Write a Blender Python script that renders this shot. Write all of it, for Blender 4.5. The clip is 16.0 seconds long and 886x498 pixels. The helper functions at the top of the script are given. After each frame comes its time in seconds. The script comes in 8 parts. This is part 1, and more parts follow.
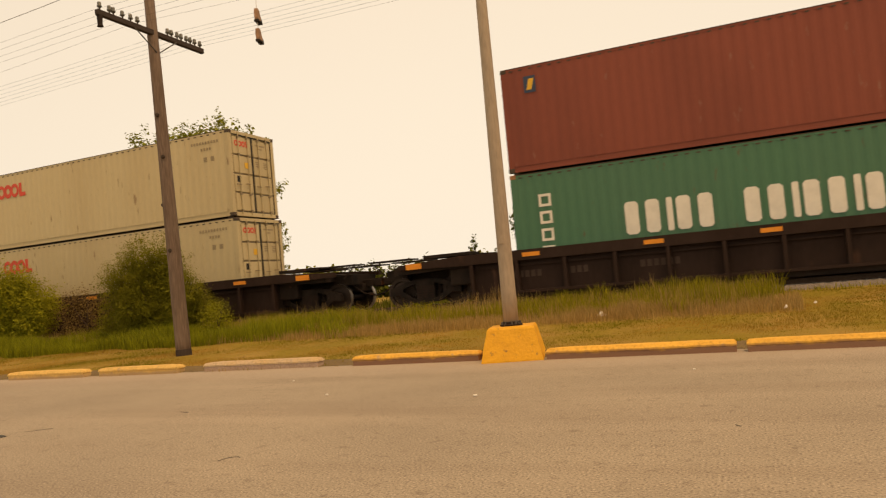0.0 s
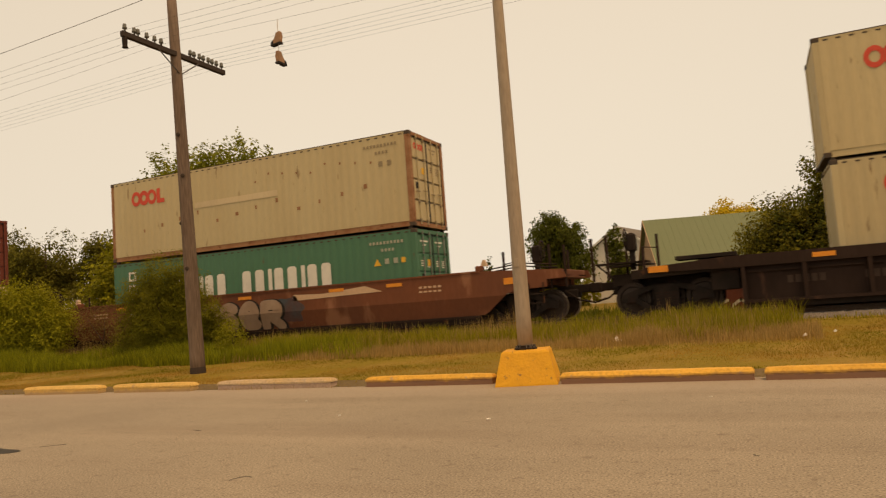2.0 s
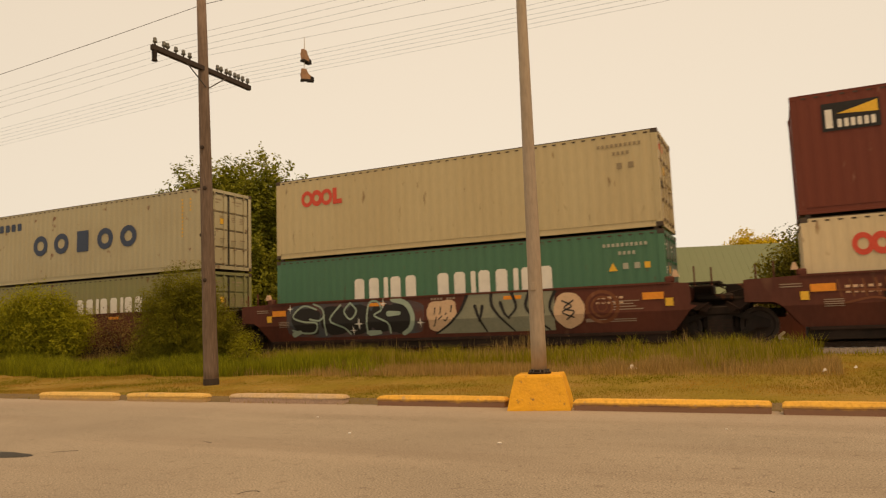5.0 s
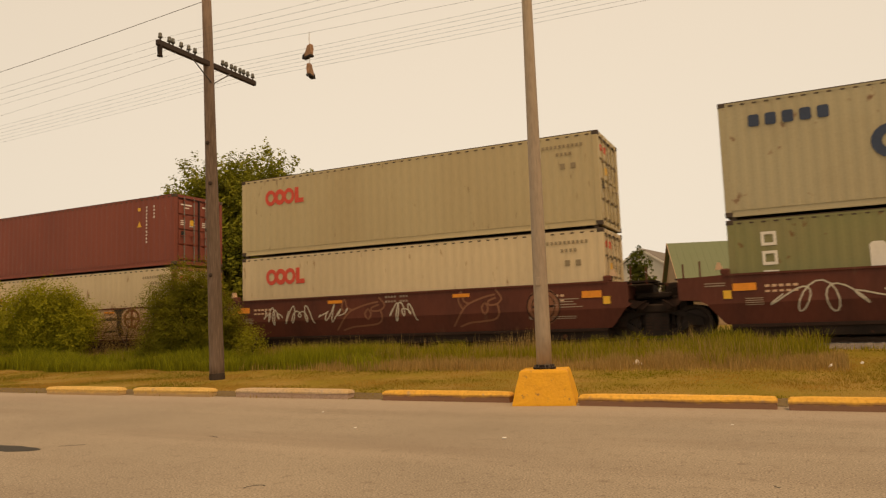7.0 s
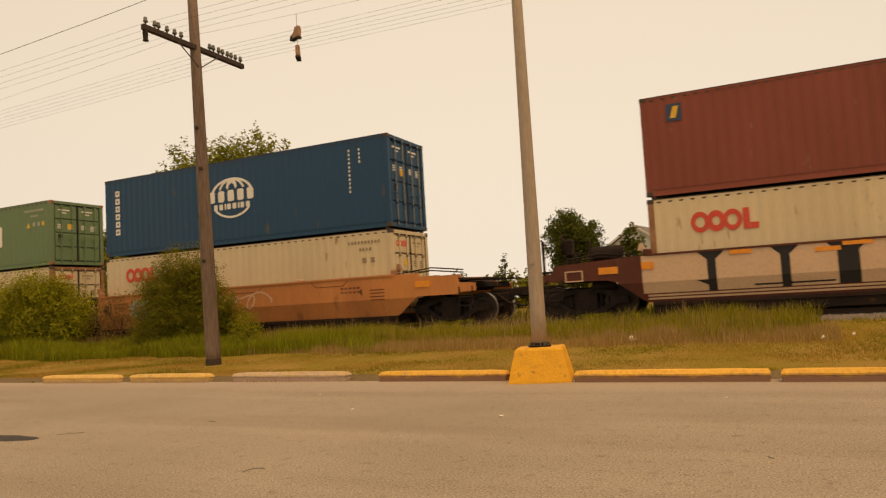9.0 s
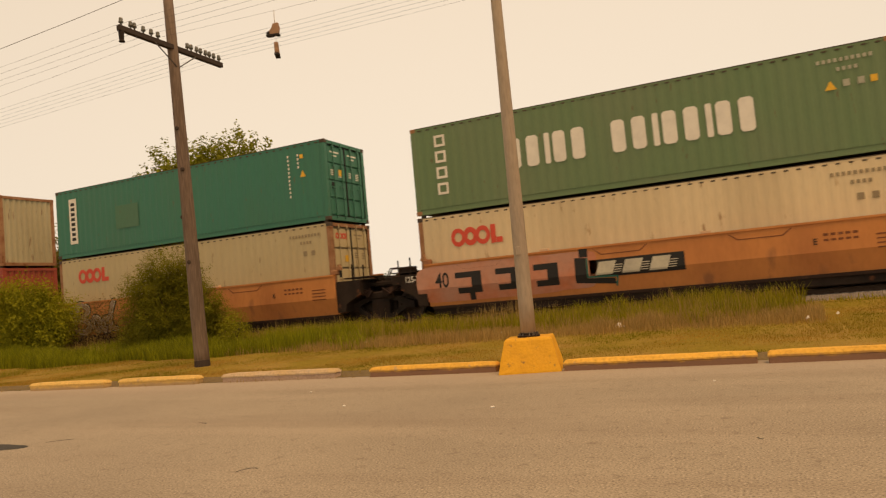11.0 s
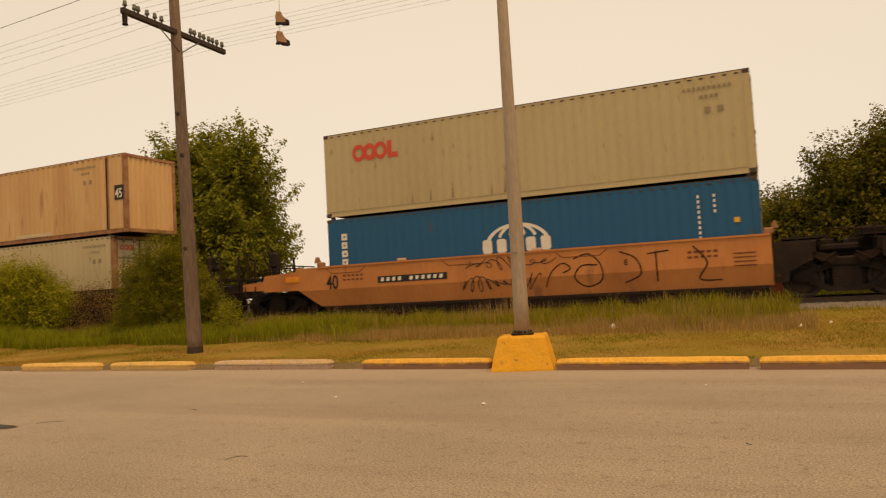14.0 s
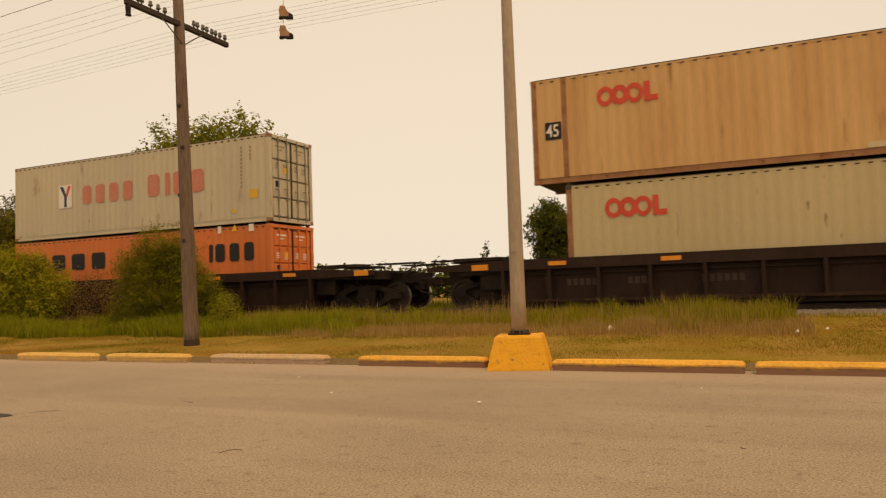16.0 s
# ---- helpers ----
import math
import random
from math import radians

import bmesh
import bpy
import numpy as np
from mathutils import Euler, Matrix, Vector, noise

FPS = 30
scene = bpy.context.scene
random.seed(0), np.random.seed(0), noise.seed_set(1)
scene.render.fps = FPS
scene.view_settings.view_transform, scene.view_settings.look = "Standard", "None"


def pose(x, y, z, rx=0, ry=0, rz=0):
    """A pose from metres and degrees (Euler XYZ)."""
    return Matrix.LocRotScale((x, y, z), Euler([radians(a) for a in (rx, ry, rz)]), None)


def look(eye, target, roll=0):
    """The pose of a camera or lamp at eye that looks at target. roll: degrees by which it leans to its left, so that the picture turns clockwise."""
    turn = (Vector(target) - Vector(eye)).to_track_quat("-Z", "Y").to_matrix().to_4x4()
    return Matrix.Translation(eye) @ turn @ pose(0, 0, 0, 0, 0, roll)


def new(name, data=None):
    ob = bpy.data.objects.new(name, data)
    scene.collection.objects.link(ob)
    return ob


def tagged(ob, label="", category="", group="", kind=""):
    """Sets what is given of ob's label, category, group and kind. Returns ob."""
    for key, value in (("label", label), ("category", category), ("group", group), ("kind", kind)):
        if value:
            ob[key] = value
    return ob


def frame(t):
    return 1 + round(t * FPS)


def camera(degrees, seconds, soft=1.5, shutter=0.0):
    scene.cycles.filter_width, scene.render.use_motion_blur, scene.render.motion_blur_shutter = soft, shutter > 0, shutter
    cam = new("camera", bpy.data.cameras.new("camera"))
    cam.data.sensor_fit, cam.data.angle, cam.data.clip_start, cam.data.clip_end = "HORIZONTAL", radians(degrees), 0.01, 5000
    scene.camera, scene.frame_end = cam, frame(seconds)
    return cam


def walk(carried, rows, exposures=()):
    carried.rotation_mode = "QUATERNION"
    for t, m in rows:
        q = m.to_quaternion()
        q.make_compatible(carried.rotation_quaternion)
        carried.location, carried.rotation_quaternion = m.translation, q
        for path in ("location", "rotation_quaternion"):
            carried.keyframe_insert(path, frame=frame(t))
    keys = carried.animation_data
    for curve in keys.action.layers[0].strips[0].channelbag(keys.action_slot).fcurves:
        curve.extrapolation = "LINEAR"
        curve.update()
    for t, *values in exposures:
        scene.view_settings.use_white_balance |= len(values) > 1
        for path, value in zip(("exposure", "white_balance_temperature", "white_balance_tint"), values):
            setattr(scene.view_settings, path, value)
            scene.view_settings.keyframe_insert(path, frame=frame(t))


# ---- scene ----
# The track runs along x, the train goes towards +x, y points away from the camera across the kerb and the track.
EYE_H = 1.2            # height of the camera over the asphalt
TURN = 23.32           # the picture's middle against the normal of the track
SPEED = 14.6           # train, m/s
TRACK_Y = 20.02        # middle of the track
RAIL_Z = 0.50          # top of rail over the asphalt
SECONDS = 16.0

cam = camera(64.0, SECONDS, soft=1.25, shutter=0.10)
LOOKS = [  # seconds, yaw, pitch, roll
    (0.0, -0.36, 2.61, 5.11), (0.5, -0.22, 2.51, 5.06), (1.0, 0.10, 3.38, 4.90), (1.5, 0.54, 4.01, 4.67),
    (2.0, 0.82, 4.48, 4.19), (2.5, 0.93, 4.77, 4.15), (3.0, 1.07, 5.09, 3.91), (3.5, 1.35, 5.08, 3.49),
    (4.0, 1.31, 5.14, 3.39), (4.5, 1.64, 5.78, 2.63), (5.0, 2.00, 6.19, 2.04), (7.5, 2.43, 5.50, 2.08),
    (8.0, 2.19, 5.01, 2.40), (10.5, 1.58, 3.68, 4.71), (11.0, 1.01, 3.62, 5.19), (11.5, 0.88, 3.74, 5.66),
    (12.0, 0.77, 3.51, 5.30), (12.5, 0.61, 3.42, 4.42), (13.0, 0.72, 3.51, 3.84), (13.5, 0.88, 3.47, 3.00),
    (14.0, 0.63, 3.21, 3.16), (14.5, 0.93, 2.83, 3.13), (15.0, 1.05, 3.04, 2.94), (15.5, 1.28, 3.37, 2.48),
    (16.0, 0.46, 3.04, 1.91)
]
walk(cam, [(t, pose(0, 0, EYE_H, 90 + p, r, TURN + y)) for t, y, p, r in LOOKS],
     exposures=[(0.0, 0.19, 6950, 13), (0.5, 0.13, 6950, 13), (1.5, 0.0, 6900, 12), (3.5, 0.03, 6850, 12), (5.0, 0.06, 6900, 13), (8.0, 0.0, 6900, 13), (10.3, 0.12, 7050, 15), (11.0, 0.08, 7050, 15), (12.0, 0.06, 7000, 14), (13.0, 0.05, 7000, 14), (16.0, 0.02, 7050, 14)])

# ---- sky and sun: a smoky overcast afternoon ----
world = bpy.data.worlds.new("smoky_sky")
scene.world = world
world.use_nodes = True
wn, wl = world.node_tree.nodes, world.node_tree.links
wn.clear()
w_out, w_bg = wn.new("ShaderNodeOutputWorld"), wn.new("ShaderNodeBackground")
w_sky = wn.new("ShaderNodeTexSky")
w_sky.sky_type, w_sky.sun_disc = "NISHITA", False
w_sky.sun_elevation, w_sky.sun_rotation = radians(64), radians(60)
w_sky.air_density, w_sky.dust_density = 2.0, 8.0
w_dim = wn.new("ShaderNodeVectorMath")
w_dim.operation = "SCALE"
w_dim.inputs["Scale"].default_value = 0.08
w_co = wn.new("ShaderNodeTexCoord")
w_sep = wn.new("ShaderNodeSeparateXYZ")
w_ramp = wn.new("ShaderNodeValToRGB")
w_ramp.color_ramp.elements[0].color = (0.925, 0.84, 0.695, 1)
w_ramp.color_ramp.elements[1].color = (0.74, 0.53, 0.31, 1)
w_ramp.color_ramp.elements[1].position = 0.95
w_high = w_ramp.color_ramp.elements.new(0.45)
w_high.color = (0.885, 0.76, 0.585, 1)
w_mix = wn.new("ShaderNodeMixRGB")
w_mix.inputs["Fac"].default_value = 0.9      # how far the smoke hides the clear sky
wl.new(w_co.outputs["Generated"], w_sep.inputs[0])
wl.new(w_sep.outputs["Z"], w_ramp.inputs["Fac"])
wl.new(w_sky.outputs["Color"], w_dim.inputs[0])
wl.new(w_dim.outputs["Vector"], w_mix.inputs["Color1"])
w_dot = wn.new("ShaderNodeVectorMath")        # dims the sky off the view's middle, imitating lens vignetting
w_dot.operation = "DOT_PRODUCT"
w_dot.inputs[1].default_value = (-0.407, 0.914, 0.0)
w_vignette = wn.new("ShaderNodeMapRange")
w_vignette.inputs["From Min"].default_value, w_vignette.inputs["From Max"].default_value, w_vignette.inputs["To Min"].default_value = 0.72, 0.99, 0.93
w_tone = wn.new("ShaderNodeVectorMath")
w_tone.operation = "SCALE"
wl.new(w_co.outputs["Generated"], w_dot.inputs[0])
wl.new(w_dot.outputs["Value"], w_vignette.inputs["Value"])
wl.new(w_ramp.outputs["Color"], w_tone.inputs[0])
wl.new(w_vignette.outputs[0], w_tone.inputs["Scale"])
wl.new(w_tone.outputs["Vector"], w_mix.inputs["Color2"])
wl.new(w_mix.outputs["Color"], w_bg.inputs["Color"])
w_bg.inputs["Strength"].default_value = 1.0
wl.new(w_bg.outputs[0], w_out.inputs["Surface"])

sun_data = bpy.data.lights.new("sun", "SUN")
sun_data.energy, sun_data.angle, sun_data.color = 1.9, radians(25), (1.0, 0.63, 0.32)
sun = new("sun", sun_data)
sun.matrix_world = look((35, -8, 80), (0, 12, 0))


# ---- materials ----
def mat(name, base, rough=0.6, metal=0.0, other=None, amount=0.35, scale=1.2, grain=14.0, grain_amount=0.12,
        bump=0.15, bump_scale=40.0, rust=0.0, rust_scale=3.0, rust_color=(0.16, 0.06, 0.025), streak=1.0, rnd=0.0, flat=False):
    """A painted or natural surface: base colour, large stains of another colour, fine grain, rust or dirt patches, relief."""
    m = bpy.data.materials.new(name)
    m.use_nodes = True
    n, l = m.node_tree.nodes, m.node_tree.links
    b = n["Principled BSDF"]
    b.inputs["Roughness"].default_value, b.inputs["Metallic"].default_value = rough, metal
    b.inputs["Specular IOR Level"].default_value = 0.28 if rough < 0.65 else 0.18
    co, mp = n.new("ShaderNodeTexCoord"), n.new("ShaderNodeMapping")
    l.new(co.outputs["Object"], mp.inputs["Vector"])
    mp.inputs["Scale"].default_value = (1, 1, 1 / streak)
    info = n.new("ShaderNodeObjectInfo")
    shift = n.new("ShaderNodeMath")
    shift.operation = "MULTIPLY"
    shift.inputs[1].default_value = 37.0
    l.new(info.outputs["Random"], shift.inputs[0])

    def noise_tex(s, detail, w=True):
        t = n.new("ShaderNodeTexNoise")
        t.noise_dimensions = "4D"
        t.inputs["Scale"].default_value, t.inputs["Detail"].default_value = s, detail
        l.new(mp.outputs[0], t.inputs["Vector"])
        if rnd:
            l.new(shift.outputs[0], t.inputs["W"])
        return t

    def mixed(c1, c2, fac):
        x = n.new("ShaderNodeMixRGB")
        for sock, v in ((x.inputs["Color1"], c1), (x.inputs["Color2"], c2), (x.inputs["Fac"], fac)):
            if isinstance(v, (tuple, float)):
                sock.default_value = (*v, 1) if isinstance(v, tuple) else v
            else:
                l.new(v, sock)
        return x.outputs["Color"]

    def band(src, lo, hi, top=1.0):
        r = n.new("ShaderNodeMapRange")
        r.inputs["From Min"].default_value, r.inputs["From Max"].default_value, r.inputs["To Max"].default_value = lo, hi, top
        l.new(src, r.inputs["Value"])
        return r.outputs[0]

    other = other or tuple(c * 0.55 for c in base)
    big = noise_tex(scale, 5)
    color = mixed(base, other, band(big.outputs["Fac"], 0.42, 0.72, amount))
    small = noise_tex(grain, 3)
    color = mixed(color, tuple(min(1.0, c * 1.6 + 0.02) for c in base), band(small.outputs["Fac"], 0.5, 0.8, grain_amount))
    color = mixed(color, tuple(c * 0.35 for c in base), band(small.outputs["Fac"], 0.5, 0.25, grain_amount * 1.5))
    if rust:
        spots = noise_tex(rust_scale, 7)
        color = mixed(color, rust_color, band(spots.outputs["Fac"], 0.66 - 0.25 * rust, 0.74 - 0.2 * rust, 0.85))
    if rnd:
        hsv = n.new("ShaderNodeHueSaturation")
        l.new(color, hsv.inputs["Color"])
        l.new(band(info.outputs["Random"], 0, 1, 2 * rnd), hsv.inputs["Value"])
        off = n.new("ShaderNodeMath")
        off.inputs[1].default_value = 1 - rnd
        l.new(band(info.outputs["Random"], 0, 1, 2 * rnd), off.inputs[0])
        l.new(off.outputs[0], hsv.inputs["Value"])
        color = hsv.outputs["Color"]
    l.new(color, b.inputs["Base Color"])
    if bump:
        bp, t = n.new("ShaderNodeBump"), noise_tex(bump_scale, 4)
        bp.inputs["Strength"].default_value, bp.inputs["Distance"].default_value = bump, 0.02
        l.new(t.outputs["Fac"], bp.inputs["Height"])
        l.new(bp.outputs[0], b.inputs["Normal"])
    return m


def leaf_mat(name, base, dark, rough=0.7, patch=None):
    """Leaves: colour varies leaf by leaf, a little light comes through."""
    m = bpy.data.materials.new(name)
    m.use_nodes = True
    n, l = m.node_tree.nodes, m.node_tree.links
    b = n["Principled BSDF"]
    geo, mix = n.new("ShaderNodeNewGeometry"), n.new("ShaderNodeMixRGB")
    mix.inputs["Color1"].default_value, mix.inputs["Color2"].default_value = (*dark, 1), (*base, 1)
    l.new(geo.outputs["Random Per Island"], mix.inputs["Fac"])
    b.inputs["Specular IOR Level"].default_value = 0.15
    if patch:                              # drier stretches of a metre or two
        co, t, r, dry = n.new("ShaderNodeTexCoord"), n.new("ShaderNodeTexNoise"), n.new("ShaderNodeMapRange"), n.new("ShaderNodeMixRGB")
        l.new(co.outputs["Object"], t.inputs["Vector"])
        t.inputs["Scale"].default_value, t.inputs["Detail"].default_value = 0.55, 4
        r.inputs["From Min"].default_value, r.inputs["From Max"].default_value = 0.42, 0.62
        l.new(t.outputs["Fac"], r.inputs["Value"])
        l.new(r.outputs[0], dry.inputs["Fac"])
        l.new(mix.outputs[0], dry.inputs["Color1"])
        dry.inputs["Color2"].default_value = (*patch, 1)
        mix = dry
    l.new(mix.outputs[0], b.inputs["Base Color"])
    b.inputs["Roughness"].default_value = rough
    tr, add = n.new("ShaderNodeBsdfTranslucent"), n.new("ShaderNodeMixShader")
    l.new(mix.outputs[0], tr.inputs["Color"])
    add.inputs["Fac"].default_value = 0.4
    l.new(b.outputs[0], add.inputs[1])
    l.new(tr.outputs[0], add.inputs[2])
    l.new(add.outputs[0], n["Material Output"].inputs["Surface"])
    return m


def asphalt_mat():
    """Old asphalt: sandy binder, light and dark aggregate, long faint streaks along the lot, paler dust by the kerb."""
    m = bpy.data.materials.new("asphalt")
    m.use_nodes = True
    n, l = m.node_tree.nodes, m.node_tree.links
    b = n["Principled BSDF"]
    b.inputs["Roughness"].default_value = 0.93
    co = n.new("ShaderNodeTexCoord")

    def tex(scale, stretch=(1, 1, 1), detail=4):
        mp, t = n.new("ShaderNodeMapping"), n.new("ShaderNodeTexNoise")
        mp.inputs["Scale"].default_value = stretch
        l.new(co.outputs["Object"], mp.inputs["Vector"])
        l.new(mp.outputs[0], t.inputs["Vector"])
        t.inputs["Scale"].default_value, t.inputs["Detail"].default_value = scale, detail
        return t.outputs["Fac"]

    def over(c1, c2, fac, lo, hi, top):
        r, x = n.new("ShaderNodeMapRange"), n.new("ShaderNodeMixRGB")
        r.inputs["From Min"].default_value, r.inputs["From Max"].default_value, r.inputs["To Max"].default_value = lo, hi, top
        l.new(fac, r.inputs["Value"])
        l.new(r.outputs[0], x.inputs["Fac"])
        if isinstance(c1, tuple):
            x.inputs["Color1"].default_value = (*c1, 1)
        else:
            l.new(c1, x.inputs["Color1"])
        x.inputs["Color2"].default_value = (*c2, 1)
        return x.outputs["Color"]

    c = over((0.322, 0.276, 0.208), (0.252, 0.215, 0.162), tex(0.5), 0.4, 0.7, 0.8)
    c = over(c, (0.235, 0.190, 0.140), tex(1.0, (0.12, 1.1, 1)), 0.5, 0.7, 0.6)
    c = over(c, (0.385, 0.320, 0.242), tex(1.3, (0.08, 0.9, 1)), 0.55, 0.75, 0.55)
    grit = tex(62, (1, 1, 1), 6)
    c = over(c, (0.10, 0.075, 0.052), grit, 0.5, 0.34, 0.72)
    c = over(c, (0.62, 0.53, 0.42), grit, 0.58, 0.72, 0.65)
    c = over(c, (0.12, 0.09, 0.065), tex(9, (1, 1, 1), 3), 0.42, 0.25, 0.5)
    sep = n.new("ShaderNodeSeparateXYZ")
    l.new(co.outputs["Object"], sep.inputs[0])
    c = over(c, (0.43, 0.35, 0.275), sep.outputs["Y"], 8.3, 9.9, 0.5)
    l.new(c, b.inputs["Base Color"])
    bp = n.new("ShaderNodeBump")
    bp.inputs["Strength"].default_value, bp.inputs["Distance"].default_value = 0.22, 0.008
    l.new(grit, bp.inputs["Height"])
    l.new(bp.outputs[0], b.inputs["Normal"])
    return m


ASPHALT = asphalt_mat()
PATCH = mat("tar", (0.05, 0.047, 0.042), 0.7, bump=0.3)
CRACK = mat("crack_filling", (0.11, 0.10, 0.085), 0.9, bump=0.3)
SOIL = mat("mown_grass", (0.225, 0.165, 0.016), 0.95, other=(0.34, 0.215, 0.06), amount=0.9, scale=0.7, grain=18, grain_amount=0.35, bump=0.6, bump_scale=30)
DIRT = mat("bare_earth", (0.17, 0.125, 0.062), 0.95, scale=2, grain=30, grain_amount=0.4, bump=0.6)
BALLAST = mat("ballast", (0.20, 0.175, 0.148), 0.95, other=(0.12, 0.105, 0.09), amount=0.8, scale=5, grain=26, grain_amount=0.7, bump=0.9, bump_scale=22)
STONE = mat("crushed_stone", (0.25, 0.215, 0.18), 0.9, grain=20, rnd=0.0)
RAIL = mat("rail_steel", (0.13, 0.085, 0.06), 0.55, 0.6)
TIE = mat("sleeper_wood", (0.09, 0.07, 0.055), 0.9, grain=30, streak=0.3)
YELLOW = mat("yellow_paint", (0.74, 0.385, 0.03), 0.65, other=(0.58, 0.29, 0.035), amount=0.5, scale=3, grain=25, grain_amount=0.1, rust=0.2, rust_scale=11, rust_color=(0.26, 0.15, 0.06), bump=0.45, bump_scale=30)

STOP_FADED = mat("faded_paint", (0.50, 0.38, 0.24), 0.8, other=(0.62, 0.40, 0.12), amount=0.6, scale=3, grain=25, grain_amount=0.3, rust=0.3, rust_scale=5, rust_color=(0.40, 0.34, 0.27), bump=0.4)

STOP_BARE = mat("pinkish_concrete", (0.43, 0.315, 0.235), 0.85, other=(0.34, 0.23, 0.16), amount=0.6, scale=3, grain=28, grain_amount=0.3, bump=0.4)
def worn_stop(name, paint, bare, line):
    """Paint on a precast stop that has worn off its foot along an uneven line."""
    m = mat(name, paint, 0.7, other=tuple(c * 0.8 for c in paint), amount=0.6, scale=4, grain=25, grain_amount=0.25, rust=0.2, rust_scale=7, rust_color=(0.42, 0.30, 0.17), bump=0.4, bump_scale=30, rnd=0.06)
    n, l = m.node_tree.nodes, m.node_tree.links
    sock = n["Principled BSDF"].inputs["Base Color"]
    old = sock.links[0].from_socket
    co, sep, t, add, r, x = (n.new("ShaderNode" + k) for k in ("TexCoord", "SeparateXYZ", "TexNoise", "Math", "MapRange", "MixRGB"))
    l.new(co.outputs["Object"], sep.inputs[0])
    l.new(co.outputs["Object"], t.inputs["Vector"])
    t.inputs["Scale"].default_value, t.inputs["Detail"].default_value = 5.0, 6
    add.operation = "MULTIPLY_ADD"
    add.inputs[1].default_value = 0.09
    l.new(t.outputs["Fac"], add.inputs[0])
    l.new(sep.outputs["Z"], add.inputs[2])
    r.inputs["From Min"].default_value, r.inputs["From Max"].default_value = line, line + 0.05
    l.new(add.outputs[0], r.inputs["Value"])
    l.new(r.outputs[0], x.inputs["Fac"])
    x.inputs["Color1"].default_value = (*bare, 1)
    l.new(old, x.inputs["Color2"])
    l.new(x.outputs["Color"], sock)
    return m


WORN_YELLOW = worn_stop("worn_yellow_stop", (0.74, 0.42, 0.07), (0.24, 0.135, 0.085), 0.105)
WORN_PALE = worn_stop("pale_yellow_stop", (0.70, 0.46, 0.14), (0.42, 0.29, 0.15), 0.07)
LAMP_POLE = mat("grey_pole_paint", (0.37, 0.295, 0.21), 0.55, other=(0.26, 0.205, 0.15), amount=0.6, scale=1.5, grain=30, grain_amount=0.2, bump=0.15, streak=5)
POLE_WOOD = mat("weathered_pole_wood", (0.205, 0.15, 0.112), 0.9, other=(0.085, 0.058, 0.042), amount=0.8, scale=1.6, grain=30, grain_amount=0.35, bump=0.6, bump_scale=25, streak=9)
POLE_TAR = mat("tarred_pole_wood", (0.055, 0.041, 0.032), 0.85, streak=6, bump=0.5)
ARM_WOOD = mat("dark_arm_wood", (0.055, 0.042, 0.035), 0.9, bump=0.4)
GLASS = mat("pin_glass", (0.16, 0.16, 0.14), 0.2, bump=0)
IRON = mat("galvanised_iron", (0.11, 0.10, 0.09), 0.6, 0.5)
WIRE = mat("line_wire", (0.11, 0.085, 0.065), 0.6, 0.3, bump=0)
BOOT_TAN = mat("tan_leather", (0.36, 0.215, 0.125), 0.7, amount=0.5, scale=6)
BOOT_SOLE = mat("dark_rubber", (0.03, 0.026, 0.024), 0.8)
LACE = mat("pale_lace", (0.6, 0.55, 0.47), 0.9, bump=0)

BEIGE = mat("beige_paint", (0.52, 0.435, 0.25), 0.6, other=(0.44, 0.345, 0.185), amount=0.6, scale=0.5, grain=18, grain_amount=0.06, rust=0.06, rust_scale=6.5, rust_color=(0.24, 0.165, 0.085), streak=4, bump=0.05, rnd=0.07)
CREAM = mat("cream_paint", (0.66, 0.54, 0.335), 0.6, other=(0.48, 0.385, 0.235), amount=0.6, scale=0.6, grain=18, grain_amount=0.06, rust=0.08, rust_scale=6, rust_color=(0.29, 0.165, 0.075), streak=4, bump=0.05, rnd=0.06)
RUSTY_BEIGE = mat("rust_stained_beige_paint", (0.62, 0.40, 0.18), 0.62, other=(0.47, 0.25, 0.095), amount=0.9, scale=0.9, grain=18, grain_amount=0.08, rust=0.2, rust_scale=2.6, rust_color=(0.30, 0.15, 0.06), streak=7, bump=0.05)
GREY = mat("grey_paint", (0.425, 0.375, 0.235), 0.6, other=(0.345, 0.29, 0.17), amount=0.7, scale=0.7, grain=18, grain_amount=0.08, rust=0.16, rust_scale=7, rust_color=(0.15, 0.075, 0.035), streak=4, bump=0.05, rnd=0.05)
PALE = mat("pale_grey_paint", (0.55, 0.49, 0.345), 0.6, other=(0.44, 0.40, 0.31), amount=0.6, scale=0.7, grain=18, grain_amount=0.06, rust=0.2, rust_scale=2.6, rust_color=(0.27, 0.16, 0.08), streak=4, bump=0.05)
GREEN = mat("sea_green_paint", (0.072, 0.187, 0.108), 0.55, other=(0.08, 0.175, 0.11), amount=0.7, scale=0.5, grain=18, grain_amount=0.06, rust=0.05, rust_scale=7, rust_color=(0.12, 0.09, 0.05), streak=3, bump=0.05, rnd=0.06)
MOSS = mat("bleached_olive_paint", (0.235, 0.235, 0.105), 0.65, other=(0.27, 0.235, 0.12), amount=0.7, scale=0.6, grain=18, grain_amount=0.06, rust=0.1)
DULL = mat("dull_khaki_grey_paint", (0.43, 0.385, 0.245), 0.62, other=(0.37, 0.315, 0.19), amount=0.6, scale=0.6, grain=18, grain_amount=0.07, rust=0.08)
PALE_STENCIL = mat("pale_stencil", (0.42, 0.42, 0.33), 0.7, bump=0)
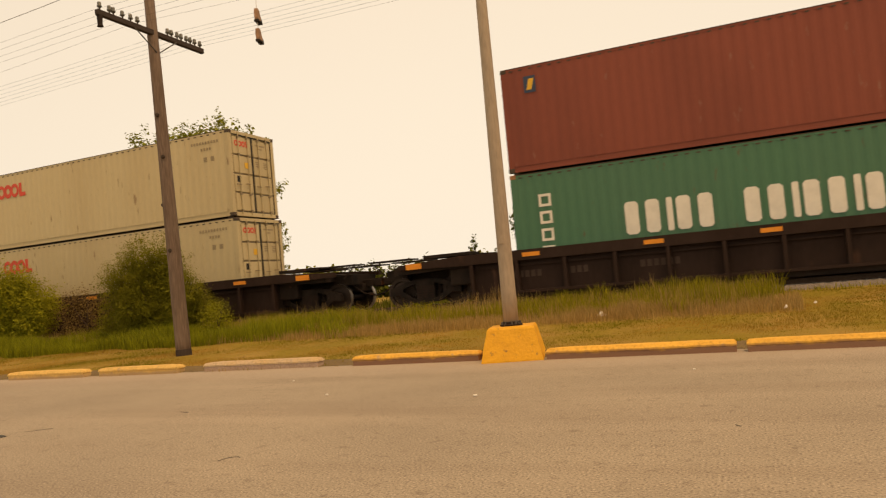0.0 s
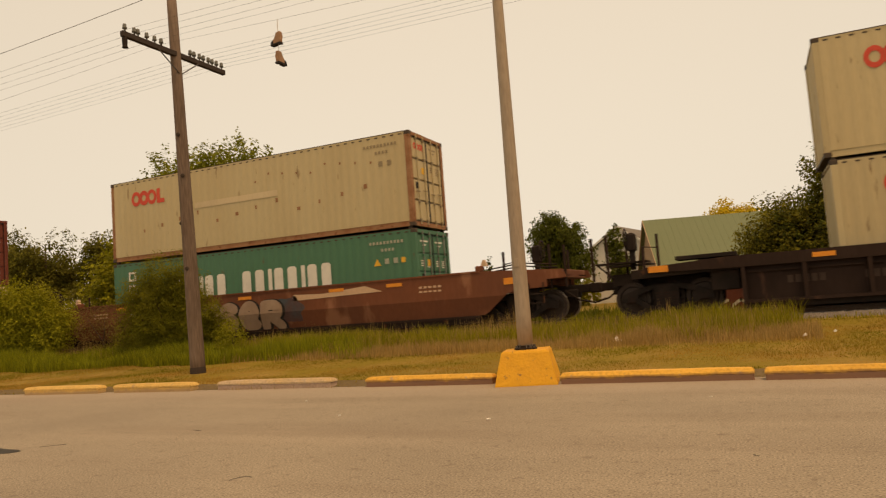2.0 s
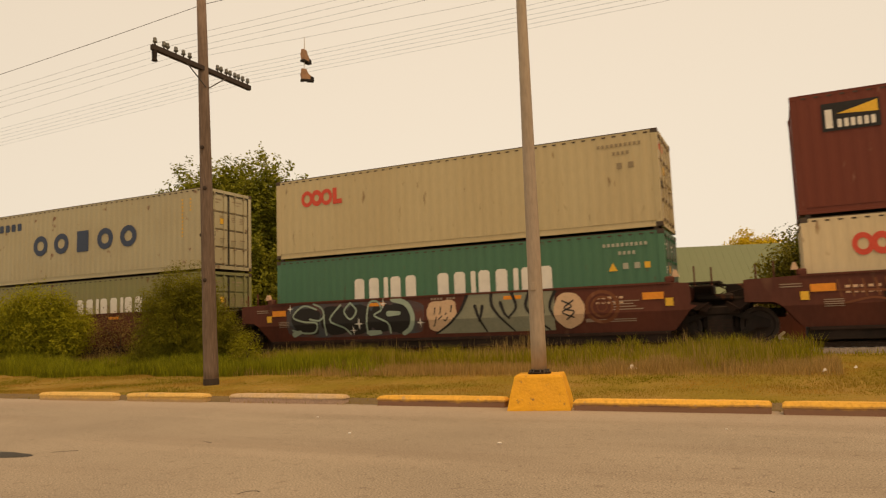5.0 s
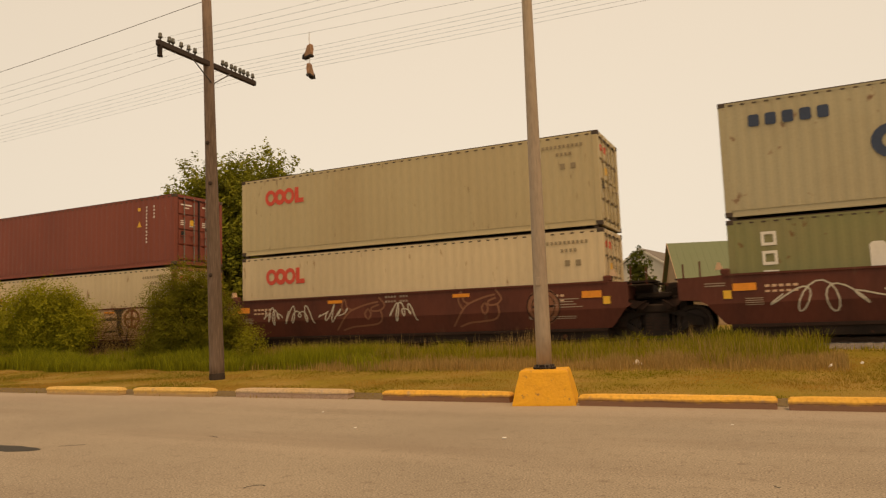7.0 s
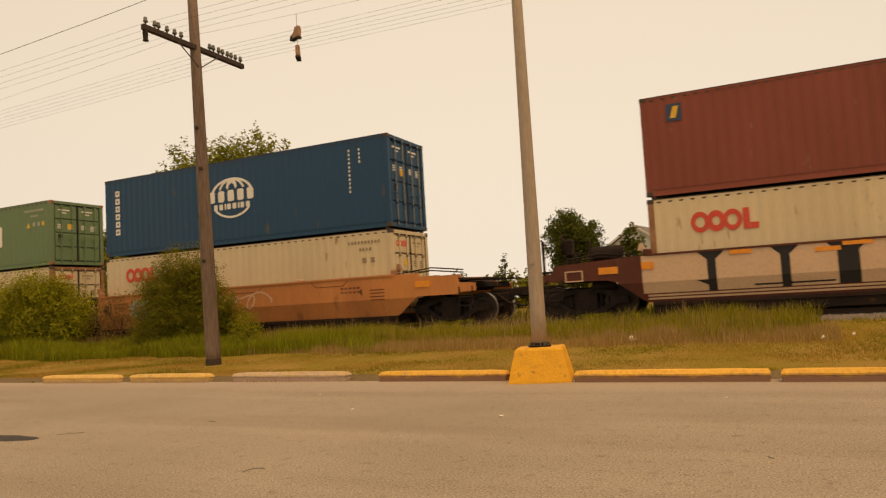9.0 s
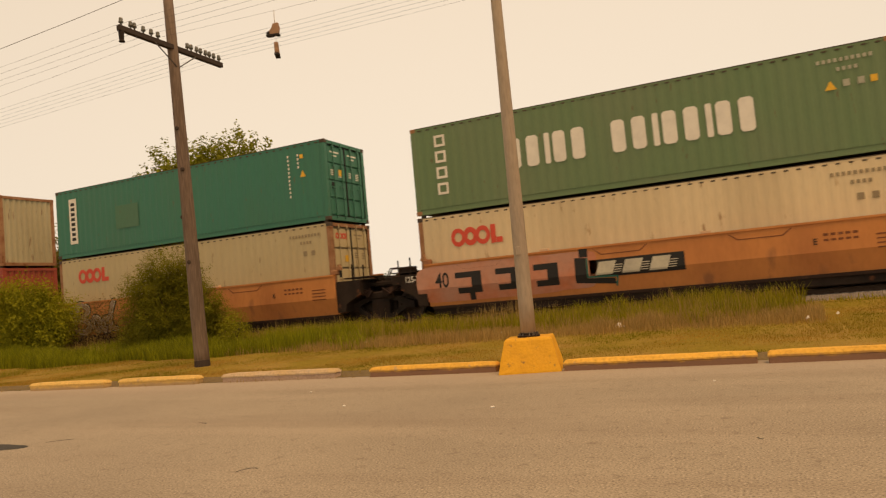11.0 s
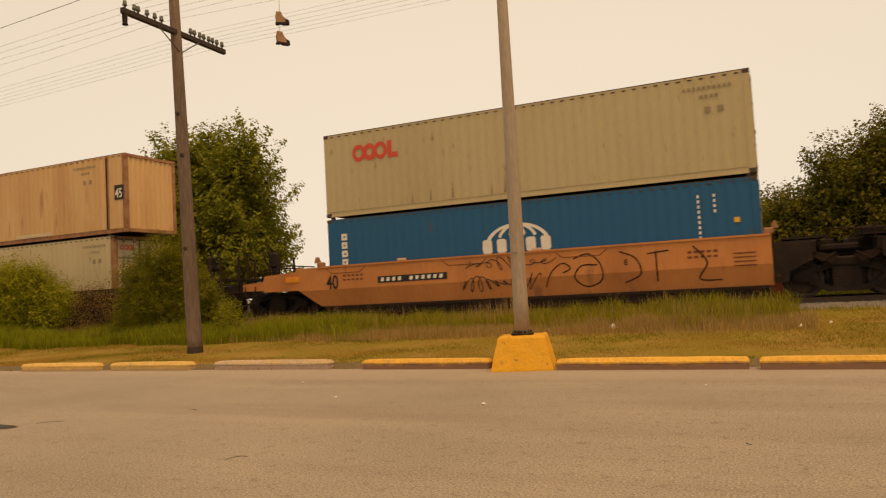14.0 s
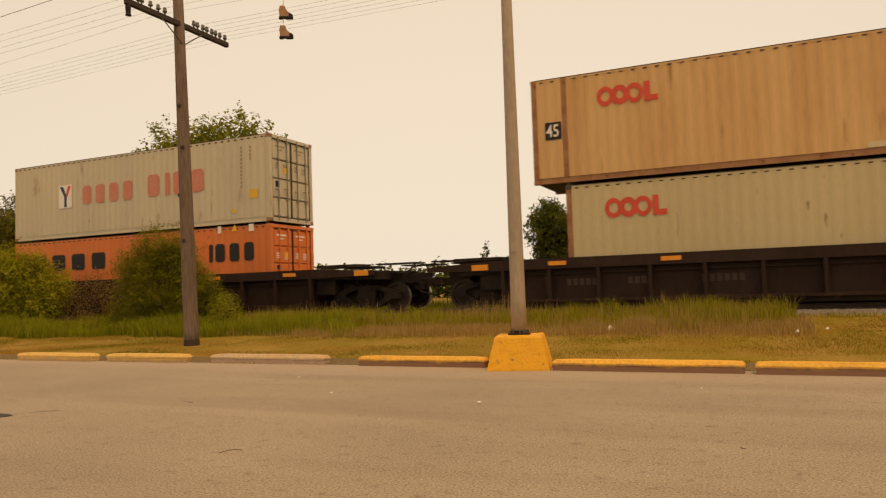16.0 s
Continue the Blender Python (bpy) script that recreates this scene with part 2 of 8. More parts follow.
OLIVE = mat("faded_green_paint", (0.135, 0.215, 0.105), 0.6, other=(0.17, 0.21, 0.12), amount=0.7, scale=0.5, grain=18, grain_amount=0.06, rust=0.05, rust_scale=7, rust_color=(0.14, 0.10, 0.05), streak=3, bump=0.05)
TEAL = mat("teal_green_paint", (0.04, 0.18, 0.122), 0.5, other=(0.06, 0.165, 0.1), amount=0.6, scale=0.5, grain=18, grain_amount=0.05, rust=0.04, rust_scale=7, rust_color=(0.12, 0.10, 0.05), streak=3, bump=0.05)
MAROON = mat("maroon_paint", (0.24, 0.064, 0.038), 0.55, other=(0.165, 0.044, 0.027), amount=0.7, scale=0.5, grain=18, grain_amount=0.05, rust=0.04, rust_scale=6, rust_color=(0.26, 0.12, 0.08), streak=3, bump=0.05, rnd=0.06)
DEEP_MAROON = mat("deep_maroon_paint", (0.155, 0.037, 0.020), 0.6, other=(0.13, 0.034, 0.021), amount=0.7, scale=0.5, grain=18, grain_amount=0.05, rust=0.04, rust_scale=6, rust_color=(0.26, 0.12, 0.08), streak=3, bump=0.05)
RED = mat("red_paint", (0.335, 0.064, 0.034), 0.55, other=(0.27, 0.055, 0.032), amount=0.7, scale=0.5, grain=18, grain_amount=0.05, rust=0.03, rust_scale=6, rust_color=(0.2, 0.06, 0.04), streak=3, bump=0.05)
BLUE = mat("deep_blue_paint", (0.014, 0.06, 0.125), 0.5, other=(0.022, 0.06, 0.125), amount=0.6, scale=0.5, grain=18, grain_amount=0.05, rust=0.05, rust_scale=2.4, rust_color=(0.1, 0.08, 0.06), streak=3, bump=0.05)
AZURE = mat("bright_blue_paint", (0.013, 0.105, 0.245), 0.5, other=(0.02, 0.095, 0.20), amount=0.6, scale=0.5, grain=18, grain_amount=0.05, rust=0.05, rust_scale=2.4, rust_color=(0.1, 0.08, 0.06), streak=3, bump=0.05)
ORANGE = mat("orange_paint", (0.68, 0.19, 0.045), 0.55, other=(0.52, 0.15, 0.045), amount=0.7, scale=0.6, grain=18, grain_amount=0.05, rust=0.05, rust_scale=6, streak=3, bump=0.05)
DARK_EDGE = mat("grimy_steel", (0.075, 0.06, 0.048), 0.7, other=(0.13, 0.08, 0.045), amount=0.6, scale=4)
RUST_EDGE = mat("rusted_steel_edge", (0.34, 0.185, 0.095), 0.8, other=(0.23, 0.095, 0.045), amount=0.9, scale=2.2, rust=0.3, rust_scale=6)

CAR_BLACK = mat("black_steel", (0.018, 0.012, 0.009), 0.75, other=(0.045, 0.030, 0.021), amount=0.8, scale=1.6, grain=16, rust=0.1, bump=0.2)
CAR_BROWN = mat("sooty_brown_steel", (0.027, 0.0145, 0.01), 0.75, other=(0.042, 0.025, 0.019), amount=0.7, scale=1.2, grain=12, grain_amount=0.15, rust=0.12, rust_scale=2.2, rust_color=(0.09, 0.045, 0.028), bump=0.15, streak=3)
CAR_MAROON = mat("dull_maroon_steel", (0.125, 0.04, 0.025), 0.65, other=(0.052, 0.024, 0.019), amount=0.7, scale=0.9, grain=12, rust=0.12, rust_scale=2.2, rust_color=(0.14, 0.065, 0.04), bump=0.1, streak=3)
CAR_RUST = mat("rusty_brown_steel", (0.19, 0.07, 0.034), 0.75, other=(0.13, 0.055, 0.032), amount=0.8, scale=0.8, grain=12, rust=0.25, rust_scale=1.8, rust_color=(0.32, 0.15, 0.08), bump=0.12, streak=3)
CAR_ORANGE = mat("weathered_orange_steel", (0.57, 0.235, 0.075), 0.65, other=(0.38, 0.145, 0.055), amount=0.85, scale=0.8, grain=12, grain_amount=0.08, rust=0.14, rust_scale=2.0, rust_color=(0.30, 0.13, 0.06), bump=0.08, streak=3)
BOGIE = mat("greasy_cast_steel", (0.015, 0.011, 0.009), 0.75, 0.0, other=(0.050, 0.034, 0.025), amount=0.7, scale=3, bump=0.2)
WHEEL = mat("wheel_steel", (0.055, 0.040, 0.032), 0.5, 0.6, amount=0.5, scale=5)
TREAD = mat("worn_bright_tread", (0.42, 0.38, 0.33), 0.4, 0.9, amount=0.3, scale=6, bump=0)
AMBER = mat("amber_reflector", (0.80, 0.30, 0.03), 0.5, bump=0, amount=0.3, scale=8)
WHITE = mat("white_marking", (0.78, 0.75, 0.66), 0.6, amount=0.25, scale=3, grain=10, grain_amount=0.05, bump=0)
RED_MARK = mat("red_marking", (0.64, 0.085, 0.05), 0.6, amount=0.25, scale=3, bump=0)
NAVY_MARK = mat("navy_marking", (0.045, 0.065, 0.115), 0.6, amount=0.25, scale=3, bump=0)
BLACK_MARK = mat("black_marking", (0.022, 0.021, 0.02), 0.6, bump=0)
YELLOW_MARK = mat("yellow_marking", (0.80, 0.48, 0.05), 0.6, bump=0)
GREY_MARK = mat("grey_marking", (0.31, 0.25, 0.155), 0.7, bump=0)
FAINT_MARK = mat("faint_stencil", (0.075, 0.05, 0.038), 0.8, bump=0)
PINK_MARK = mat("faded_red_marking", (0.55, 0.19, 0.13), 0.6, amount=0.5, scale=2, other=(0.5, 0.35, 0.26), bump=0)
PALE_MAROON = mat("faded_maroon_paint", (0.185, 0.047, 0.025), 0.6, bump=0)
SPRAY_TEAL = mat("spray_teal", (0.027, 0.148, 0.112), 0.6, other=(0.05, 0.16, 0.12), amount=0.6, scale=3, bump=0)
SPRAY_PALE = mat("spray_pale", (0.56, 0.525, 0.405), 0.6, other=(0.36, 0.33, 0.27), amount=0.7, scale=2, bump=0)
SPRAY_GREY = mat("spray_grey", (0.34, 0.27, 0.20), 0.7, other=(0.24, 0.16, 0.11), amount=0.8, scale=2.5, bump=0)
SPRAY_SAND = mat("spray_sand", (0.62, 0.43, 0.27), 0.6, other=(0.55, 0.36, 0.22), amount=0.7, scale=1.2, bump=0)
SPRAY_MINT = mat("spray_mint", (0.34, 0.42, 0.33), 0.6, other=(0.22, 0.32, 0.27), amount=0.7, scale=2, bump=0)
SPRAY_PINK = mat("spray_pink", (0.50, 0.26, 0.18), 0.65, other=(0.55, 0.17, 0.07), amount=1.0, scale=1.1, grain=8, bump=0)
SPRAY_CLOUDY = mat("spray_mint_and_sand", (0.60, 0.42, 0.24), 0.65, other=(0.17, 0.36, 0.24), amount=1.0, scale=1.9, grain=4, grain_amount=0.2, bump=0)
SPRAY_SAGE = mat("spray_sage_grey", (0.27, 0.27, 0.19), 0.65, other=(0.19, 0.205, 0.15), amount=0.8, scale=1.5, bump=0)
SPRAY_MUD = mat("spray_olive_brown", (0.17, 0.125, 0.055), 0.65, other=(0.26, 0.12, 0.06), amount=0.8, scale=1.5, bump=0)
SPRAY_DUSK = mat("spray_dusky_blue", (0.075, 0.085, 0.095), 0.65, other=(0.13, 0.045, 0.03), amount=1.0, scale=1.4, bump=0)
SPRAY_BLUSH = mat("spray_greyish_pink", (0.40, 0.29, 0.205), 0.65, other=(0.30, 0.205, 0.145), amount=0.8, scale=1.6, grain=6, bump=0)
BRACKET_AND_GROOVE = mat("bracket_and_groove_shade", (0.26, 0.205, 0.125), 0.6, bump=0)
ROD_PALE = mat("pale_dusty_rod", (0.24, 0.23, 0.20), 0.5, 0.3, bump=0)
SPRAY_OCHRE = mat("spray_ochre", (0.24, 0.105, 0.055), 0.6, bump=0)

SIDING = mat("white_siding", (0.70, 0.66, 0.58), 0.7, amount=0.2, bump=0.05)
TAN_WALL = mat("tan_gable", (0.42, 0.30, 0.19), 0.8, bump=0.1)
GREEN_ROOF = mat("green_metal_roof", (0.15, 0.185, 0.10), 0.6, amount=0.3, other=(0.165, 0.19, 0.11), scale=0.6, bump=0.05)
GREY_ROOF = mat("grey_shingles", (0.20, 0.18, 0.16), 0.9, amount=0.4, grain=8, bump=0.3)
TRUNK = mat("bark", (0.085, 0.06, 0.042), 0.95, streak=5, bump=0.7, bump_scale=18)
LEAF_MAPLE = leaf_mat("maple_leaves", (0.31, 0.315, 0.026), (0.14, 0.148, 0.016))
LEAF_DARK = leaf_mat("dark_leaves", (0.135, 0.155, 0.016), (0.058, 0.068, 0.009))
LEAF_BUSH = leaf_mat("shrub_leaves", (0.232, 0.222, 0.012), (0.135, 0.133, 0.009))
LEAF_LIGHT = leaf_mat("light_shrub_leaves", (0.345, 0.335, 0.016), (0.22, 0.22, 0.012))
LEAF_GOLD = leaf_mat("golden_leaves", (0.75, 0.56, 0.03), (0.42, 0.34, 0.025))
LEAF_ASH = leaf_mat("ash_leaves", (0.235, 0.215, 0.018), (0.085, 0.080, 0.010))
LEAF_FAR = leaf_mat("hazy_far_leaves", (0.20, 0.185, 0.022), (0.095, 0.090, 0.014))
LEAF_PLUM = leaf_mat("reddish_twig_leaves", (0.26, 0.17, 0.05), (0.11, 0.075, 0.025))
BLADE = leaf_mat("tall_grass_blades", (0.40, 0.36, 0.022), (0.17, 0.16, 0.012))
BLADE_DRY = leaf_mat("dry_grass_stems", (0.56, 0.38, 0.135), (0.31, 0.22, 0.075))
BLADE_LAWN = leaf_mat("mown_grass_blades", (0.225, 0.205, 0.012), (0.155, 0.14, 0.009), patch=(0.43, 0.265, 0.055))
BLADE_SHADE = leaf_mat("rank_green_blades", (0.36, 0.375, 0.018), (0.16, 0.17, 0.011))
BLADE_FAR = leaf_mat("rank_grass_blades", (0.135, 0.145, 0.010), (0.065, 0.072, 0.006))
LITTER = mat("white_litter", (0.75, 0.72, 0.66), 0.7, bump=0)


# ---- mesh helpers ----
def box(bm, x0, x1, y0, y1, z0, z1, bevel=0.0):
    v = [bm.verts.new((x, y, z)) for z in (z0, z1) for x, y in ((x0, y0), (x1, y0), (x1, y1), (x0, y1))]
    for f in ((3, 2, 1, 0), (4, 5, 6, 7), (0, 1, 5, 4), (1, 2, 6, 5), (2, 3, 7, 6), (3, 0, 4, 7)):
        bm.faces.new([v[i] for i in f])
    if bevel:
        es = {e for q in v for e in q.link_edges}
        bmesh.ops.bevel(bm, geom=list(es), offset=bevel, segments=1, affect="EDGES", profile=0.5)


def prism(bm, pts, axis, a, b):
    """A closed outline in the plane across axis ('x', 'y' or 'z'), drawn out from a to b."""
    def at(p, k):
        return {"x": (k, p[0], p[1]), "y": (p[0], k, p[1]), "z": (p[0], p[1], k)}[axis]
    lo, hi = [bm.verts.new(at(p, a)) for p in pts], [bm.verts.new(at(p, b)) for p in pts]
    n = len(pts)
    bm.faces.new(lo[::-1])
    bm.faces.new(hi)
    for i in range(n):
        bm.faces.new((lo[i], lo[(i + 1) % n], hi[(i + 1) % n], hi[i]))


def tube(bm, path, radii, seg=8, caps=True):
    """A round tube along points."""
    path = [Vector(p) for p in path]
    rings = []
    for i, p in enumerate(path):
        way = (path[min(i + 1, len(path) - 1)] - path[max(i - 1, 0)]).normalized()
        side = way.cross(Vector((0, 0, 1)) if abs(way.z) < 0.9 else Vector((1, 0, 0))).normalized()
        up = side.cross(way)
        r = radii[i] if isinstance(radii, (list, tuple)) else radii
        rings.append([bm.verts.new(p + r * (math.cos(a) * side + math.sin(a) * up)) for a in (2 * math.pi * k / seg for k in range(seg))])
    for q, w in zip(rings, rings[1:]):
        for k in range(seg):
            bm.faces.new((q[k], w[k], w[(k + 1) % seg], q[(k + 1) % seg]))
    if caps:
        bm.faces.new(rings[0])
        bm.faces.new(rings[-1][::-1])


def disc_ring(bm, profile, seg=24, axis="y"):
    """Turns a closed outline of (radius, along) round the axis."""
    rings = []
    for k in range(seg):
        a = 2 * math.pi * k / seg
        c, s = math.cos(a), math.sin(a)
        rings.append([bm.verts.new({"y": (r * c, t, r * s), "z": (r * c, r * s, t), "x": (t, r * c, r * s)}[axis]) for r, t in profile])
    n = len(profile)
    for k in range(seg):
        q, w = rings[k], rings[(k + 1) % seg]
        for i in range(n):
            bm.faces.new((q[i], q[(i + 1) % n], w[(i + 1) % n], w[i]))


def done(bm, name, material, smooth=False):
    bmesh.ops.recalc_face_normals(bm, faces=bm.faces)
    me = bpy.data.meshes.new(name)
    bm.to_mesh(me)
    bm.free()
    if smooth:
        me.polygons.foreach_set("use_smooth", [True] * len(me.polygons))
    me.materials.append(material)
    return me


def part(name, bm, material, parent=None, label="", smooth=False, kind=""):
    ob = new(name, done(bm, name, material, smooth))
    ob.parent = parent
    return tagged(ob, label, kind=kind)


def piece(name, me, parent, m=None):
    """One more object on a mesh that alike pieces share."""
    ob = new(name, me)
    ob.parent = parent
    if m is not None:
        ob.matrix_basis = m
    return ob


def thing(name, label, category, group="", kind="", m=None):
    ob = new(name)
    ob.empty_display_size = 0.2
    if m is not None:
        ob.matrix_basis = m
    return tagged(ob, label, category, group, kind)


def simple(name, bm, material, label, category="", group="", kind="", smooth=False):
    return tagged(new(name, done(bm, name, material, smooth)), label, category, group, kind)


def cloud(name, verts, faces, material):
    me = bpy.data.meshes.new(name)
    me.from_pydata(verts, [], faces)
    me.materials.append(material)
    return me


# ---- ground ----
def rise(y):
    """Height of the ground across the strip."""
    return float(np.interp(y, [-400, 9.9, 10.3, 12.5, 14.5, 16.5, 17.6, 22.6, 24.5, 30, 900], [0, 0, 0.05, 0.10, 0.20, 0.30, 0.32, 0.32, 0.05, 0.1, 0.1]))


def ground_sheet():
    xs = [-900, -300, -120, -60] + [-40 + i * 1.0 for i in range(61)] + [40, 80, 200, 900]
    ys = [-500, -100, -20, 0, 6, 9.6, 10.0] + [10.2 + 0.4 * i for i in range(36)] + [26, 30, 40, 60, 100, 200, 500, 1500]
    verts = []
    for y in ys:
        for x in xs:
            b = 0.03 * noise.noise((x * 0.5, y * 0.7, 0)) if 10.3 < y < 17 else 0.0
            verts.append((x, y, rise(y) + b - 0.012))
    w = len(xs)
    faces = [(j * w + i, j * w + i + 1, (j + 1) * w + i + 1, (j + 1) * w + i) for j in range(len(ys) - 1) for i in range(w - 1)]
    me = cloud("ground", verts, faces, SOIL)
    me.polygons.foreach_set("use_smooth", [True] * len(me.polygons))
    tagged(new("ground", me), "patchy yellowing mown grass verge with bare spots", "grass", kind="structure")


def parking_lot():
    bm = bmesh.new()
    edge = [(-120 + i * 0.5, 10.0 + 0.05 * noise.noise((i * 0.21, 3, 0)) + 0.03 * noise.noise((i * 0.9, 7, 0))) for i in range(321)]
    prism(bm, [(-120, -90), (40, -90)] + edge[::-1], "z", -0.05, 0.0)
    lot = simple("asphalt_lot", bm, ASPHALT, "worn sun-bleached grey asphalt of a parking lot", "asphalt", kind="structure")
    random.seed(5)
    bm = bmesh.new()                       # an oil-dark patch
    blob = [(-7.75 + (0.75 + 0.3 * random.random()) * math.cos(a) * 0.6, 4.98 + (0.75 + 0.3 * random.random()) * 0.16 * math.sin(a)) for a in (k * math.pi / 9 for k in range(18))]
    prism(bm, blob, "z", -0.01, 0.004)
    tagged(part("tar_patch", bm, PATCH, lot, "dark oily patch on the asphalt"))
    for x, y, n, turn in ((-0.16, 5.50, 3, 5.0), (-3.80, 4.25, 7, 0.4), (-6.0, 6.2, 6, 0.4), (-7.2, 5.2, 9, 0.5)):
        bm = bmesh.new()                   # thin cracks
        p = Vector((x, y, 0))
        left, right = [], []
        for k in range(n):
            turn += random.uniform(-0.7, 0.7)
            p = p + Vector((math.cos(turn), math.sin(turn), 0)) * 0.035
            s = Vector((-math.sin(turn), math.cos(turn), 0)) * 0.008 * (1 - abs(2 * k / n - 1) * 0.7)
            left.append((p + s)[:2])
            right.append((p - s)[:2])
        prism(bm, left + right[::-1], "z", -0.01, 0.003)
        part("crack", bm, CRACK, lot)


def dirt_edge():
    """Bare earth strip behind the wheel stops."""
    bm = bmesh.new()
    near = [(-40 + i * 0.4, 9.84 + 0.05 * noise.noise((i * 0.8, 9, 0))) for i in range(130)]
    far = [(-40 + i * 0.4, 10.30 + 0.12 * noise.noise((i * 0.37, 1, 0)) + 0.05 * noise.noise((i * 1.3, 2, 0))) for i in range(130)]
    for i in range(129):
        bm.faces.new([bm.verts.new((*p, 0.004 if k < 2 else 0.055)) for k, p in enumerate((near[i], near[i + 1], far[i + 1], far[i]))])
    bmesh.ops.remove_doubles(bm, verts=bm.verts, dist=0.001)
    simple("bare_earth_strip", bm, DIRT, "bare brown earth along the asphalt edge", "soil", kind="structure")


def track():
    bm = bmesh.new()
    prism(bm, [(16.9, 0.20), (17.7, 0.335), (18.3, 0.37), (21.7, 0.37), (22.8, 0.30), (23.8, 0.02), (23.8, -0.1), (16.9, -0.1)], "x", -300, 300)
    simple("ballast_bed", bm, BALLAST, "grey crushed-stone ballast bed under the railway track", "ballast", kind="structure")
    line = thing("railway_track", "railway track with rusty brown rails on dark wooden sleepers", "railway track", kind="structure")
    rail = [(-0.075, 0), (0.075, 0), (0.075, 0.02), (0.012, 0.035), (0.012, 0.13), (0.036, 0.135), (0.036, 0.172), (-0.036, 0.172), (-0.036, 0.135), (-0.012, 0.13), (-0.012, 0.035), (-0.075, 0.02)]
    for side in (-0.7525, 0.7525):
        bm = bmesh.new()
        prism(bm, [(TRACK_Y + side + a, RAIL_Z - 0.172 + b) for a, b in rail], "x", -300, 300)
        part("rail", bm, RAIL, line)
    bm = bmesh.new()
    box(bm, -0.11, 0.11, -1.3, 1.3, -0.17, 0.0, 0.01)
    me = done(bm, "sleeper", TIE)
    for i in range(110):
        piece("sleeper", me, line, pose(-48 + i * 0.55, TRACK_Y, RAIL_Z - 0.16, 0, 0, random.uniform(-1, 1)))
    # loose stones on the shoulder
    rng = np.random.default_rng(4)
    verts, faces = [], []
    base = [(1, 0, 0), (-1, 0, 0), (0, 1, 0), (0, -1, 0), (0, 0, 1), (0, 0, -1)]
    tri = [(0, 2, 4), (2, 1, 4), (1, 3, 4), (3, 0, 4), (2, 0, 5), (1, 2, 5), (3, 1, 5), (0, 3, 5)]
    for _ in range(7000):
        x, y = rng.uniform(-14, 13), rng.uniform(16.6, 19.2)
        z = float(np.interp(y, [16.6, 16.9, 17.7, 18.3], [0.22, 0.22, 0.335, 0.37]))
        r = rng.uniform(0.015, 0.042)
        k = len(verts)
        jit = rng.uniform(0.6, 1.3, (6, 3))
        verts += [(x + r * p[0] * j[0] + r * 0.3 * (j[1] - 1), y + r * p[1] * j[1], z + r * 0.7 * p[2] * j[2]) for p, j in zip(base, jit)]
        faces += [tuple(k + q for q in f) for f in tri]
    tagged(new("ballast_stones", cloud("ballast_stones", verts, faces, STONE)), "loose grey crushed stones on the track shoulder", "gravel", kind="stuff")


ground_sheet()
parking_lot()
dirt_edge()
track()


# ---- kerb: wheel stops, lamp pole on its block ----
def wheel_stop(x0, x1, y, top, label, front=None, seed=0):
    """A precast wheel stop, painted above, bare concrete below."""
    L = x1 - x0
    ob = thing("wheel_stop", label, "wheel stop", "wheel stops along the lot's edge", m=pose((x0 + x1) / 2, y, 0, 0, 0, 0))
    h = L / 2
    random.seed(seed)
    bm = bmesh.new()
    box(bm, -h + 0.01, h - 0.01, 0.004, 0.20, -0.02, 0.085, 0.012)
    part("concrete_base", bm, front or top, ob, "stained concrete foot")
    bm = bmesh.new()
    prism(bm, [(-0.003, 0.08), (-0.003, 0.105), (0.03, 0.15), (0.165, 0.15), (0.203, 0.11), (0.203, 0.08)], "x", -h, h)
    n = max(4, int(L / 0.25))
    for k in range(1, n):
        bmesh.ops.bisect_plane(bm, geom=bm.verts[:] + bm.edges[:] + bm.faces[:], plane_co=(-h + L * k / n, 0, 0), plane_no=(1, 0, 0))
    for v in bm.verts:
        v.co += 0.006 * Vector(noise.noise_vector((v.co.x * 3 + seed * 7, v.co.y * 9, v.co.z * 9)))
        if abs(v.co.x) > h - 0.05 and v.co.z > 0.12:
            v.co.x -= math.copysign(0.03, v.co.x)
            v.co.z -= 0.008
    part("painted_top", bm, top, ob, "worn yellow painted top")
    return ob


PAINTED = "yellow-painted concrete wheel stop on the asphalt, paint worn"
wheel_stop(-13.72, -11.62, 9.70, WORN_PALE, "pale yellow concrete wheel stop with sloping ends", seed=2)
wheel_stop(-11.28, -9.36, 9.74, WORN_PALE, "pale yellow concrete wheel stop with sloping ends", seed=3)
wheel_stop(-8.83, -6.47, 9.80, STOP_FADED, "faded concrete wheel stop with its yellow paint mostly gone", STOP_BARE, seed=4)
wheel_stop(-5.80, -3.66, 9.74, WORN_YELLOW, PAINTED, seed=5)
wheel_stop(-2.62, -0.17, 9.56, WORN_YELLOW, "yellow-topped concrete wheel stop beside the lamp block", seed=6)
wheel_stop(-0.06, 2.40, 9.52, WORN_YELLOW, PAINTED, seed=7)
wheel_stop(2.50, 4.95, 9.50, WORN_YELLOW, PAINTED, seed=8)


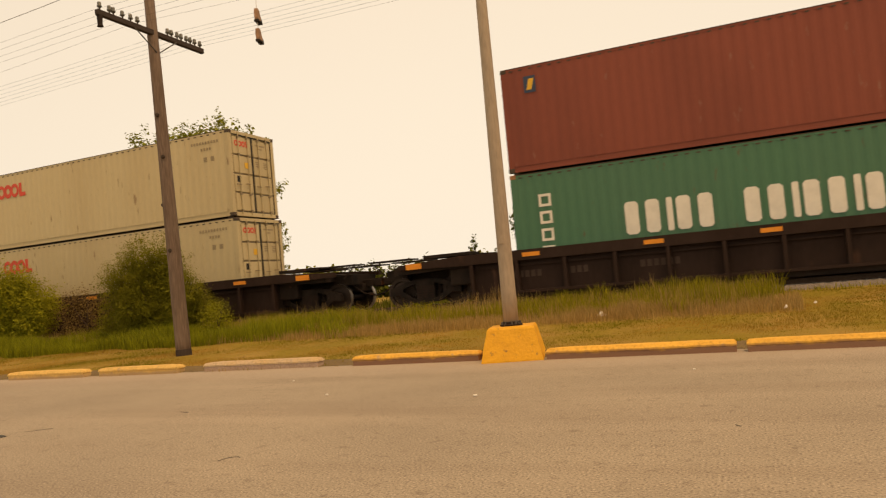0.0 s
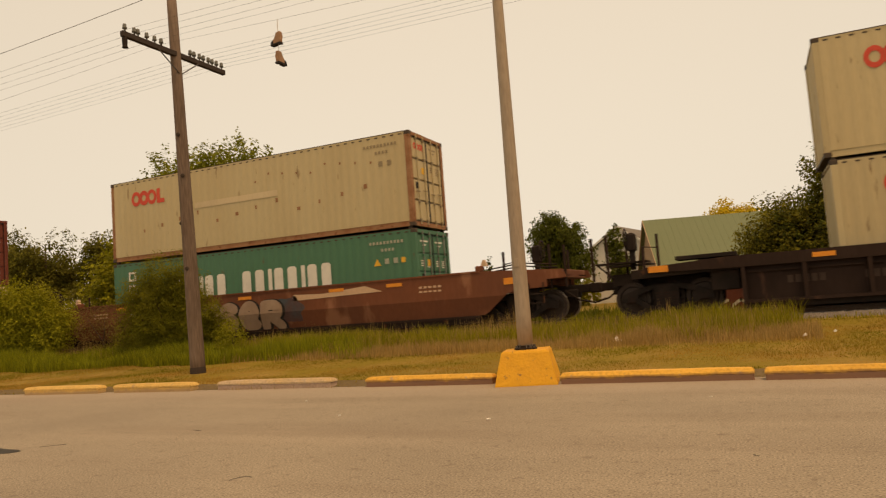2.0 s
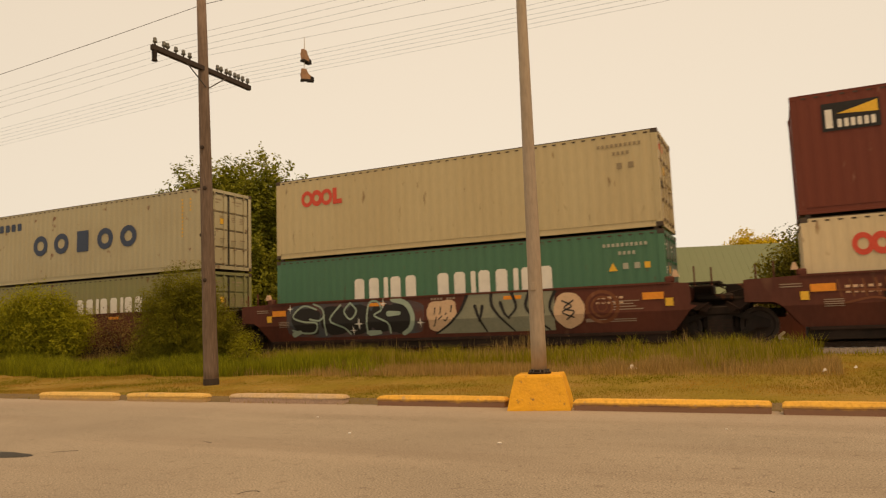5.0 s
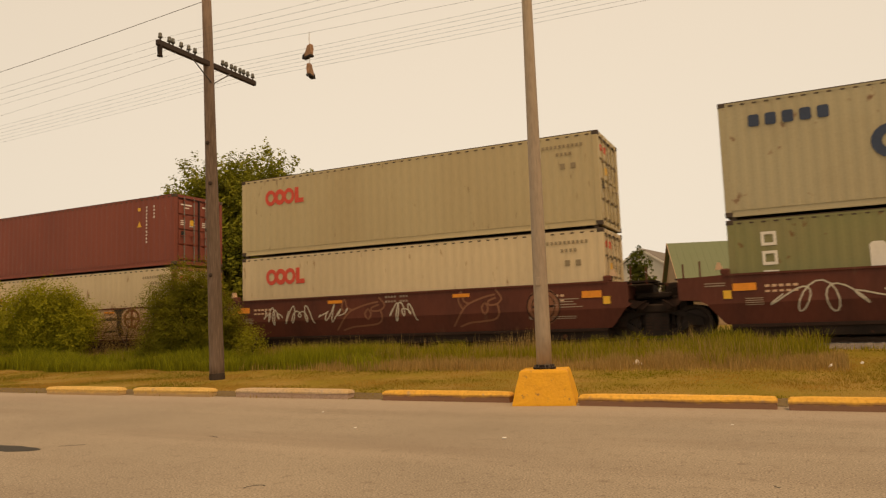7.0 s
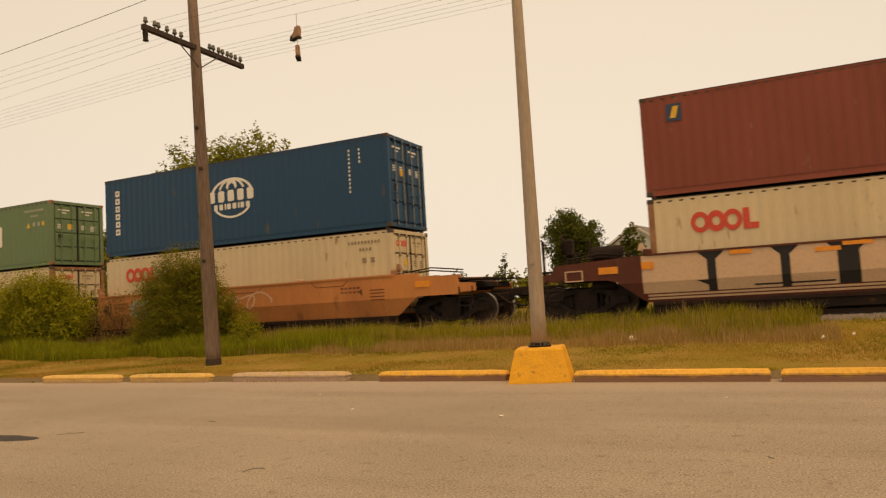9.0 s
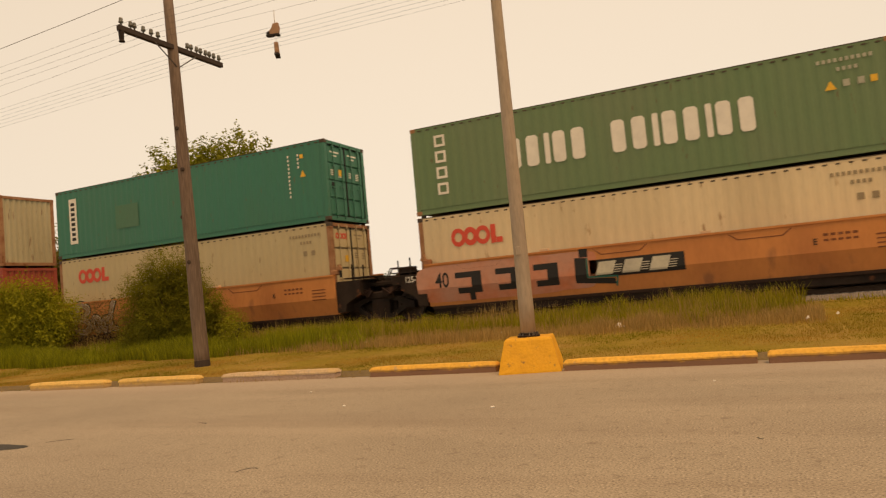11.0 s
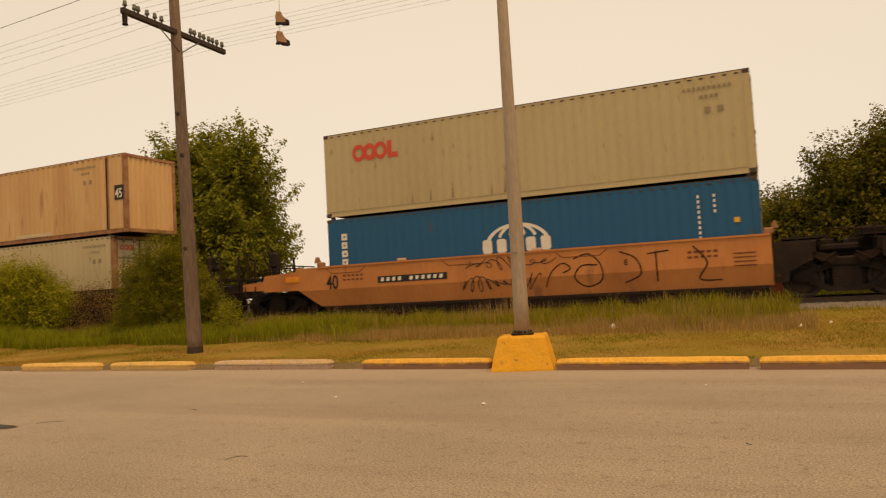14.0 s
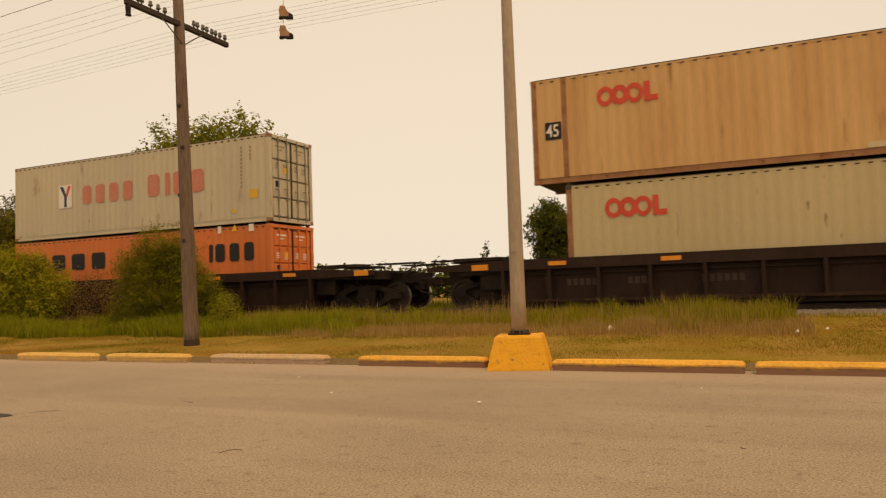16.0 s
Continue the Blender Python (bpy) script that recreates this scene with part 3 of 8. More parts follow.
def lamp_pole():
    ob = thing("lamp_pole", "tall tapered grey lamp pole standing on a yellow concrete block", "lamp pole", m=pose(-3.178, 9.90, 0.472))
    bm = bmesh.new()
    tube(bm, [(0, 0, 0.02 + 0.5 * i) for i in range(20)], [0.112 - 0.0033 * i for i in range(20)], 20)
    part("shaft", bm, LAMP_POLE, ob, smooth=True)
    bm = bmesh.new()
    disc_ring(bm, [(0.10, 0.0), (0.165, 0.0), (0.165, 0.022), (0.125, 0.03), (0.122, 0.06), (0.10, 0.06)], 20, "z")
    part("base_flange", bm, CAR_BLACK, ob, "dark base flange")
    bm = bmesh.new()
    box(bm, -0.035, 0.035, -0.01, 0.01, -0.06, 0.06, 0.004)
    part("hand_hole_cover", bm, LAMP_POLE, ob).matrix_basis = pose(0.0, -0.108, 1.25)
    bm = bmesh.new()
    tube(bm, [(0, 0, 0), (0, 0, 0.04)], 0.018, 6)
    me = done(bm, "bolt", IRON)
    for k in range(4):
        a = math.radians(45 + 90 * k)
        piece("bolt", me, ob, pose(0.145 * math.cos(a), 0.145 * math.sin(a), 0.02))
    bm = bmesh.new()
    prism(bm, [(0.10, 0.02), (0.155, 0.02), (0.10, 0.085)], "y", -0.006, 0.006)
    me = done(bm, "gusset", IRON)
    for k in range(8):
        piece("gusset", me, ob, pose(0, 0, 0, 0, 0, 22.5 + 45 * k))
    bm = bmesh.new()
    wide, h = 0.435, 0.472
    lo = [(-wide, -wide), (wide, -wide), (wide, wide), (-wide, wide)]
    rings = []
    for s, z in ((1.0, -0.03), (1.0, 0.02), (0.765, h - 0.03), (0.72, h)):
        rings.append([bm.verts.new((x * s, y * s, z)) for x, y in lo])
    for q, w in zip(rings, rings[1:]):
        for i in range(4):
            bm.faces.new((q[i], q[(i + 1) % 4], w[(i + 1) % 4], w[i]))
    bm.faces.new(rings[-1])
    bm.faces.new(rings[0][::-1])
    bmesh.ops.subdivide_edges(bm, edges=bm.edges[:], cuts=6, use_grid_fill=True)
    for v in bm.verts:
        v.co += 0.009 * Vector(noise.noise_vector(v.co * 6)) + 0.004 * Vector(noise.noise_vector(v.co * 22))
    blk = simple("lamp_block", bm, YELLOW, "chipped yellow-painted concrete block carrying the lamp pole", "concrete block")
    blk.matrix_basis = pose(-3.16, 9.87, 0, 0, 0, 12)


lamp_pole()


# ---- telegraph pole, its arm and wires ----
POLE = (-11.50, 12.20)
ARM_Z = 7.30


def telegraph_pole():
    ob = thing("telegraph_pole", "weathered leaning wooden telegraph pole with one cross-arm", "telegraph pole", m=pose(POLE[0], POLE[1], 0.06, 0, -1.9, 0))
    bm = bmesh.new()
    zs = [0.0, 0.35, 0.6, 1.2, 2, 3, 4, 5, 6, 7, 8, 9.3]
    tube(bm, [(0.02 * min(1.0, z * 0.7) * noise.noise((z, 0, 3)), 0.02 * min(1.0, z * 0.7) * noise.noise((z, 5, 3)), z) for z in zs], [0.165 - 0.0065 * z for z in zs], 14)
    part("shaft", bm, POLE_WOOD, ob, smooth=True)
    bm = bmesh.new()
    tube(bm, [(0, 0, -0.1), (0, 0, 0.08), (0, 0, 0.16)], [0.174, 0.171, 0.166], 14)
    part("tarred_foot", bm, POLE_TAR, ob, "tar-black foot")
    bm = bmesh.new()
    box(bm, -0.05, 0.05, -1.56, 1.56, -0.06, 0.06, 0.008)
    arm = part("cross_arm", bm, ARM_WOOD, ob, "dark cross-arm with glass pins")
    arm.matrix_basis = pose(0.05, 0, ARM_Z)
    bm = bmesh.new()
    disc_ring(bm, [(0.0, 0.0), (0.018, 0.0), (0.018, 0.07), (0.048, 0.07), (0.05, 0.10), (0.036, 0.12), (0.043, 0.14), (0.035, 0.175), (0.0, 0.185)], 10, "z")
    pin = done(bm, "insulator", GLASS, True)
    spots = (-1.47, -1.22, -1.12, -0.88, -0.66, -0.47, 0.42, 0.54, 0.72, 0.85, 1.02, 1.15, 1.30, 1.48)
    for y in spots:
        piece("insulator", pin, arm, pose(0, y, 0.06))
    bm = bmesh.new()
    disc_ring(bm, [(0.0, 0.0), (0.05, 0.0), (0.058, -0.06), (0.05, -0.2), (0.065, -0.24), (0.0, -0.24)], 10, "z")
    part("hanging_insulator", bm, CAR_BLACK, arm, "dark hanging insulator").matrix_basis = pose(0, -1.49, -0.05)
    for s in (-1, 1):
        bm = bmesh.new()
        tube(bm, [(0.10, s * 0.62, ARM_Z - 0.05), (0.11, s * 0.04, ARM_Z - 0.46)], 0.014, 6)
        part("arm_brace", bm, IRON, ob)
    for z, a in ((4.45, -60), (2.35, -80), (3.4, 200), (5.4, -75)):
        bm = bmesh.new()
        disc_ring(bm, [(0.0, 0.0), (0.05, 0.0), (0.035, 0.03), (0.0, 0.035)], 8, "x")
        part("knot", bm, POLE_TAR, ob).matrix_basis = pose(0.145 * math.cos(radians(a)), 0.145 * math.sin(radians(a)), z, 0, 0, a)
    return spots


telegraph_pole()


def wire(y, z, name="line_wire", sag=0.45, radius=0.0024, x_at=POLE[0] - 0.35):
    """One line wire through the pole, in spans of 40 m."""
    bm = bmesh.new()
    pts = []
    for k in range(-2, 3):
        for i in range(12):
            u = i / 12
            pts.append((x_at + 40 * (k + u), y, z - sag * 4 * u * (1 - u)))
    tube(bm, pts, radius, 5, caps=False)
    simple(name, bm, WIRE, "thin dark telegraph wire strung along the poles", "wire", "telegraph wires")


for y in (-1.47, -1.22, -0.95, -0.70, -0.47, 0.42, 0.62, 0.85, 1.05, 1.27, 1.48):
    wire(POLE[1] + y, ARM_Z + 0.17, sag=0.6 if y == -0.47 else 0.3)
wire(POLE[1] + 0.1, 9.02, sag=0.5, radius=0.007)


# ---- the train: containers ----
MOVING = []            # (thing, x along the track at 0 s, y, z)
WHEELSETS = []


def on_train(ob, x, z):
    ob.matrix_basis = pose(x, TRACK_Y, z)
    MOVING.append((ob, x, z))
    return ob


def corrugated(bm, a0, a1, at, z0, z1, axis, depth=0.024, pitch=0.278, sign=1):
    """A trapezoid-ribbed steel wall from a0 to a1 along x or y; its crests lie at `at`."""
    n = max(2, round((a1 - a0) / pitch))
    p = (a1 - a0) / n
    line = []
    for i in range(n):
        for u, d in ((0.0, 0), (0.26, 0), (0.5, depth), (0.76, depth)):
            line.append((a0 + (i + u) * p, at + sign * d))
    line.append((a1, at))
    lo = [bm.verts.new((a, b, z0) if axis == "x" else (b, a, z0)) for a, b in line]
    hi = [bm.verts.new((a, b, z1) if axis == "x" else (b, a, z1)) for a, b in line]
    for i in range(len(line) - 1):
        bm.faces.new((lo[i], lo[i + 1], hi[i + 1], hi[i]))


def flat_mark(bm, pts, y=-1.225, t=0.004):
    prism(bm, pts, "y", y, y - t)


def rect(bm, x0, x1, z0, z1, y=-1.225, lean=0.0):
    flat_mark(bm, [(x0, z0), (x1, z0), (x1 + lean, z1), (x0 + lean, z1)], y)


def ring(bm, cx, cz, rx, rz, hole=0.5, y=-1.225, seg=18, a0=0.0, a1=360.0):
    pts = [(math.radians(a0 + (a1 - a0) * k / seg)) for k in range(seg + 1)]
    for p, q in zip(pts, pts[1:]):
        flat_mark(bm, [(cx + rx * math.cos(p), cz + rz * math.sin(p)), (cx + rx * math.cos(q), cz + rz * math.sin(q)),
                       (cx + hole * rx * math.cos(q), cz + hole * rz * math.sin(q)), (cx + hole * rx * math.cos(p), cz + hole * rz * math.sin(p))], y)


def blocks(bm, x0, x1, z0, z1, shapes, y=-1.225, gap=0.34):
    """A row of plain upright blocks with cut corners; i a narrow one, space a gap."""
    w = sum({"i": 0.45, " ": 0.8}.get(s, 1.0) for s in shapes)
    step, x = (x1 - x0) / w, x0
    for s in shapes:
        k = {"i": 0.45, " ": 0.8}.get(s, 1.0) * step
        a, b = x, x + k - step * gap * (0.5 if s == "i" else 1.0)
        c = min(0.2 * (b - a), 0.12 * (z1 - z0))
        if s != " ":
            flat_mark(bm, [(a + c, z0), (b - c, z0), (b, z0 + c), (b, z1 - c), (b - c, z1), (a + c, z1), (a, z1 - c), (a, z0 + c)], y)
        x += k


def lettering(name, text, size, material, parent, m, shear=0.0, width=1.0, label="", fat=0.012, space=1.0):
    """Readable writing in the built-in font, as a thin mesh."""
    cu = bpy.data.curves.new(name, "FONT")
    cu.body, cu.size, cu.extrude, cu.shear, cu.resolution_u = text, size, 0.002, shear, 3
    cu.offset, cu.space_character = fat * size, space
    tmp = bpy.data.objects.new(name, cu)
    me = bpy.data.meshes.new_from_object(tmp)
    bpy.data.objects.remove(tmp)
    me.materials.clear()
    me.materials.append(material)
    ob = new(name, me)
    ob.parent = parent
    ob.matrix_basis = m @ Matrix.Diagonal((width, 1, 1, 1))
    return tagged(ob, label)


SIDE = pose(0, 0, 0, 90, 0, 0)


def container(x_near, z_rel, H, paint, label, edge=DARK_EDGE, L=12.192, doors=True, marks=(), door_extra=True, posts=None):
    """A shipping container; x_near is its leading end on the train at 0 s, z_rel its floor against the eye."""
    ob = thing("shipping_container", label, "shipping container", "containers on the train")
    L, x_near = L * 1.014, x_near + 0.07
    h, W = L / 2, 1.219
    # corner posts, rails, corner fittings
    bm = bmesh.new()
    box(bm, -0.08, 0.08, -0.08, 0.08, 0.11, H - 0.11, 0.012)
    post = done(bm, "corner_post", paint if posts is None else posts)
    px = [-h + 0.085, h - 0.085]
    if L > 13:
        px += [-6.03, 6.03]
    for x in px:
        for y in (-W + 0.082, W - 0.082):
            piece("corner_post", post, ob, pose(x, y, 0))
    bm = bmesh.new()
    box(bm, -0.089, 0.089, -0.081, 0.081, -0.06, 0.06, 0.01)
    fit = done(bm, "corner_fitting", edge)
    for x in px:
        for y in (-W + 0.079, W - 0.079):
            for z in (0.06, H - 0.06):
                piece("corner_fitting", fit, ob, pose(x, y, z))
    bm = bmesh.new()
    prism(bm, [(0.032, 0.0), (0.032, 0.175), (-0.016, 0.175), (-0.016, 0.045), (-0.03, 0.04), (-0.03, 0.0)], "x", -h + 0.17, h - 0.17)
    low = done(bm, "bottom_rail", paint if posts is None else posts)
    bm = bmesh.new()
    box(bm, -h + 0.17, h - 0.17, -0.03, 0.03, H - 0.075, H - 0.01)
    high = done(bm, "top_rail", paint)
    for y in (-W + 0.032, W - 0.032):
        piece("bottom_rail", low, ob, pose(0, y, 0, 0, 0, 0 if y < 0 else 180))
        piece("top_rail", high, ob, pose(0, y, 0))
    for y, s in ((-W + 0.006, 1), (W - 0.006, -1)):
        bm = bmesh.new()
        corrugated(bm, -h + 0.16, h - 0.16, y - 0.004 * s, 0.168, H - 0.07, "x", sign=s, depth=0.008 if paint in (BEIGE, CREAM) else 0.012)
        box(bm, -h + 0.165, h - 0.165, min(y - 0.004 * s, y + 0.035 * s), max(y - 0.004 * s, y + 0.035 * s), 0.158, 0.170)
        part("side_wall", bm, paint, ob)
    bm = bmesh.new()                                   # row of small roof bow ends under the top rail
    n = 44
    for i in range(n):
        x = -h + 0.3 + (L - 0.6) * i / (n - 1)
        box(bm, x - 0.05, x + 0.05, -W - 0.001, -W + 0.02, H - 0.105, H - 0.07)
    part("roof_bow_strip", bm, DARK_EDGE, ob, kind="stuff")
    bm = bmesh.new()
    box(bm, -h + 0.17, h - 0.17, -W - 0.003, -W + 0.05, H - 0.022, H - 0.002)
    part("roof_lip", bm, DARK_EDGE if edge is not DEEP_MAROON else edge, ob, "thin dark roof edge")
    bm = bmesh.new()
    box(bm, -h + 0.02, h - 0.02, -W + 0.03, W - 0.03, H - 0.05, H - 0.012)
    part("roof", bm, paint, ob)
    bm = bmesh.new()
    box(bm, -h + 0.02, h - 0.02, -W + 0.03, W - 0.03, 0.05, 0.12)
    part("floor", bm, DARK_EDGE, ob)
    # ends
    bm = bmesh.new()
    corrugated(bm, -W + 0.15, W - 0.15, -h + 0.03, 0.12, H - 0.1, "y", sign=1, depth=0.045, pitch=0.25)
    part("end_wall", bm, paint, ob)
    bm = bmesh.new()
    box(bm, h - 0.1, h - 0.005, -W + 0.16, W - 0.16, 0.01, 0.14)
    part("end_sill", bm, paint if posts is None else posts, ob)
    bm = bmesh.new()
    box(bm, h - 0.1, h - 0.005, -W + 0.16, W - 0.16, H - 0.12, H - 0.01)
    part("end_header", bm, paint if posts is None else posts, ob)
    if not doors:
        bm = bmesh.new()
        corrugated(bm, -W + 0.15, W - 0.15, h - 0.02, 0.14, H - 0.12, "y", sign=-1, depth=0.045, pitch=0.25)
        part("end_wall", bm, paint, ob)
    else:
        for y0, y1 in ((-W + 0.165, -0.012), (0.012, W - 0.165)):
            bm = bmesh.new()
            box(bm, h - 0.095, h - 0.068, y0, y1, 0.15, H - 0.13)
            rows = 4
            step_z = (H - 0.34) / rows
            for k in range(rows):                      # pressed panels
                z0 = 0.19 + k * step_z
                box(bm, h - 0.069, h - 0.024, y0 + 0.05, y1 - 0.05, z0, z0 + step_z - 0.055, 0.014)
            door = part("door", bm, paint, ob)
            bm = bmesh.new()
            for ya, yb, za, zb in ((y0 - 0.012, y0 + 0.012, 0.14, H - 0.12), (y1 - 0.012, y1 + 0.012, 0.14, H - 0.12), (y0 + 0.012, y1 - 0.012, 0.14, 0.165), (y0 + 0.012, y1 - 0.012, H - 0.145, H - 0.12)):
                box(bm, h - 0.04, h - 0.022, ya, yb, za, zb)
            part("gasket", bm, BLACK_MARK, door, "black rubber gasket")
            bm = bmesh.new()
            for k in range(1, rows):                   # groove shade on pale doors, put in as darker strips
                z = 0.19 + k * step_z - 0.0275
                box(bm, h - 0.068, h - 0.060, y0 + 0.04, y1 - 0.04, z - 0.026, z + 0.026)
            part("panel_groove", bm, BRACKET_AND_GROOVE if paint in (BEIGE, CREAM, DULL, PALE) else paint, door, kind="stuff")
            if y0 < 0:
                for name, material, ya, za, w in (("vent_plate", BLACK_MARK, 0.16, H * 0.40, 0.2), ("placard", YELLOW_MARK, 0.60, H * 0.57, 0.2)):
                    bm = bmesh.new()
                    box(bm, h - 0.02, h - 0.010, y0 + ya, y0 + ya + w, za, za + w)
                    part(name, bm, material, door)
            for u in (0.28, 0.74):
                bm = bmesh.new()
                y = y0 + (y1 - y0) * u
                tube(bm, [(h + 0.012, y, 0.07), (h + 0.012, y, H - 0.06)], 0.019, 6)
                part("lock_rod", bm, ROD_PALE if paint in (PALE, GREY, BLUE, AZURE, MAROON, DEEP_MAROON, GREEN) else paint, door)
                bm = bmesh.new()
                for z in (0.2, 0.75, H - 0.8, H - 0.2):
                    box(bm, h - 0.02, h + 0.03, y - 0.045, y + 0.045, z - 0.035, z + 0.035)
                box(bm, h + 0.025, h + 0.045, y - 0.22, y + 0.01, 1.02 + 0.1 * u, 1.05 + 0.1 * u)
                part("rod_bracket_set", bm, BRACKET_AND_GROOVE if paint in (BEIGE, CREAM, DULL, PALE) else paint, door, kind="stuff")
            red = any(k[0] == "logo" and k[1] is RED_MARK for k in marks)
            if red and y0 < 0:
                bm = bmesh.new()
                for k in range(3):
                    disc_ring(bm, [(0.05, h - 0.022), (0.10, h - 0.022), (0.10, h - 0.016), (0.05, h - 0.016)], 12, "x")
                    for v in bm.verts[-48:]:
                        v.co += Vector((0, y0 + 0.22 + 0.19 * k, H - 0.42))
                box(bm, h - 0.024, h - 0.016, y0 + 0.72, y0 + 0.77, H - 0.52, H - 0.32)
                part("door_logo", bm, RED_MARK, door, "small red logo of rings and a block", kind="stuff")
            else:
                bm = bmesh.new()                       # unreadable stencil rows
                for za, ya, w, t in ((0.34, 0.16, 0.52, 0.05), (0.46, 0.30, 0.25, 0.04), (0.95, 0.14, 0.20, 0.035), (1.02, 0.14, 0.22, 0.035), (1.09, 0.14, 0.16, 0.035), (0.95, 0.58, 0.26, 0.03), (1.01, 0.58, 0.22, 0.03), (1.07, 0.58, 0.26, 0.03), (1.13, 0.58, 0.18, 0.03)):
                    box(bm, h - 0.0255, h - 0.018, y0 + ya, y0 + ya + w, H - za - t, H - za)
                part("stencil_rows", bm, GREY_MARK if paint not in (GREEN, TEAL, MAROON, DEEP_MAROON, BLUE, AZURE, RED, OLIVE, ORANGE) else WHITE, door, kind="stuff")
    for name, material, shapes, mlabel in marks:
        bm = bmesh.new()
        for f, *args in shapes:
            f(bm, *args)
        part(name, bm, material, ob, mlabel, kind="stuff" if len(shapes) > 1 else "")
    if z_rel > 1:                                      # twist locks that tie it to the container below
        bm = bmesh.new()
        box(bm, -0.06, 0.06, -0.05, 0.05, -0.085, 0.01, 0.012)
        lock = done(bm, "twist_lock", DARK_EDGE)
        for x in (-6.0, 6.0):
            for y in (-W + 0.09, W - 0.09):
                piece("twist_lock", lock, ob, pose(x, y, 0))
    on_train(ob, x_near - h, EYE_H + z_rel - (0.06 if z_rel < 1 else 0.0))
    return ob


def red_logo(H, x=-6.096 + 0.98, w=1.48, m=RED_MARK):
    z1 = H - 0.42
    z0 = z1 - 0.56
    c = (z0 + z1) / 2
    s = w / 4
    return ("logo", m, [(ring, x + s * (0.52 + 1.02 * k), c, 0.225, 0.265, 0.52 if k != 1 else 0.42) for k in range(3)] + [(rect, x + s * 3.22, x + s * 3.62, z0 + 0.02, z1 - 0.02), (rect, x + s * 3.64, x + s * 4.15, z0 + 0.02, z0 + 0.17)], "red logo of rings and a block")


def code_rows(H, m=GREY_MARK, x=4.6):
    return ("stencil_code", m, [(rect, x + 0.12 * k, x + 0.12 * k + 0.07, H - 0.38, H - 0.29) for k in range(10)]
            + [(rect, x + 0.4 + 0.12 * k, x + 0.47 + 0.12 * k, H - 0.60, H - 0.51) for k in range(4)]
            + [(rect, x + 0.50, x + 0.64, H - 0.98, H - 0.82), (rect, x + 0.80, x + 0.94, H - 0.98, H - 0.82)], "small unreadable stencilled rows")


def code_columns(H, m=WHITE, x=4.75):
    out = []
    for c, n in ((0.0, 11), (0.38, 4)):
        out += [(rect, x + c, x + c + 0.055, H - 0.42 - 0.13 * k, H - 0.345 - 0.13 * k) for k in range(n)]
    return ("stencil_code", m, out, "small unreadable stencilled columns")


def warning(H, x=5.35, m=YELLOW_MARK, z=0.75):
    return ("warning_mark", m, [(flat_mark, [(x, H - z - 0.6), (x + 0.22, H - z - 0.6), (x + 0.11, H - z - 0.38)]), (rect, x + 0.03, x + 0.16, H - z, H - z + 0.13)],
            "small yellow warning signs")


def warning_row(H, x=4.72, m=YELLOW_MARK):
    return ("warning_mark", m, [(flat_mark, [(x, H - 1.02), (x + 0.24, H - 1.02), (x + 0.12, H - 0.80)]), (rect, x + 0.94, x + 1.08, H - 0.98, H - 0.82)], "small yellow warning signs")


def white_row(z0, z1):
    return ("white_side_mark", WHITE, [(blocks, -3.17, -0.85, z0, z1, "rhihh"), (blocks, -0.30, 3.35, z0, z1, "rhihhihr")], "row of tall white block shapes")


def white_column(z1, n=4, x=-5.42, s=0.34, gap=0.47, m=WHITE):
    out = []
    for k in range(n):
        z = z1 - k * gap
        out += [(rect, x, x + s, z - 0.07, z), (rect, x, x + 0.07, z - s, z - 0.07), (rect, x + s - 0.07, x + s, z - s, z - 0.07), (rect, x + 0.07, x + s - 0.07, z - s, z - s + 0.07)]
    return ("white_column_mark", m, out, "column of square white signs")


def globe(H, zc, m=WHITE):
    out = [(ring, 0.0, zc, 0.95, 0.62, 0.88, -1.225, 18, 20.0, 160.0), (ring, 0.0, zc, 0.62, 0.62, 0.86, -1.225, 14, 25.0, 155.0), (ring, 0.0, zc, 0.28, 0.62, 0.70, -1.225, 12, 30.0, 150.0),
           (blocks, -1.03, 1.09, zc - 0.19, zc + 0.20, "rrrrr"), (blocks, -0.8, 0.85, zc - 0.46, zc - 0.26, "rhihhihr"), (ring, 0.0, zc - 0.05, 0.95, 0.72, 0.9, -1.225, 14, 215.0, 325.0)]
    return ("globe_logo", m, out, "white globe-shaped logo with block shapes")


HC, STD = 2.896, 2.591
B_OLD = "beige steel shipping container with a red logo"
# the leading pair
container(6.60, 2.80, HC, MAROON, "maroon steel shipping container with a small square logo, stacked on top", marks=[
    ("logo_plate", NAVY_MARK, [(rect, -5.53, -5.20, 2.14, 2.60)], "small dark square logo"), ("logo_flash", YELLOW_MARK, [(rect, -5.46, -5.32, 2.22, 2.52, -1.230, 0.08)], "yellow slash")])
container(6.60, -0.10, HC, GREEN, "sea-green steel shipping container with white block shapes", edge=RUST_EDGE, marks=[white_row(0.93, 1.78), white_column(2.28)])
# second
container(-15.25, 2.77, HC, BEIGE, B_OLD + ", stacked on top", marks=[red_logo(HC), code_rows(HC)])
container(-15.15, -0.13, HC, BEIGE, B_OLD + ", in the well", marks=[red_logo(HC), code_rows(HC)])
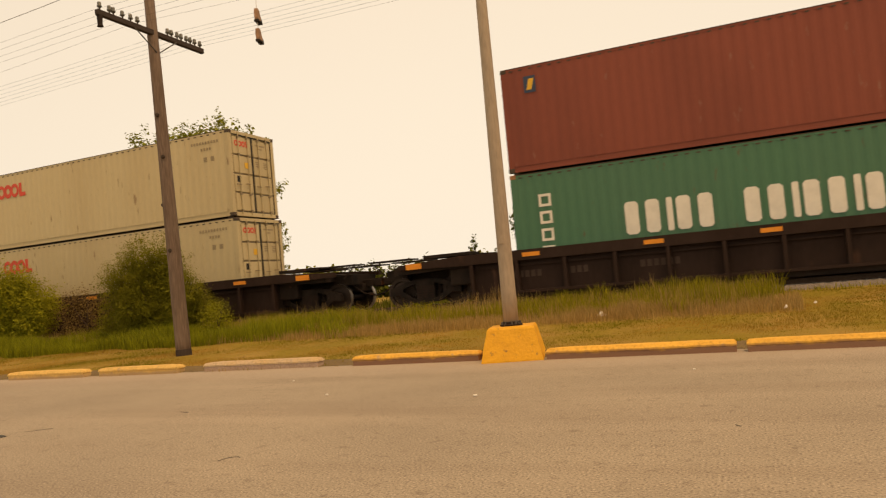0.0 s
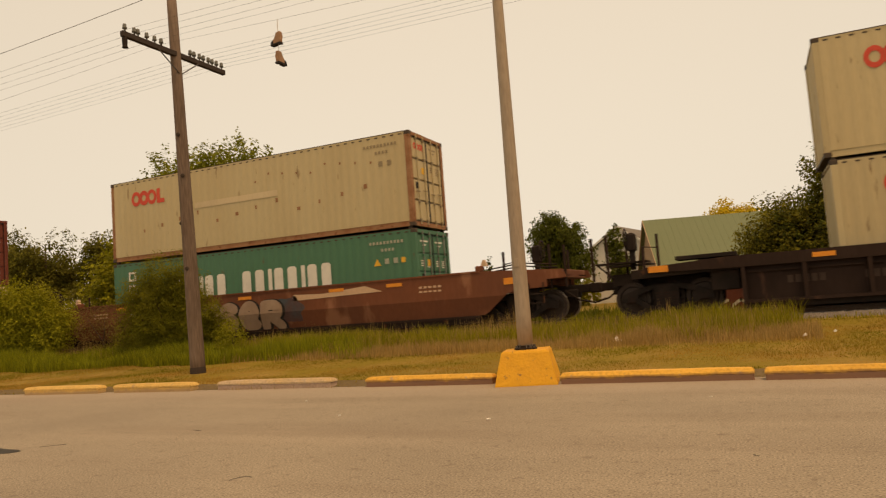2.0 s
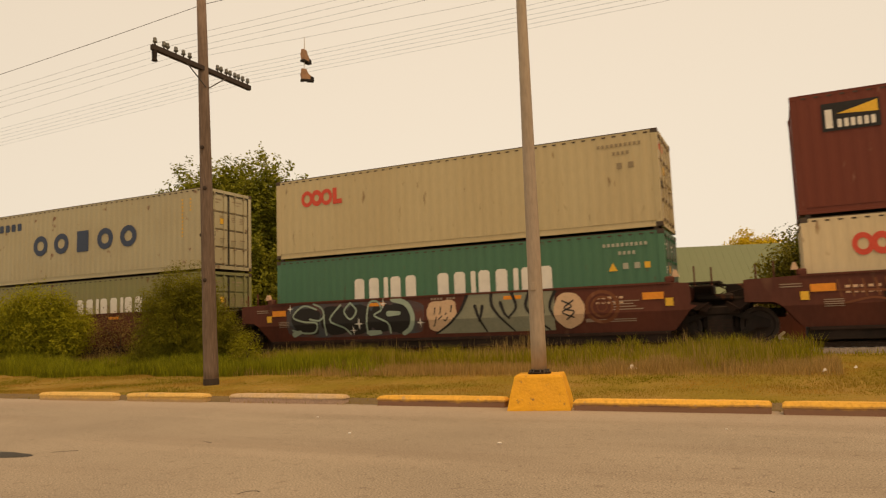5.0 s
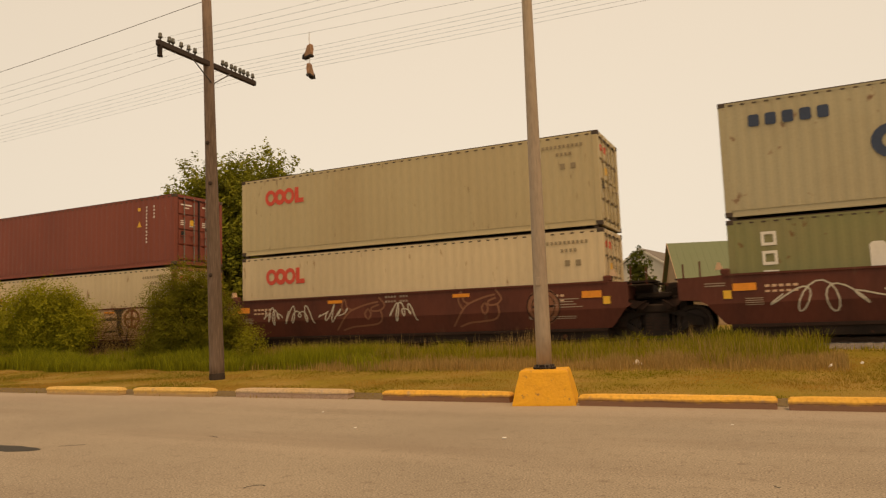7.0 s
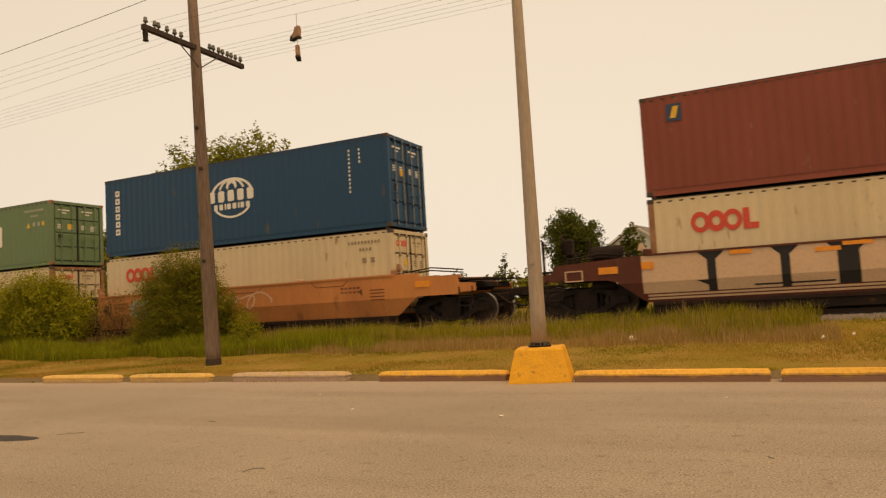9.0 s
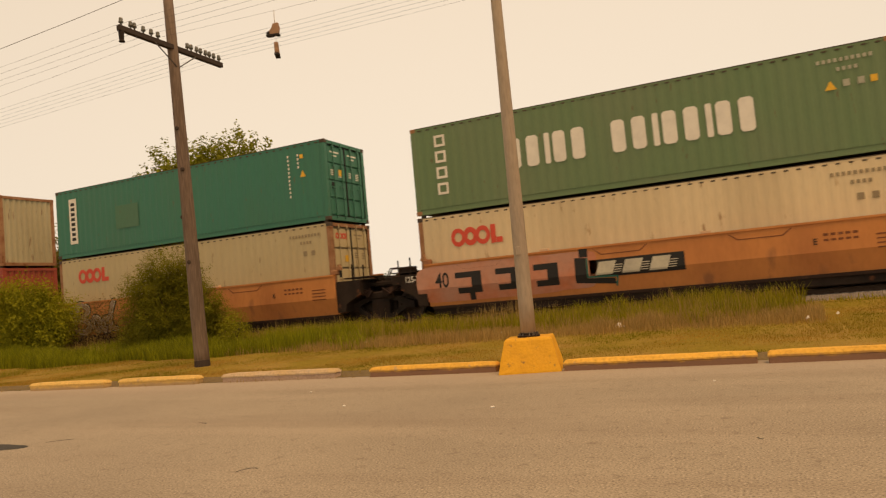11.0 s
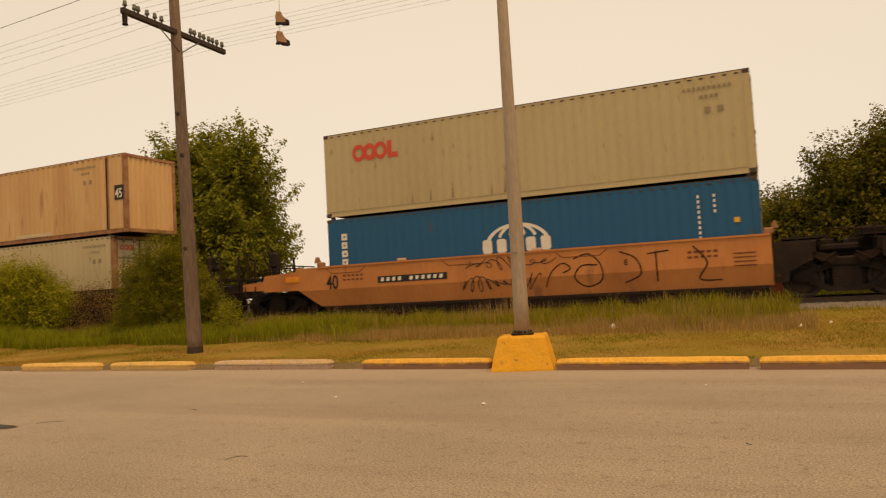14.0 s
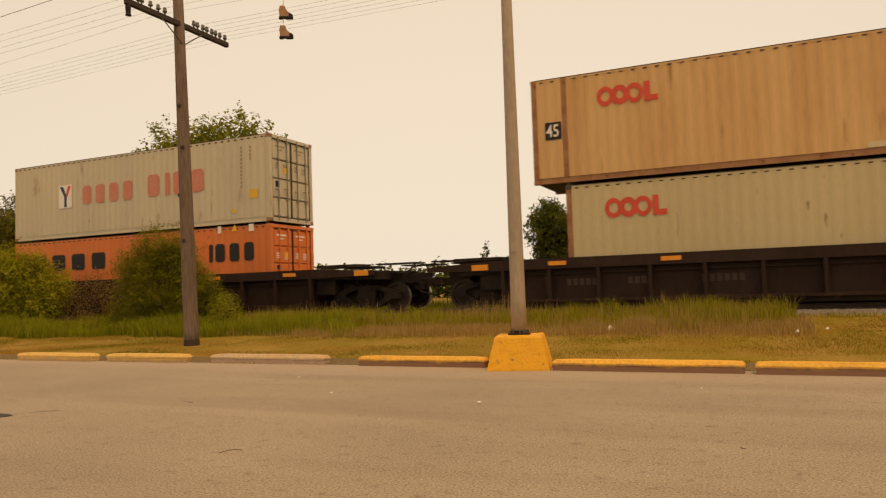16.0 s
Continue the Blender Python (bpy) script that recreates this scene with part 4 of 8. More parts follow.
# third
container(-38.42, 2.40, HC, BEIGE, "scuffed beige steel shipping container with rust scrapes, stacked on top", posts=RUST_EDGE, marks=[red_logo(HC), code_rows(HC),
    ("scrape", CREAM, [(rect, -2.2, 1.3, 1.52, 1.72)], "pale scraped band"),
    ("rust_spot", RUST_EDGE, [(rect, -4.6 + 0.83 * k, -4.54 + 0.83 * k + 0.03 * (k % 3), 0.95 + 0.12 * ((k * 5) % 4), 1.06 + 0.13 * ((k * 5) % 4)) for k in range(12)] + [(rect, 0.4 + 0.55 * k, 0.46 + 0.55 * k, 2.05 + 0.07 * ((k * 3) % 4), 2.12 + 0.07 * ((k * 3) % 4)) for k in range(9)], "small rust spots")])
container(-38.42, -0.21, STD, GREEN, "sea-green steel shipping container with white block shapes, in the well", marks=[white_row(1.02, 1.84), white_column(2.25), code_rows(STD, PALE_STENCIL), warning_row(STD)])
# fourth
container(-60.10, 2.32, HC, DEEP_MAROON, "dark maroon steel shipping container with a black and yellow plate", edge=DEEP_MAROON, marks=[
    ("logo_plate", BLACK_MARK, [(rect, -5.52, -4.32, 1.93, 2.60)], "black logo plate"), ("logo_rays", YELLOW_MARK, [(flat_mark, [(-5.2, 2.33), (-4.36, 2.28), (-4.36, 2.56)], -1.230)], "yellow ray shape"),
    ("logo_bars", WHITE, [(blocks, -5.2, -4.38, 2.0, 2.2, "brrrrh", -1.230), (rect, -5.45, -5.3, 2.0, 2.45, -1.230)], "white block shapes"), code_columns(HC), warning(HC, 5.1),
    ("pale_patch", PALE_MAROON, [(rect, -0.55, 0.15, 0.75, 1.15), (rect, -3.0, -2.3, 0.6, 0.85)], "faded reddish patch")])
container(-60.10, -0.29, STD, CREAM, "cream steel shipping container with a red logo, in the well", marks=[red_logo(STD), code_rows(STD)])
# fifth
container(-75.60, 2.37, STD, BEIGE, B_OLD + ", stacked on top", marks=[red_logo(STD), code_rows(STD)])
container(-75.60, -0.24, STD, GREEN, "sea-green steel shipping container with white block shapes, in the well", marks=[white_row(1.02, 1.84), code_rows(STD, PALE_STENCIL), warning_row(STD)])
# sixth
container(-91.08, 2.31, HC, DULL, "dull khaki-grey shipping container with navy round shapes", marks=[
    ("navy_side_mark", NAVY_MARK, [(ring, -2.52 + 1.235 * k, 1.46, 0.43, 0.41, 0.48) for k in (0, 1, 3, 4)] + [(rect, -0.38, 0.27, 1.05, 1.87)], "row of large navy shapes"), ("small_mark", NAVY_MARK, [(blocks, -5.5, -3.6, 2.2, 2.5, "hhbhh")], "small dark shapes"), code_columns(HC, YELLOW_MARK, 5.1)])
container(-91.08, -0.3, STD, MOSS, "bleached olive-green steel shipping container with white block shapes, in the well", marks=[white_row(1.02, 1.84), white_column(2.25)])
# seventh
container(-106.50, 2.43, STD, BEIGE, B_OLD + ", stacked on top", marks=[red_logo(STD), code_rows(STD)])
container(-106.50, -0.18, STD, CREAM, "cream ribbed steel shipping container with a red logo, in the well", marks=[red_logo(STD), code_rows(STD)])
# eighth
container(-122.0, 2.39, STD, MAROON, "maroon steel shipping container with a small square logo, stacked on top", marks=[
    ("logo_plate", NAVY_MARK, [(rect, -5.53, -5.15, 1.88, 2.33)], "small dark square logo"), ("logo_flash", YELLOW_MARK, [(rect, -5.44, -5.3, 1.96, 2.26, -1.230, 0.08)], "yellow slash"), code_columns(STD), warning(STD, 4.3, z=0.5)])
container(-122.0, -0.22, STD, CREAM, "cream steel shipping container with a red logo, in the well", posts=RUST_EDGE, marks=[red_logo(STD), code_rows(STD), ("sprayed_patch", GREY_MARK, [(rect, -0.9, 0.75, 1.18, 1.52)], "grey sprayed smudge")])
# ninth
container(-141.95, 2.38, HC, BLUE, "deep blue steel shipping container with a white globe logo", marks=[globe(HC, 1.65), white_column(2.45, 6, -5.62, 0.22, 0.29), code_columns(HC)])
container(-141.95, -0.23, STD, CREAM, "cream steel shipping container with a red logo, in the well", marks=[red_logo(STD), code_rows(STD)])
# tenth
container(-157.42, 2.35, STD, OLIVE, "faded green steel shipping container with white block shapes", edge=RUST_EDGE, marks=[white_row(0.93, 1.78), white_column(2.28), code_rows(STD, PALE_STENCIL), warning_row(STD)])
container(-157.42, -0.26, STD, CREAM, "cream steel shipping container with a red logo, in the well", posts=RUST_EDGE, marks=[red_logo(STD), code_rows(STD)])
# eleventh
container(-172.82, 2.64, STD, TEAL, "teal steel shipping container with a white upright plate", marks=[
    ("upright_plate", WHITE, [(rect, -5.46, -5.06, 0.50, 2.22)], "white upright plate"), ("plate_shapes", BLACK_MARK, [(rect, -5.36, -5.16, 0.62 + 0.19 * k, 0.74 + 0.19 * k, -1.230) for k in range(8)], "column of dark shapes"),
    code_columns(STD), warning(STD, 5.2, z=0.5), ("faded_square", GREEN, [(rect, -3.03, -1.9, 0.8, 1.65)], "faded square")])
container(-172.82, -0.27, HC, BEIGE, B_OLD + ", in the well", posts=RUST_EDGE, marks=[red_logo(HC), code_rows(HC)])
# twelfth
container(-188.50, 2.73, HC, GREY, "rust-streaked grey shipping container with navy round shapes", edge=RUST_EDGE, posts=RUST_EDGE, doors=False, marks=[
    ("navy_side_mark", NAVY_MARK, [(ring, -2.52 + 1.235 * k, 1.46, 0.43, 0.41, 0.48, -1.225, 18, 0.0, 360.0) for k in (0, 1, 3, 4)] + [(rect, -0.38, 0.27, 1.05, 1.87)], "row of large navy round shapes"),
    ("small_mark", NAVY_MARK, [(blocks, -4.85, -3.55, 2.3, 2.58, "hhbh"), (ring, -5.22, 2.35, 0.2, 0.22, 0.85), (rect, -5.24, -5.2, 2.13, 2.57), (rect, -5.5, -4.95, 2.02, 2.1)], "small dark shapes"),
    ("orange_plate", YELLOW_MARK, [(rect, 5.62, 5.85, 0.75, 1.05)], "orange plate"), code_columns(HC, GREY_MARK, 5.1), warning(HC, 4.65, z=0.2),
    ("rust_streak", RUST_EDGE, [(flat_mark, [(-5.6 + 0.278 * k + 0.03, 0.16), (-5.6 + 0.278 * k + 0.13, 0.16), (-5.6 + 0.278 * k + 0.10, 0.3 + 0.28 * ((k * 7) % 5) / 5)]) for k in range(36)], "rust streaks above the bottom rail")])
container(-188.50, -0.19, HC, RED, "red steel shipping container, in the well", edge=RED, doors=False, marks=[code_columns(HC), warning(HC, 5.3), ("small_mark", WHITE, [(ring, -5.35, 2.2, 0.11, 0.11, 0.4), (rect, -5.6, -4.95, 1.97, 2.05)], "small white marks")])
# thirteenth
container(-204.30, 2.41, STD, BEIGE, "scuffed beige shipping container with a red logo, stacked on top", marks=[red_logo(STD), code_rows(STD), ("scuffs", GREY_MARK, [(flat_mark, [(x, 0.2), (x + 0.07, 0.2), (x + 0.05, 0.2 + t)]) for x, t in ((-3.2, 0.3), (-2.6, 0.4), (-1.9, 0.45), (-0.3, 0.6), (0.1, 0.65), (-0.7, 0.3))], "dark scuffs")])
container(-204.30, -0.2, STD, AZURE, "bright blue shipping container with a white globe logo", marks=[globe(STD, 1.36), white_column(2.12, 6, -5.68, 0.2, 0.26), code_columns(STD), warning(STD, 5.55, z=1.1)])
# fourteenth: a longer container overhangs the lower one
long_box = container(-225.20, 2.70, HC, RUSTY_BEIGE, "long rust-stained beige shipping container overhanging the one below", edge=RUST_EDGE, posts=RUST_EDGE, L=13.716, doors=False, marks=[
    red_logo(HC, -6.858 + 1.75), code_rows(HC, GREY_MARK, 4.3), ("size_plate", BLACK_MARK, [(rect, -6.58, -6.13, 1.2, 1.68), (rect, 6.40, 6.86, 1.2, 1.74)], "black size plate"), ("pale_strip", CREAM, [(rect, 1.0, 3.0, 0.17, 0.3)], "pale strip")])
for x in (-6.55, 6.43):
    lettering("size_number", "45", 0.48, WHITE, long_box, pose(x, -1.233, 1.28) @ SIDE, width=0.75, label="white size number")
lettering("size_number", "45", 0.34, NAVY_MARK, long_box, pose(6.846, -0.45, 1.55, 0, 0, 90) @ SIDE)
lower = container(-225.88, -0.22, HC, BEIGE, B_OLD + ", under a longer one", posts=RUST_EDGE, marks=[red_logo(HC), code_rows(HC)])
# last
container(-248.0, 2.33, HC, PALE, "pale grey steel shipping container with faded red block shapes", posts=PALE, edge=RUST_EDGE, marks=[
    ("logo_plate", WHITE, [(rect, -3.68, -2.98, 1.12, 2.0)], "white logo plate"), ("logo_fork", NAVY_MARK, [(flat_mark, [(-3.62, 1.95), (-3.45, 1.95), (-3.25, 1.58), (-3.25, 1.16), (-3.38, 1.16), (-3.38, 1.55)], -1.230)], "blue wedge"), ("logo_fork", RED_MARK, [(flat_mark, [(-3.02, 1.95), (-3.17, 1.95), (-3.28, 1.66), (-3.22, 1.52)], -1.230)], "red wedge"),
    ("faded_shape", PINK_MARK, [(blocks, -2.41, 0.34, 1.19, 1.88, "hhhr"), (blocks, 0.86, 3.7, 1.2, 1.99, "hihr")], "row of faded red shapes"), ("orange_plate", YELLOW_MARK, [(rect, 5.35, 5.68, 0.8, 1.1)], "orange plate"), code_columns(HC, GREY_MARK, 5.0)])
container(-248.0, -0.28, STD, ORANGE, "orange steel shipping container with black block shapes, in the well", edge=ORANGE, marks=[
    ("black_shape", BLACK_MARK, [(blocks, -5.1, -0.9, 1.42, 2.02, "hrhr"), (blocks, 1.3, 5.7, 1.42, 2.02, "rrb irhr")], "row of black shapes"), ("white_sign", WHITE, [(rect, 4.0, 4.14, 2.38, 2.62), (rect, 5.3, 5.5, 2.38, 2.62)], "small pale signs"), warning(HC, 4.6, z=-0.13)])


# ---- the train: wagons ----
def wheelset_mesh():
    bm = bmesh.new()
    for s in (-1, 1):
        y = 0.7525 * s
        prof = [(0.0, -0.06), (0.08, -0.075), (0.10, -0.03), (0.33, -0.015), (0.35, -0.06), (0.45, -0.065), (0.455, 0.05), (0.42, 0.07), (0.35, 0.06), (0.33, 0.02), (0.10, 0.03), (0.08, 0.075), (0.0, 0.075)]
        k = len(bm.verts)
        disc_ring(bm, [(r, y - s * t) for r, t in prof], 24, "y")
    tube(bm, [(0, -0.98, 0), (0, 0.98, 0)], 0.075, 10)
    for k in range(8):                                # cast spokes' webs on the wheel plates
        a = k * math.pi / 4
        for s in (-1, 1):
            box(bm, 0.2 * math.cos(a) - 0.03, 0.2 * math.cos(a) + 0.03, s * 0.79 - 0.012, s * 0.79 + 0.012, 0.2 * math.sin(a) - 0.03, 0.2 * math.sin(a) + 0.03)
    me = done(bm, "wheelset", WHEEL)
    me.materials.append(TREAD)
    for f in me.polygons:                             # the running tread is worn bright
        f.material_index = int(all(math.hypot(me.vertices[i].co.x, me.vertices[i].co.z) > 0.415 for i in f.vertices))
    return me


WHEELSET = wheelset_mesh()


def truck(parent, x):
    """A three-piece bogie with two wheelsets: a bolster carries two side frames."""
    bm = bmesh.new()
    box(bm, -0.2, 0.2, -1.0, 1.0, 0.45, 0.78, 0.02)
    ob = part("bogie", bm, BOGIE, parent, "dark cast-steel bogie")
    ob.matrix_basis = pose(x, 0, 0)
    for s in (-1, 1):
        y0, y1 = sorted((s * 0.95, s * 1.10))
        bm = bmesh.new()                               # one casting with two windows and a spring opening
        prism(bm, [(-1.14, 0.38), (-1.14, 0.58), (-0.62, 0.76), (-0.28, 0.82), (0.28, 0.82), (0.62, 0.76), (1.14, 0.58), (1.14, 0.38), (0.76, 0.40), (0.70, 0.58), (0.30, 0.70),
                   (0.30, 0.26), (0.38, 0.27), (0.74, 0.50), (0.80, 0.36), (0.42, 0.14), (-0.42, 0.14), (-0.80, 0.36), (-0.74, 0.50), (-0.38, 0.27), (-0.30, 0.26),
                   (-0.30, 0.70), (-0.70, 0.58), (-0.76, 0.40)], "y", y0, y1)
        part("side_frame", bm, BOGIE, ob)
    bm = bmesh.new()
    for s in (-1, 1):
        for k in (-0.2, 0.0, 0.2):
            for z in range(5):
                disc_ring_at(bm, k, s * 1.075, 0.27 + z * 0.075)
    part("spring_nest", bm, CAR_BROWN, ob, "stack of coil springs", kind="stuff")
    bm = bmesh.new()                                   # brake beams, levers and the shadowy gear between the wheels
    box(bm, -0.42, 0.42, -0.86, 0.86, 0.16, 0.46, 0.03)
    for k in (-0.37, 0.37):
        box(bm, k - 0.05, k + 0.05, -0.9, 0.9, 0.40, 0.70, 0.02)
    box(bm, -1.5, 1.5, -0.30, 0.30, 0.62, 0.86, 0.03)
    part("brake_rigging", bm, BOGIE, ob, "dark brake beams and levers")
    for k in (-0.89, 0.89):
        w = piece("wheelset", WHEELSET, ob, pose(k, 0, 0.455))
        WHEELSETS.append((w, k))
        for s in (-1, 1):
            bm = bmesh.new()
            box(bm, k - 0.13, k + 0.13, s * 1.0 - 0.1, s * 1.0 + 0.1, 0.36, 0.56, 0.03)
            part("axle_box", bm, CAR_BROWN, ob)
    return ob


def disc_ring_at(bm, x, y, z):
    box(bm, x - 0.075, x + 0.075, y - 0.03, y + 0.03, z, z + 0.045)


def coupler(parent, x, s):
    bm = bmesh.new()
    box(bm, min(x, x - s * 1.1), max(x, x - s * 1.1), -0.12, 0.12, 0.75, 0.98, 0.02)
    box(bm, x - 0.16, x + 0.16, -0.2, 0.2, 0.72, 1.0, 0.04)
    part("coupler", bm, CAR_BLACK, parent)
    bm = bmesh.new()
    tube(bm, [(x - s * 0.8, -0.5, 0.85), (x - s * 0.4, -0.45, 0.55), (x, -0.35, 0.45), (x + s * 0.3, -0.3, 0.55)], 0.025, 6)
    part("brake_hose", bm, CAR_BLACK, parent)


def plate(parent, name, material, x0, x1, z0, z1, y, label=""):
    bm = bmesh.new()
    box(bm, x0, x1, y - 0.008, y + 0.01, z0, z1)
    return part(name, bm, material, parent, label)


def brake_gear(parent, x, s, z, wheel=True):
    """Brake wheel on its stand and grab irons on the end platform."""
    bm = bmesh.new()
    box(bm, x - 0.07, x + 0.07, -0.62, -0.48, z, z + 1.0, 0.02)
    box(bm, x - 0.12, x + 0.12, -0.70, -0.40, z + 0.50, z + 0.98, 0.04)
    part("brake_stand", bm, CAR_BLACK, parent)
    if wheel:
        bm = bmesh.new()
        disc_ring(bm, [(0.25, -0.015), (0.28, -0.015), (0.28, 0.015), (0.25, 0.015)], 16, "x")
        for a in range(3):
            c, q = math.cos(a * math.pi / 3), math.sin(a * math.pi / 3)
            tube(bm, [(0, -0.26 * c, -0.26 * q), (0, 0.26 * c, 0.26 * q)], 0.012, 5)
        part("brake_wheel", bm, CAR_BLACK, parent).matrix_basis = pose(x + s * 0.16, -0.55, z + 0.85)
    for dx, y, h in ((-0.75, -1.3, 0.85), (-0.38, -1.3, 0.55), (0.55, -1.25, 0.95), (0.95, -1.2, 0.9), (0.45, 1.2, 0.9)):
        bm = bmesh.new()
        tube(bm, [(x + s * dx, y, z - 0.25), (x + s * dx, y, z + h)], 0.038, 6)
        part("grab_post", bm, CAR_BROWN, parent)
    for dx0, dx1 in ((-0.75, -0.38),):
        bm = bmesh.new()
        tube(bm, [(x + s * dx0, -1.3, z + 0.5), (x + s * dx1, -1.3, z + 0.55)], 0.016, 6)
        part("grab_rail", bm, CAR_BROWN, parent)


def ribbed_car(x_lead, x_trail, well_lead, well_trail, label, gear=(), ambers=()):
    """A stand-alone well wagon with ribbed sides; x's are on the train at 0 s."""
    mid = (x_lead + x_trail) / 2
    ob = thing("well_wagon", label, "rail wagon", "wagons of the train")
    a, b = well_trail - mid, well_lead - mid
    half = (x_lead - x_trail) / 2
    for s in (-1, 1):
        y = 1.50 * s
        bm = bmesh.new()
        box(bm, a, b, min(y - 0.13 * s, y - 0.18 * s), max(y - 0.13 * s, y - 0.18 * s), 0.22, 1.10)
        sill = part("side_sheet", bm, CAR_BROWN, ob, "sooty ribbed side sheet")
        bm = bmesh.new()
        prism(bm, [(a - 2.2, 1.25), (a - 2.2, 1.12), (a - 0.4, 1.08), (b + 0.4, 1.08), (b + 2.2, 1.12), (b + 2.2, 1.25), (b + 0.3, 1.36), (a - 0.3, 1.36)], "y", min(y - 0.12 * s, y + 0.055 * s), max(y - 0.12 * s, y + 0.055 * s))
        part("top_chord", bm, CAR_BROWN, ob)
        bm = bmesh.new()
        box(bm, a, b, min(y - 0.14 * s, y + 0.06 * s), max(y - 0.14 * s, y + 0.06 * s), 0.20, 0.27)
        part("bottom_chord", bm, CAR_BROWN, ob)
        bm = bmesh.new()
        box(bm, a, b, min(y - 0.14 * s, y - 0.05 * s), max(y - 0.14 * s, y - 0.05 * s), 0.93, 0.97)
        part("mid_rail", bm, CAR_BROWN, ob)
        bm = bmesh.new()
        box(bm, -0.045, 0.045, -0.14, 0.05, 0.27, 1.08)
        rib = done(bm, "side_rib", CAR_BROWN)
        n = 12
        for k in range(n + 1):
            x = a + 0.05 + (b - a - 0.1) * k / n
            piece("side_rib", rib, sill, pose(x, y, 0, 0, 0, 0 if s > 0 else 180))
    for e, s in ((b, 1), (a, -1)):
        end = half * s
        bm = bmesh.new()                               # end deck over the bogie
        pts = [(e - s * 0.05, 1.05), (e - s * 0.05, 1.33), (end - s * 1.9, 1.24), (end - s * 1.2, 1.20), (end - s * 1.2, 0.98), (end - s * 2.0, 1.0)]
        prism(bm, pts, "y", -1.44, 1.44)
        box(bm, min(end - s * 0.6, end - s * 1.3), max(end - s * 0.6, end - s * 1.3), -0.75, 0.75, 0.85, 1.15)
        part("end_deck", bm, CAR_BLACK, ob)
        bm = bmesh.new()                               # well end wall and draught sill
        box(bm, min(e, e - s * 0.08), max(e, e - s * 0.08), -1.36, 1.36, 0.22, 1.30)
        box(bm, min(e, end - s * 1.2), max(e, end - s * 1.2), -0.5, 0.5, 0.62, 1.06, 0.03)
        box(bm, min(e + s * 0.02, e + s * 0.7), max(e + s * 0.02, e + s * 0.7), -1.3, 1.3, 0.55, 1.06, 0.03)
        part("well_end", bm, CAR_BLACK, ob, "black end wall and sill")
        bm = bmesh.new()                               # raised stops and folding walkways
        box(bm, min(e + s * 0.05, e + s * 1.5), max(e + s * 0.05, e + s * 1.5), -1.3, -0.4, 1.38, 1.48, 0.01)
        part("container_guide", bm, CAR_BLACK, ob)
        bm = bmesh.new()
        box(bm, min(e + s * 0.05, e + s * 1.1), max(e + s * 0.05, e + s * 1.1), 0.4, 1.3, 1.38, 1.46, 0.01)
        part("container_guide", bm, CAR_BLACK, ob)
        bm = bmesh.new()
        box(bm, min(end - s * 0.25, end - s * 1.6), max(end - s * 0.25, end - s * 1.6), -1.2, -0.5, 1.42, 1.46)
        part("cross_walkway", bm, CAR_BLACK, ob)
        bm = bmesh.new()
        box(bm, min(end - s * 0.25, end - s * 1.5), max(end - s * 0.25, end - s * 1.5), 0.3, 1.2, 1.40, 1.44)
        part("cross_walkway", bm, CAR_BLACK, ob)
        bm = bmesh.new()
        tube(bm, [(end - s * 0.3, -1.1, 1.42), (end - s * 0.7, -1.1, 1.05)], 0.025, 5)
        part("walkway_strut", bm, CAR_BLACK, ob)
        truck(ob, end - s * 2.0)
        coupler(ob, end, s)
        plate(ob, "amber_plate", AMBER, end - s * 1.9 - 0.24, end - s * 1.9 + 0.24, 1.11, 1.27, -1.562, "orange reflective plate")
    # floor hangs below the chords, its black filling in shade under the wagon
    bm = bmesh.new()
    box(bm, a, b, -1.4, 1.4, 0.07, 0.24)
    part("well_floor", bm, CAR_BLACK, ob)
    for x in ambers:
        plate(ob, "amber_plate", AMBER, x - mid - 0.24, x - mid + 0.24, 1.17, 1.28, -1.562, "orange reflective strip")
    bm = bmesh.new()                                   # faded unreadable stencils
    for x0, n in ((-6.6, 5), (-5.0, 3), (-3.2, 6)):
        for k in range(n):
            rect(bm, x0 + 0.17 * k, x0 + 0.17 * k + 0.12, 0.62, 0.80, -1.372)
    part("stencil_bar", bm, FAINT_MARK, ob, "faded unreadable stencil", kind="stuff")
    for s in gear:
        brake_gear(ob, s * (half - 1.15), s, 1.25)
    on_train(ob, mid, RAIL_Z)
    return ob


def side_profile(a, b, lead, trail, top, low, lead_tip, trail_tip, reach):
    """Outline of a smooth-sided wagon: full depth along the well, cut up over the bogies where the ends reach past it."""
    def joint(e, s, tip):
        return [(e, low), (e + s * 0.08, low + 0.08), (e + s * 0.42, low + 0.50), (e + s * 0.58, low + 0.60), (tip, low + 0.63), (tip, top - 0.04), (e + s * 0.05, top)]

    def step(e, s, tip):
        return [(e, low), (e + s * 0.15, low + 0.08), (e + s * 0.75, low + 0.55), (e + s * 1.0, low + 0.62), (tip, low + 0.66), (tip, low + 0.85), (e + s * (reach + 0.1), low + 0.88), (e + s * reach, top - 0.12), (e + s * 0.1, top)]

    def square(e, s, tip):
        return [(e, low), (e, top)]

    def block(e, s, tip):
        return [(e, low), (e + s * 0.10, low + 0.06), (e + s * 0.75, low + 0.53), (e + s * 2.05, low + 0.53), (e + s * 2.1, low + 0.58), (tip, low + 0.60), (tip, low + 0.82), (e + s * 2.1, low + 0.86), (e + s * 2.02, top - 0.16), (e + s * 0.85, top - 0.10), (e + s * 0.8, top), (e + s * 0.1, top)]
    kinds = {"joint": joint, "step": step, "square": square, "block": block}
    return kinds[trail](a, -1, trail_tip)[::-1] + kinds[lead](b, 1, lead_tip)


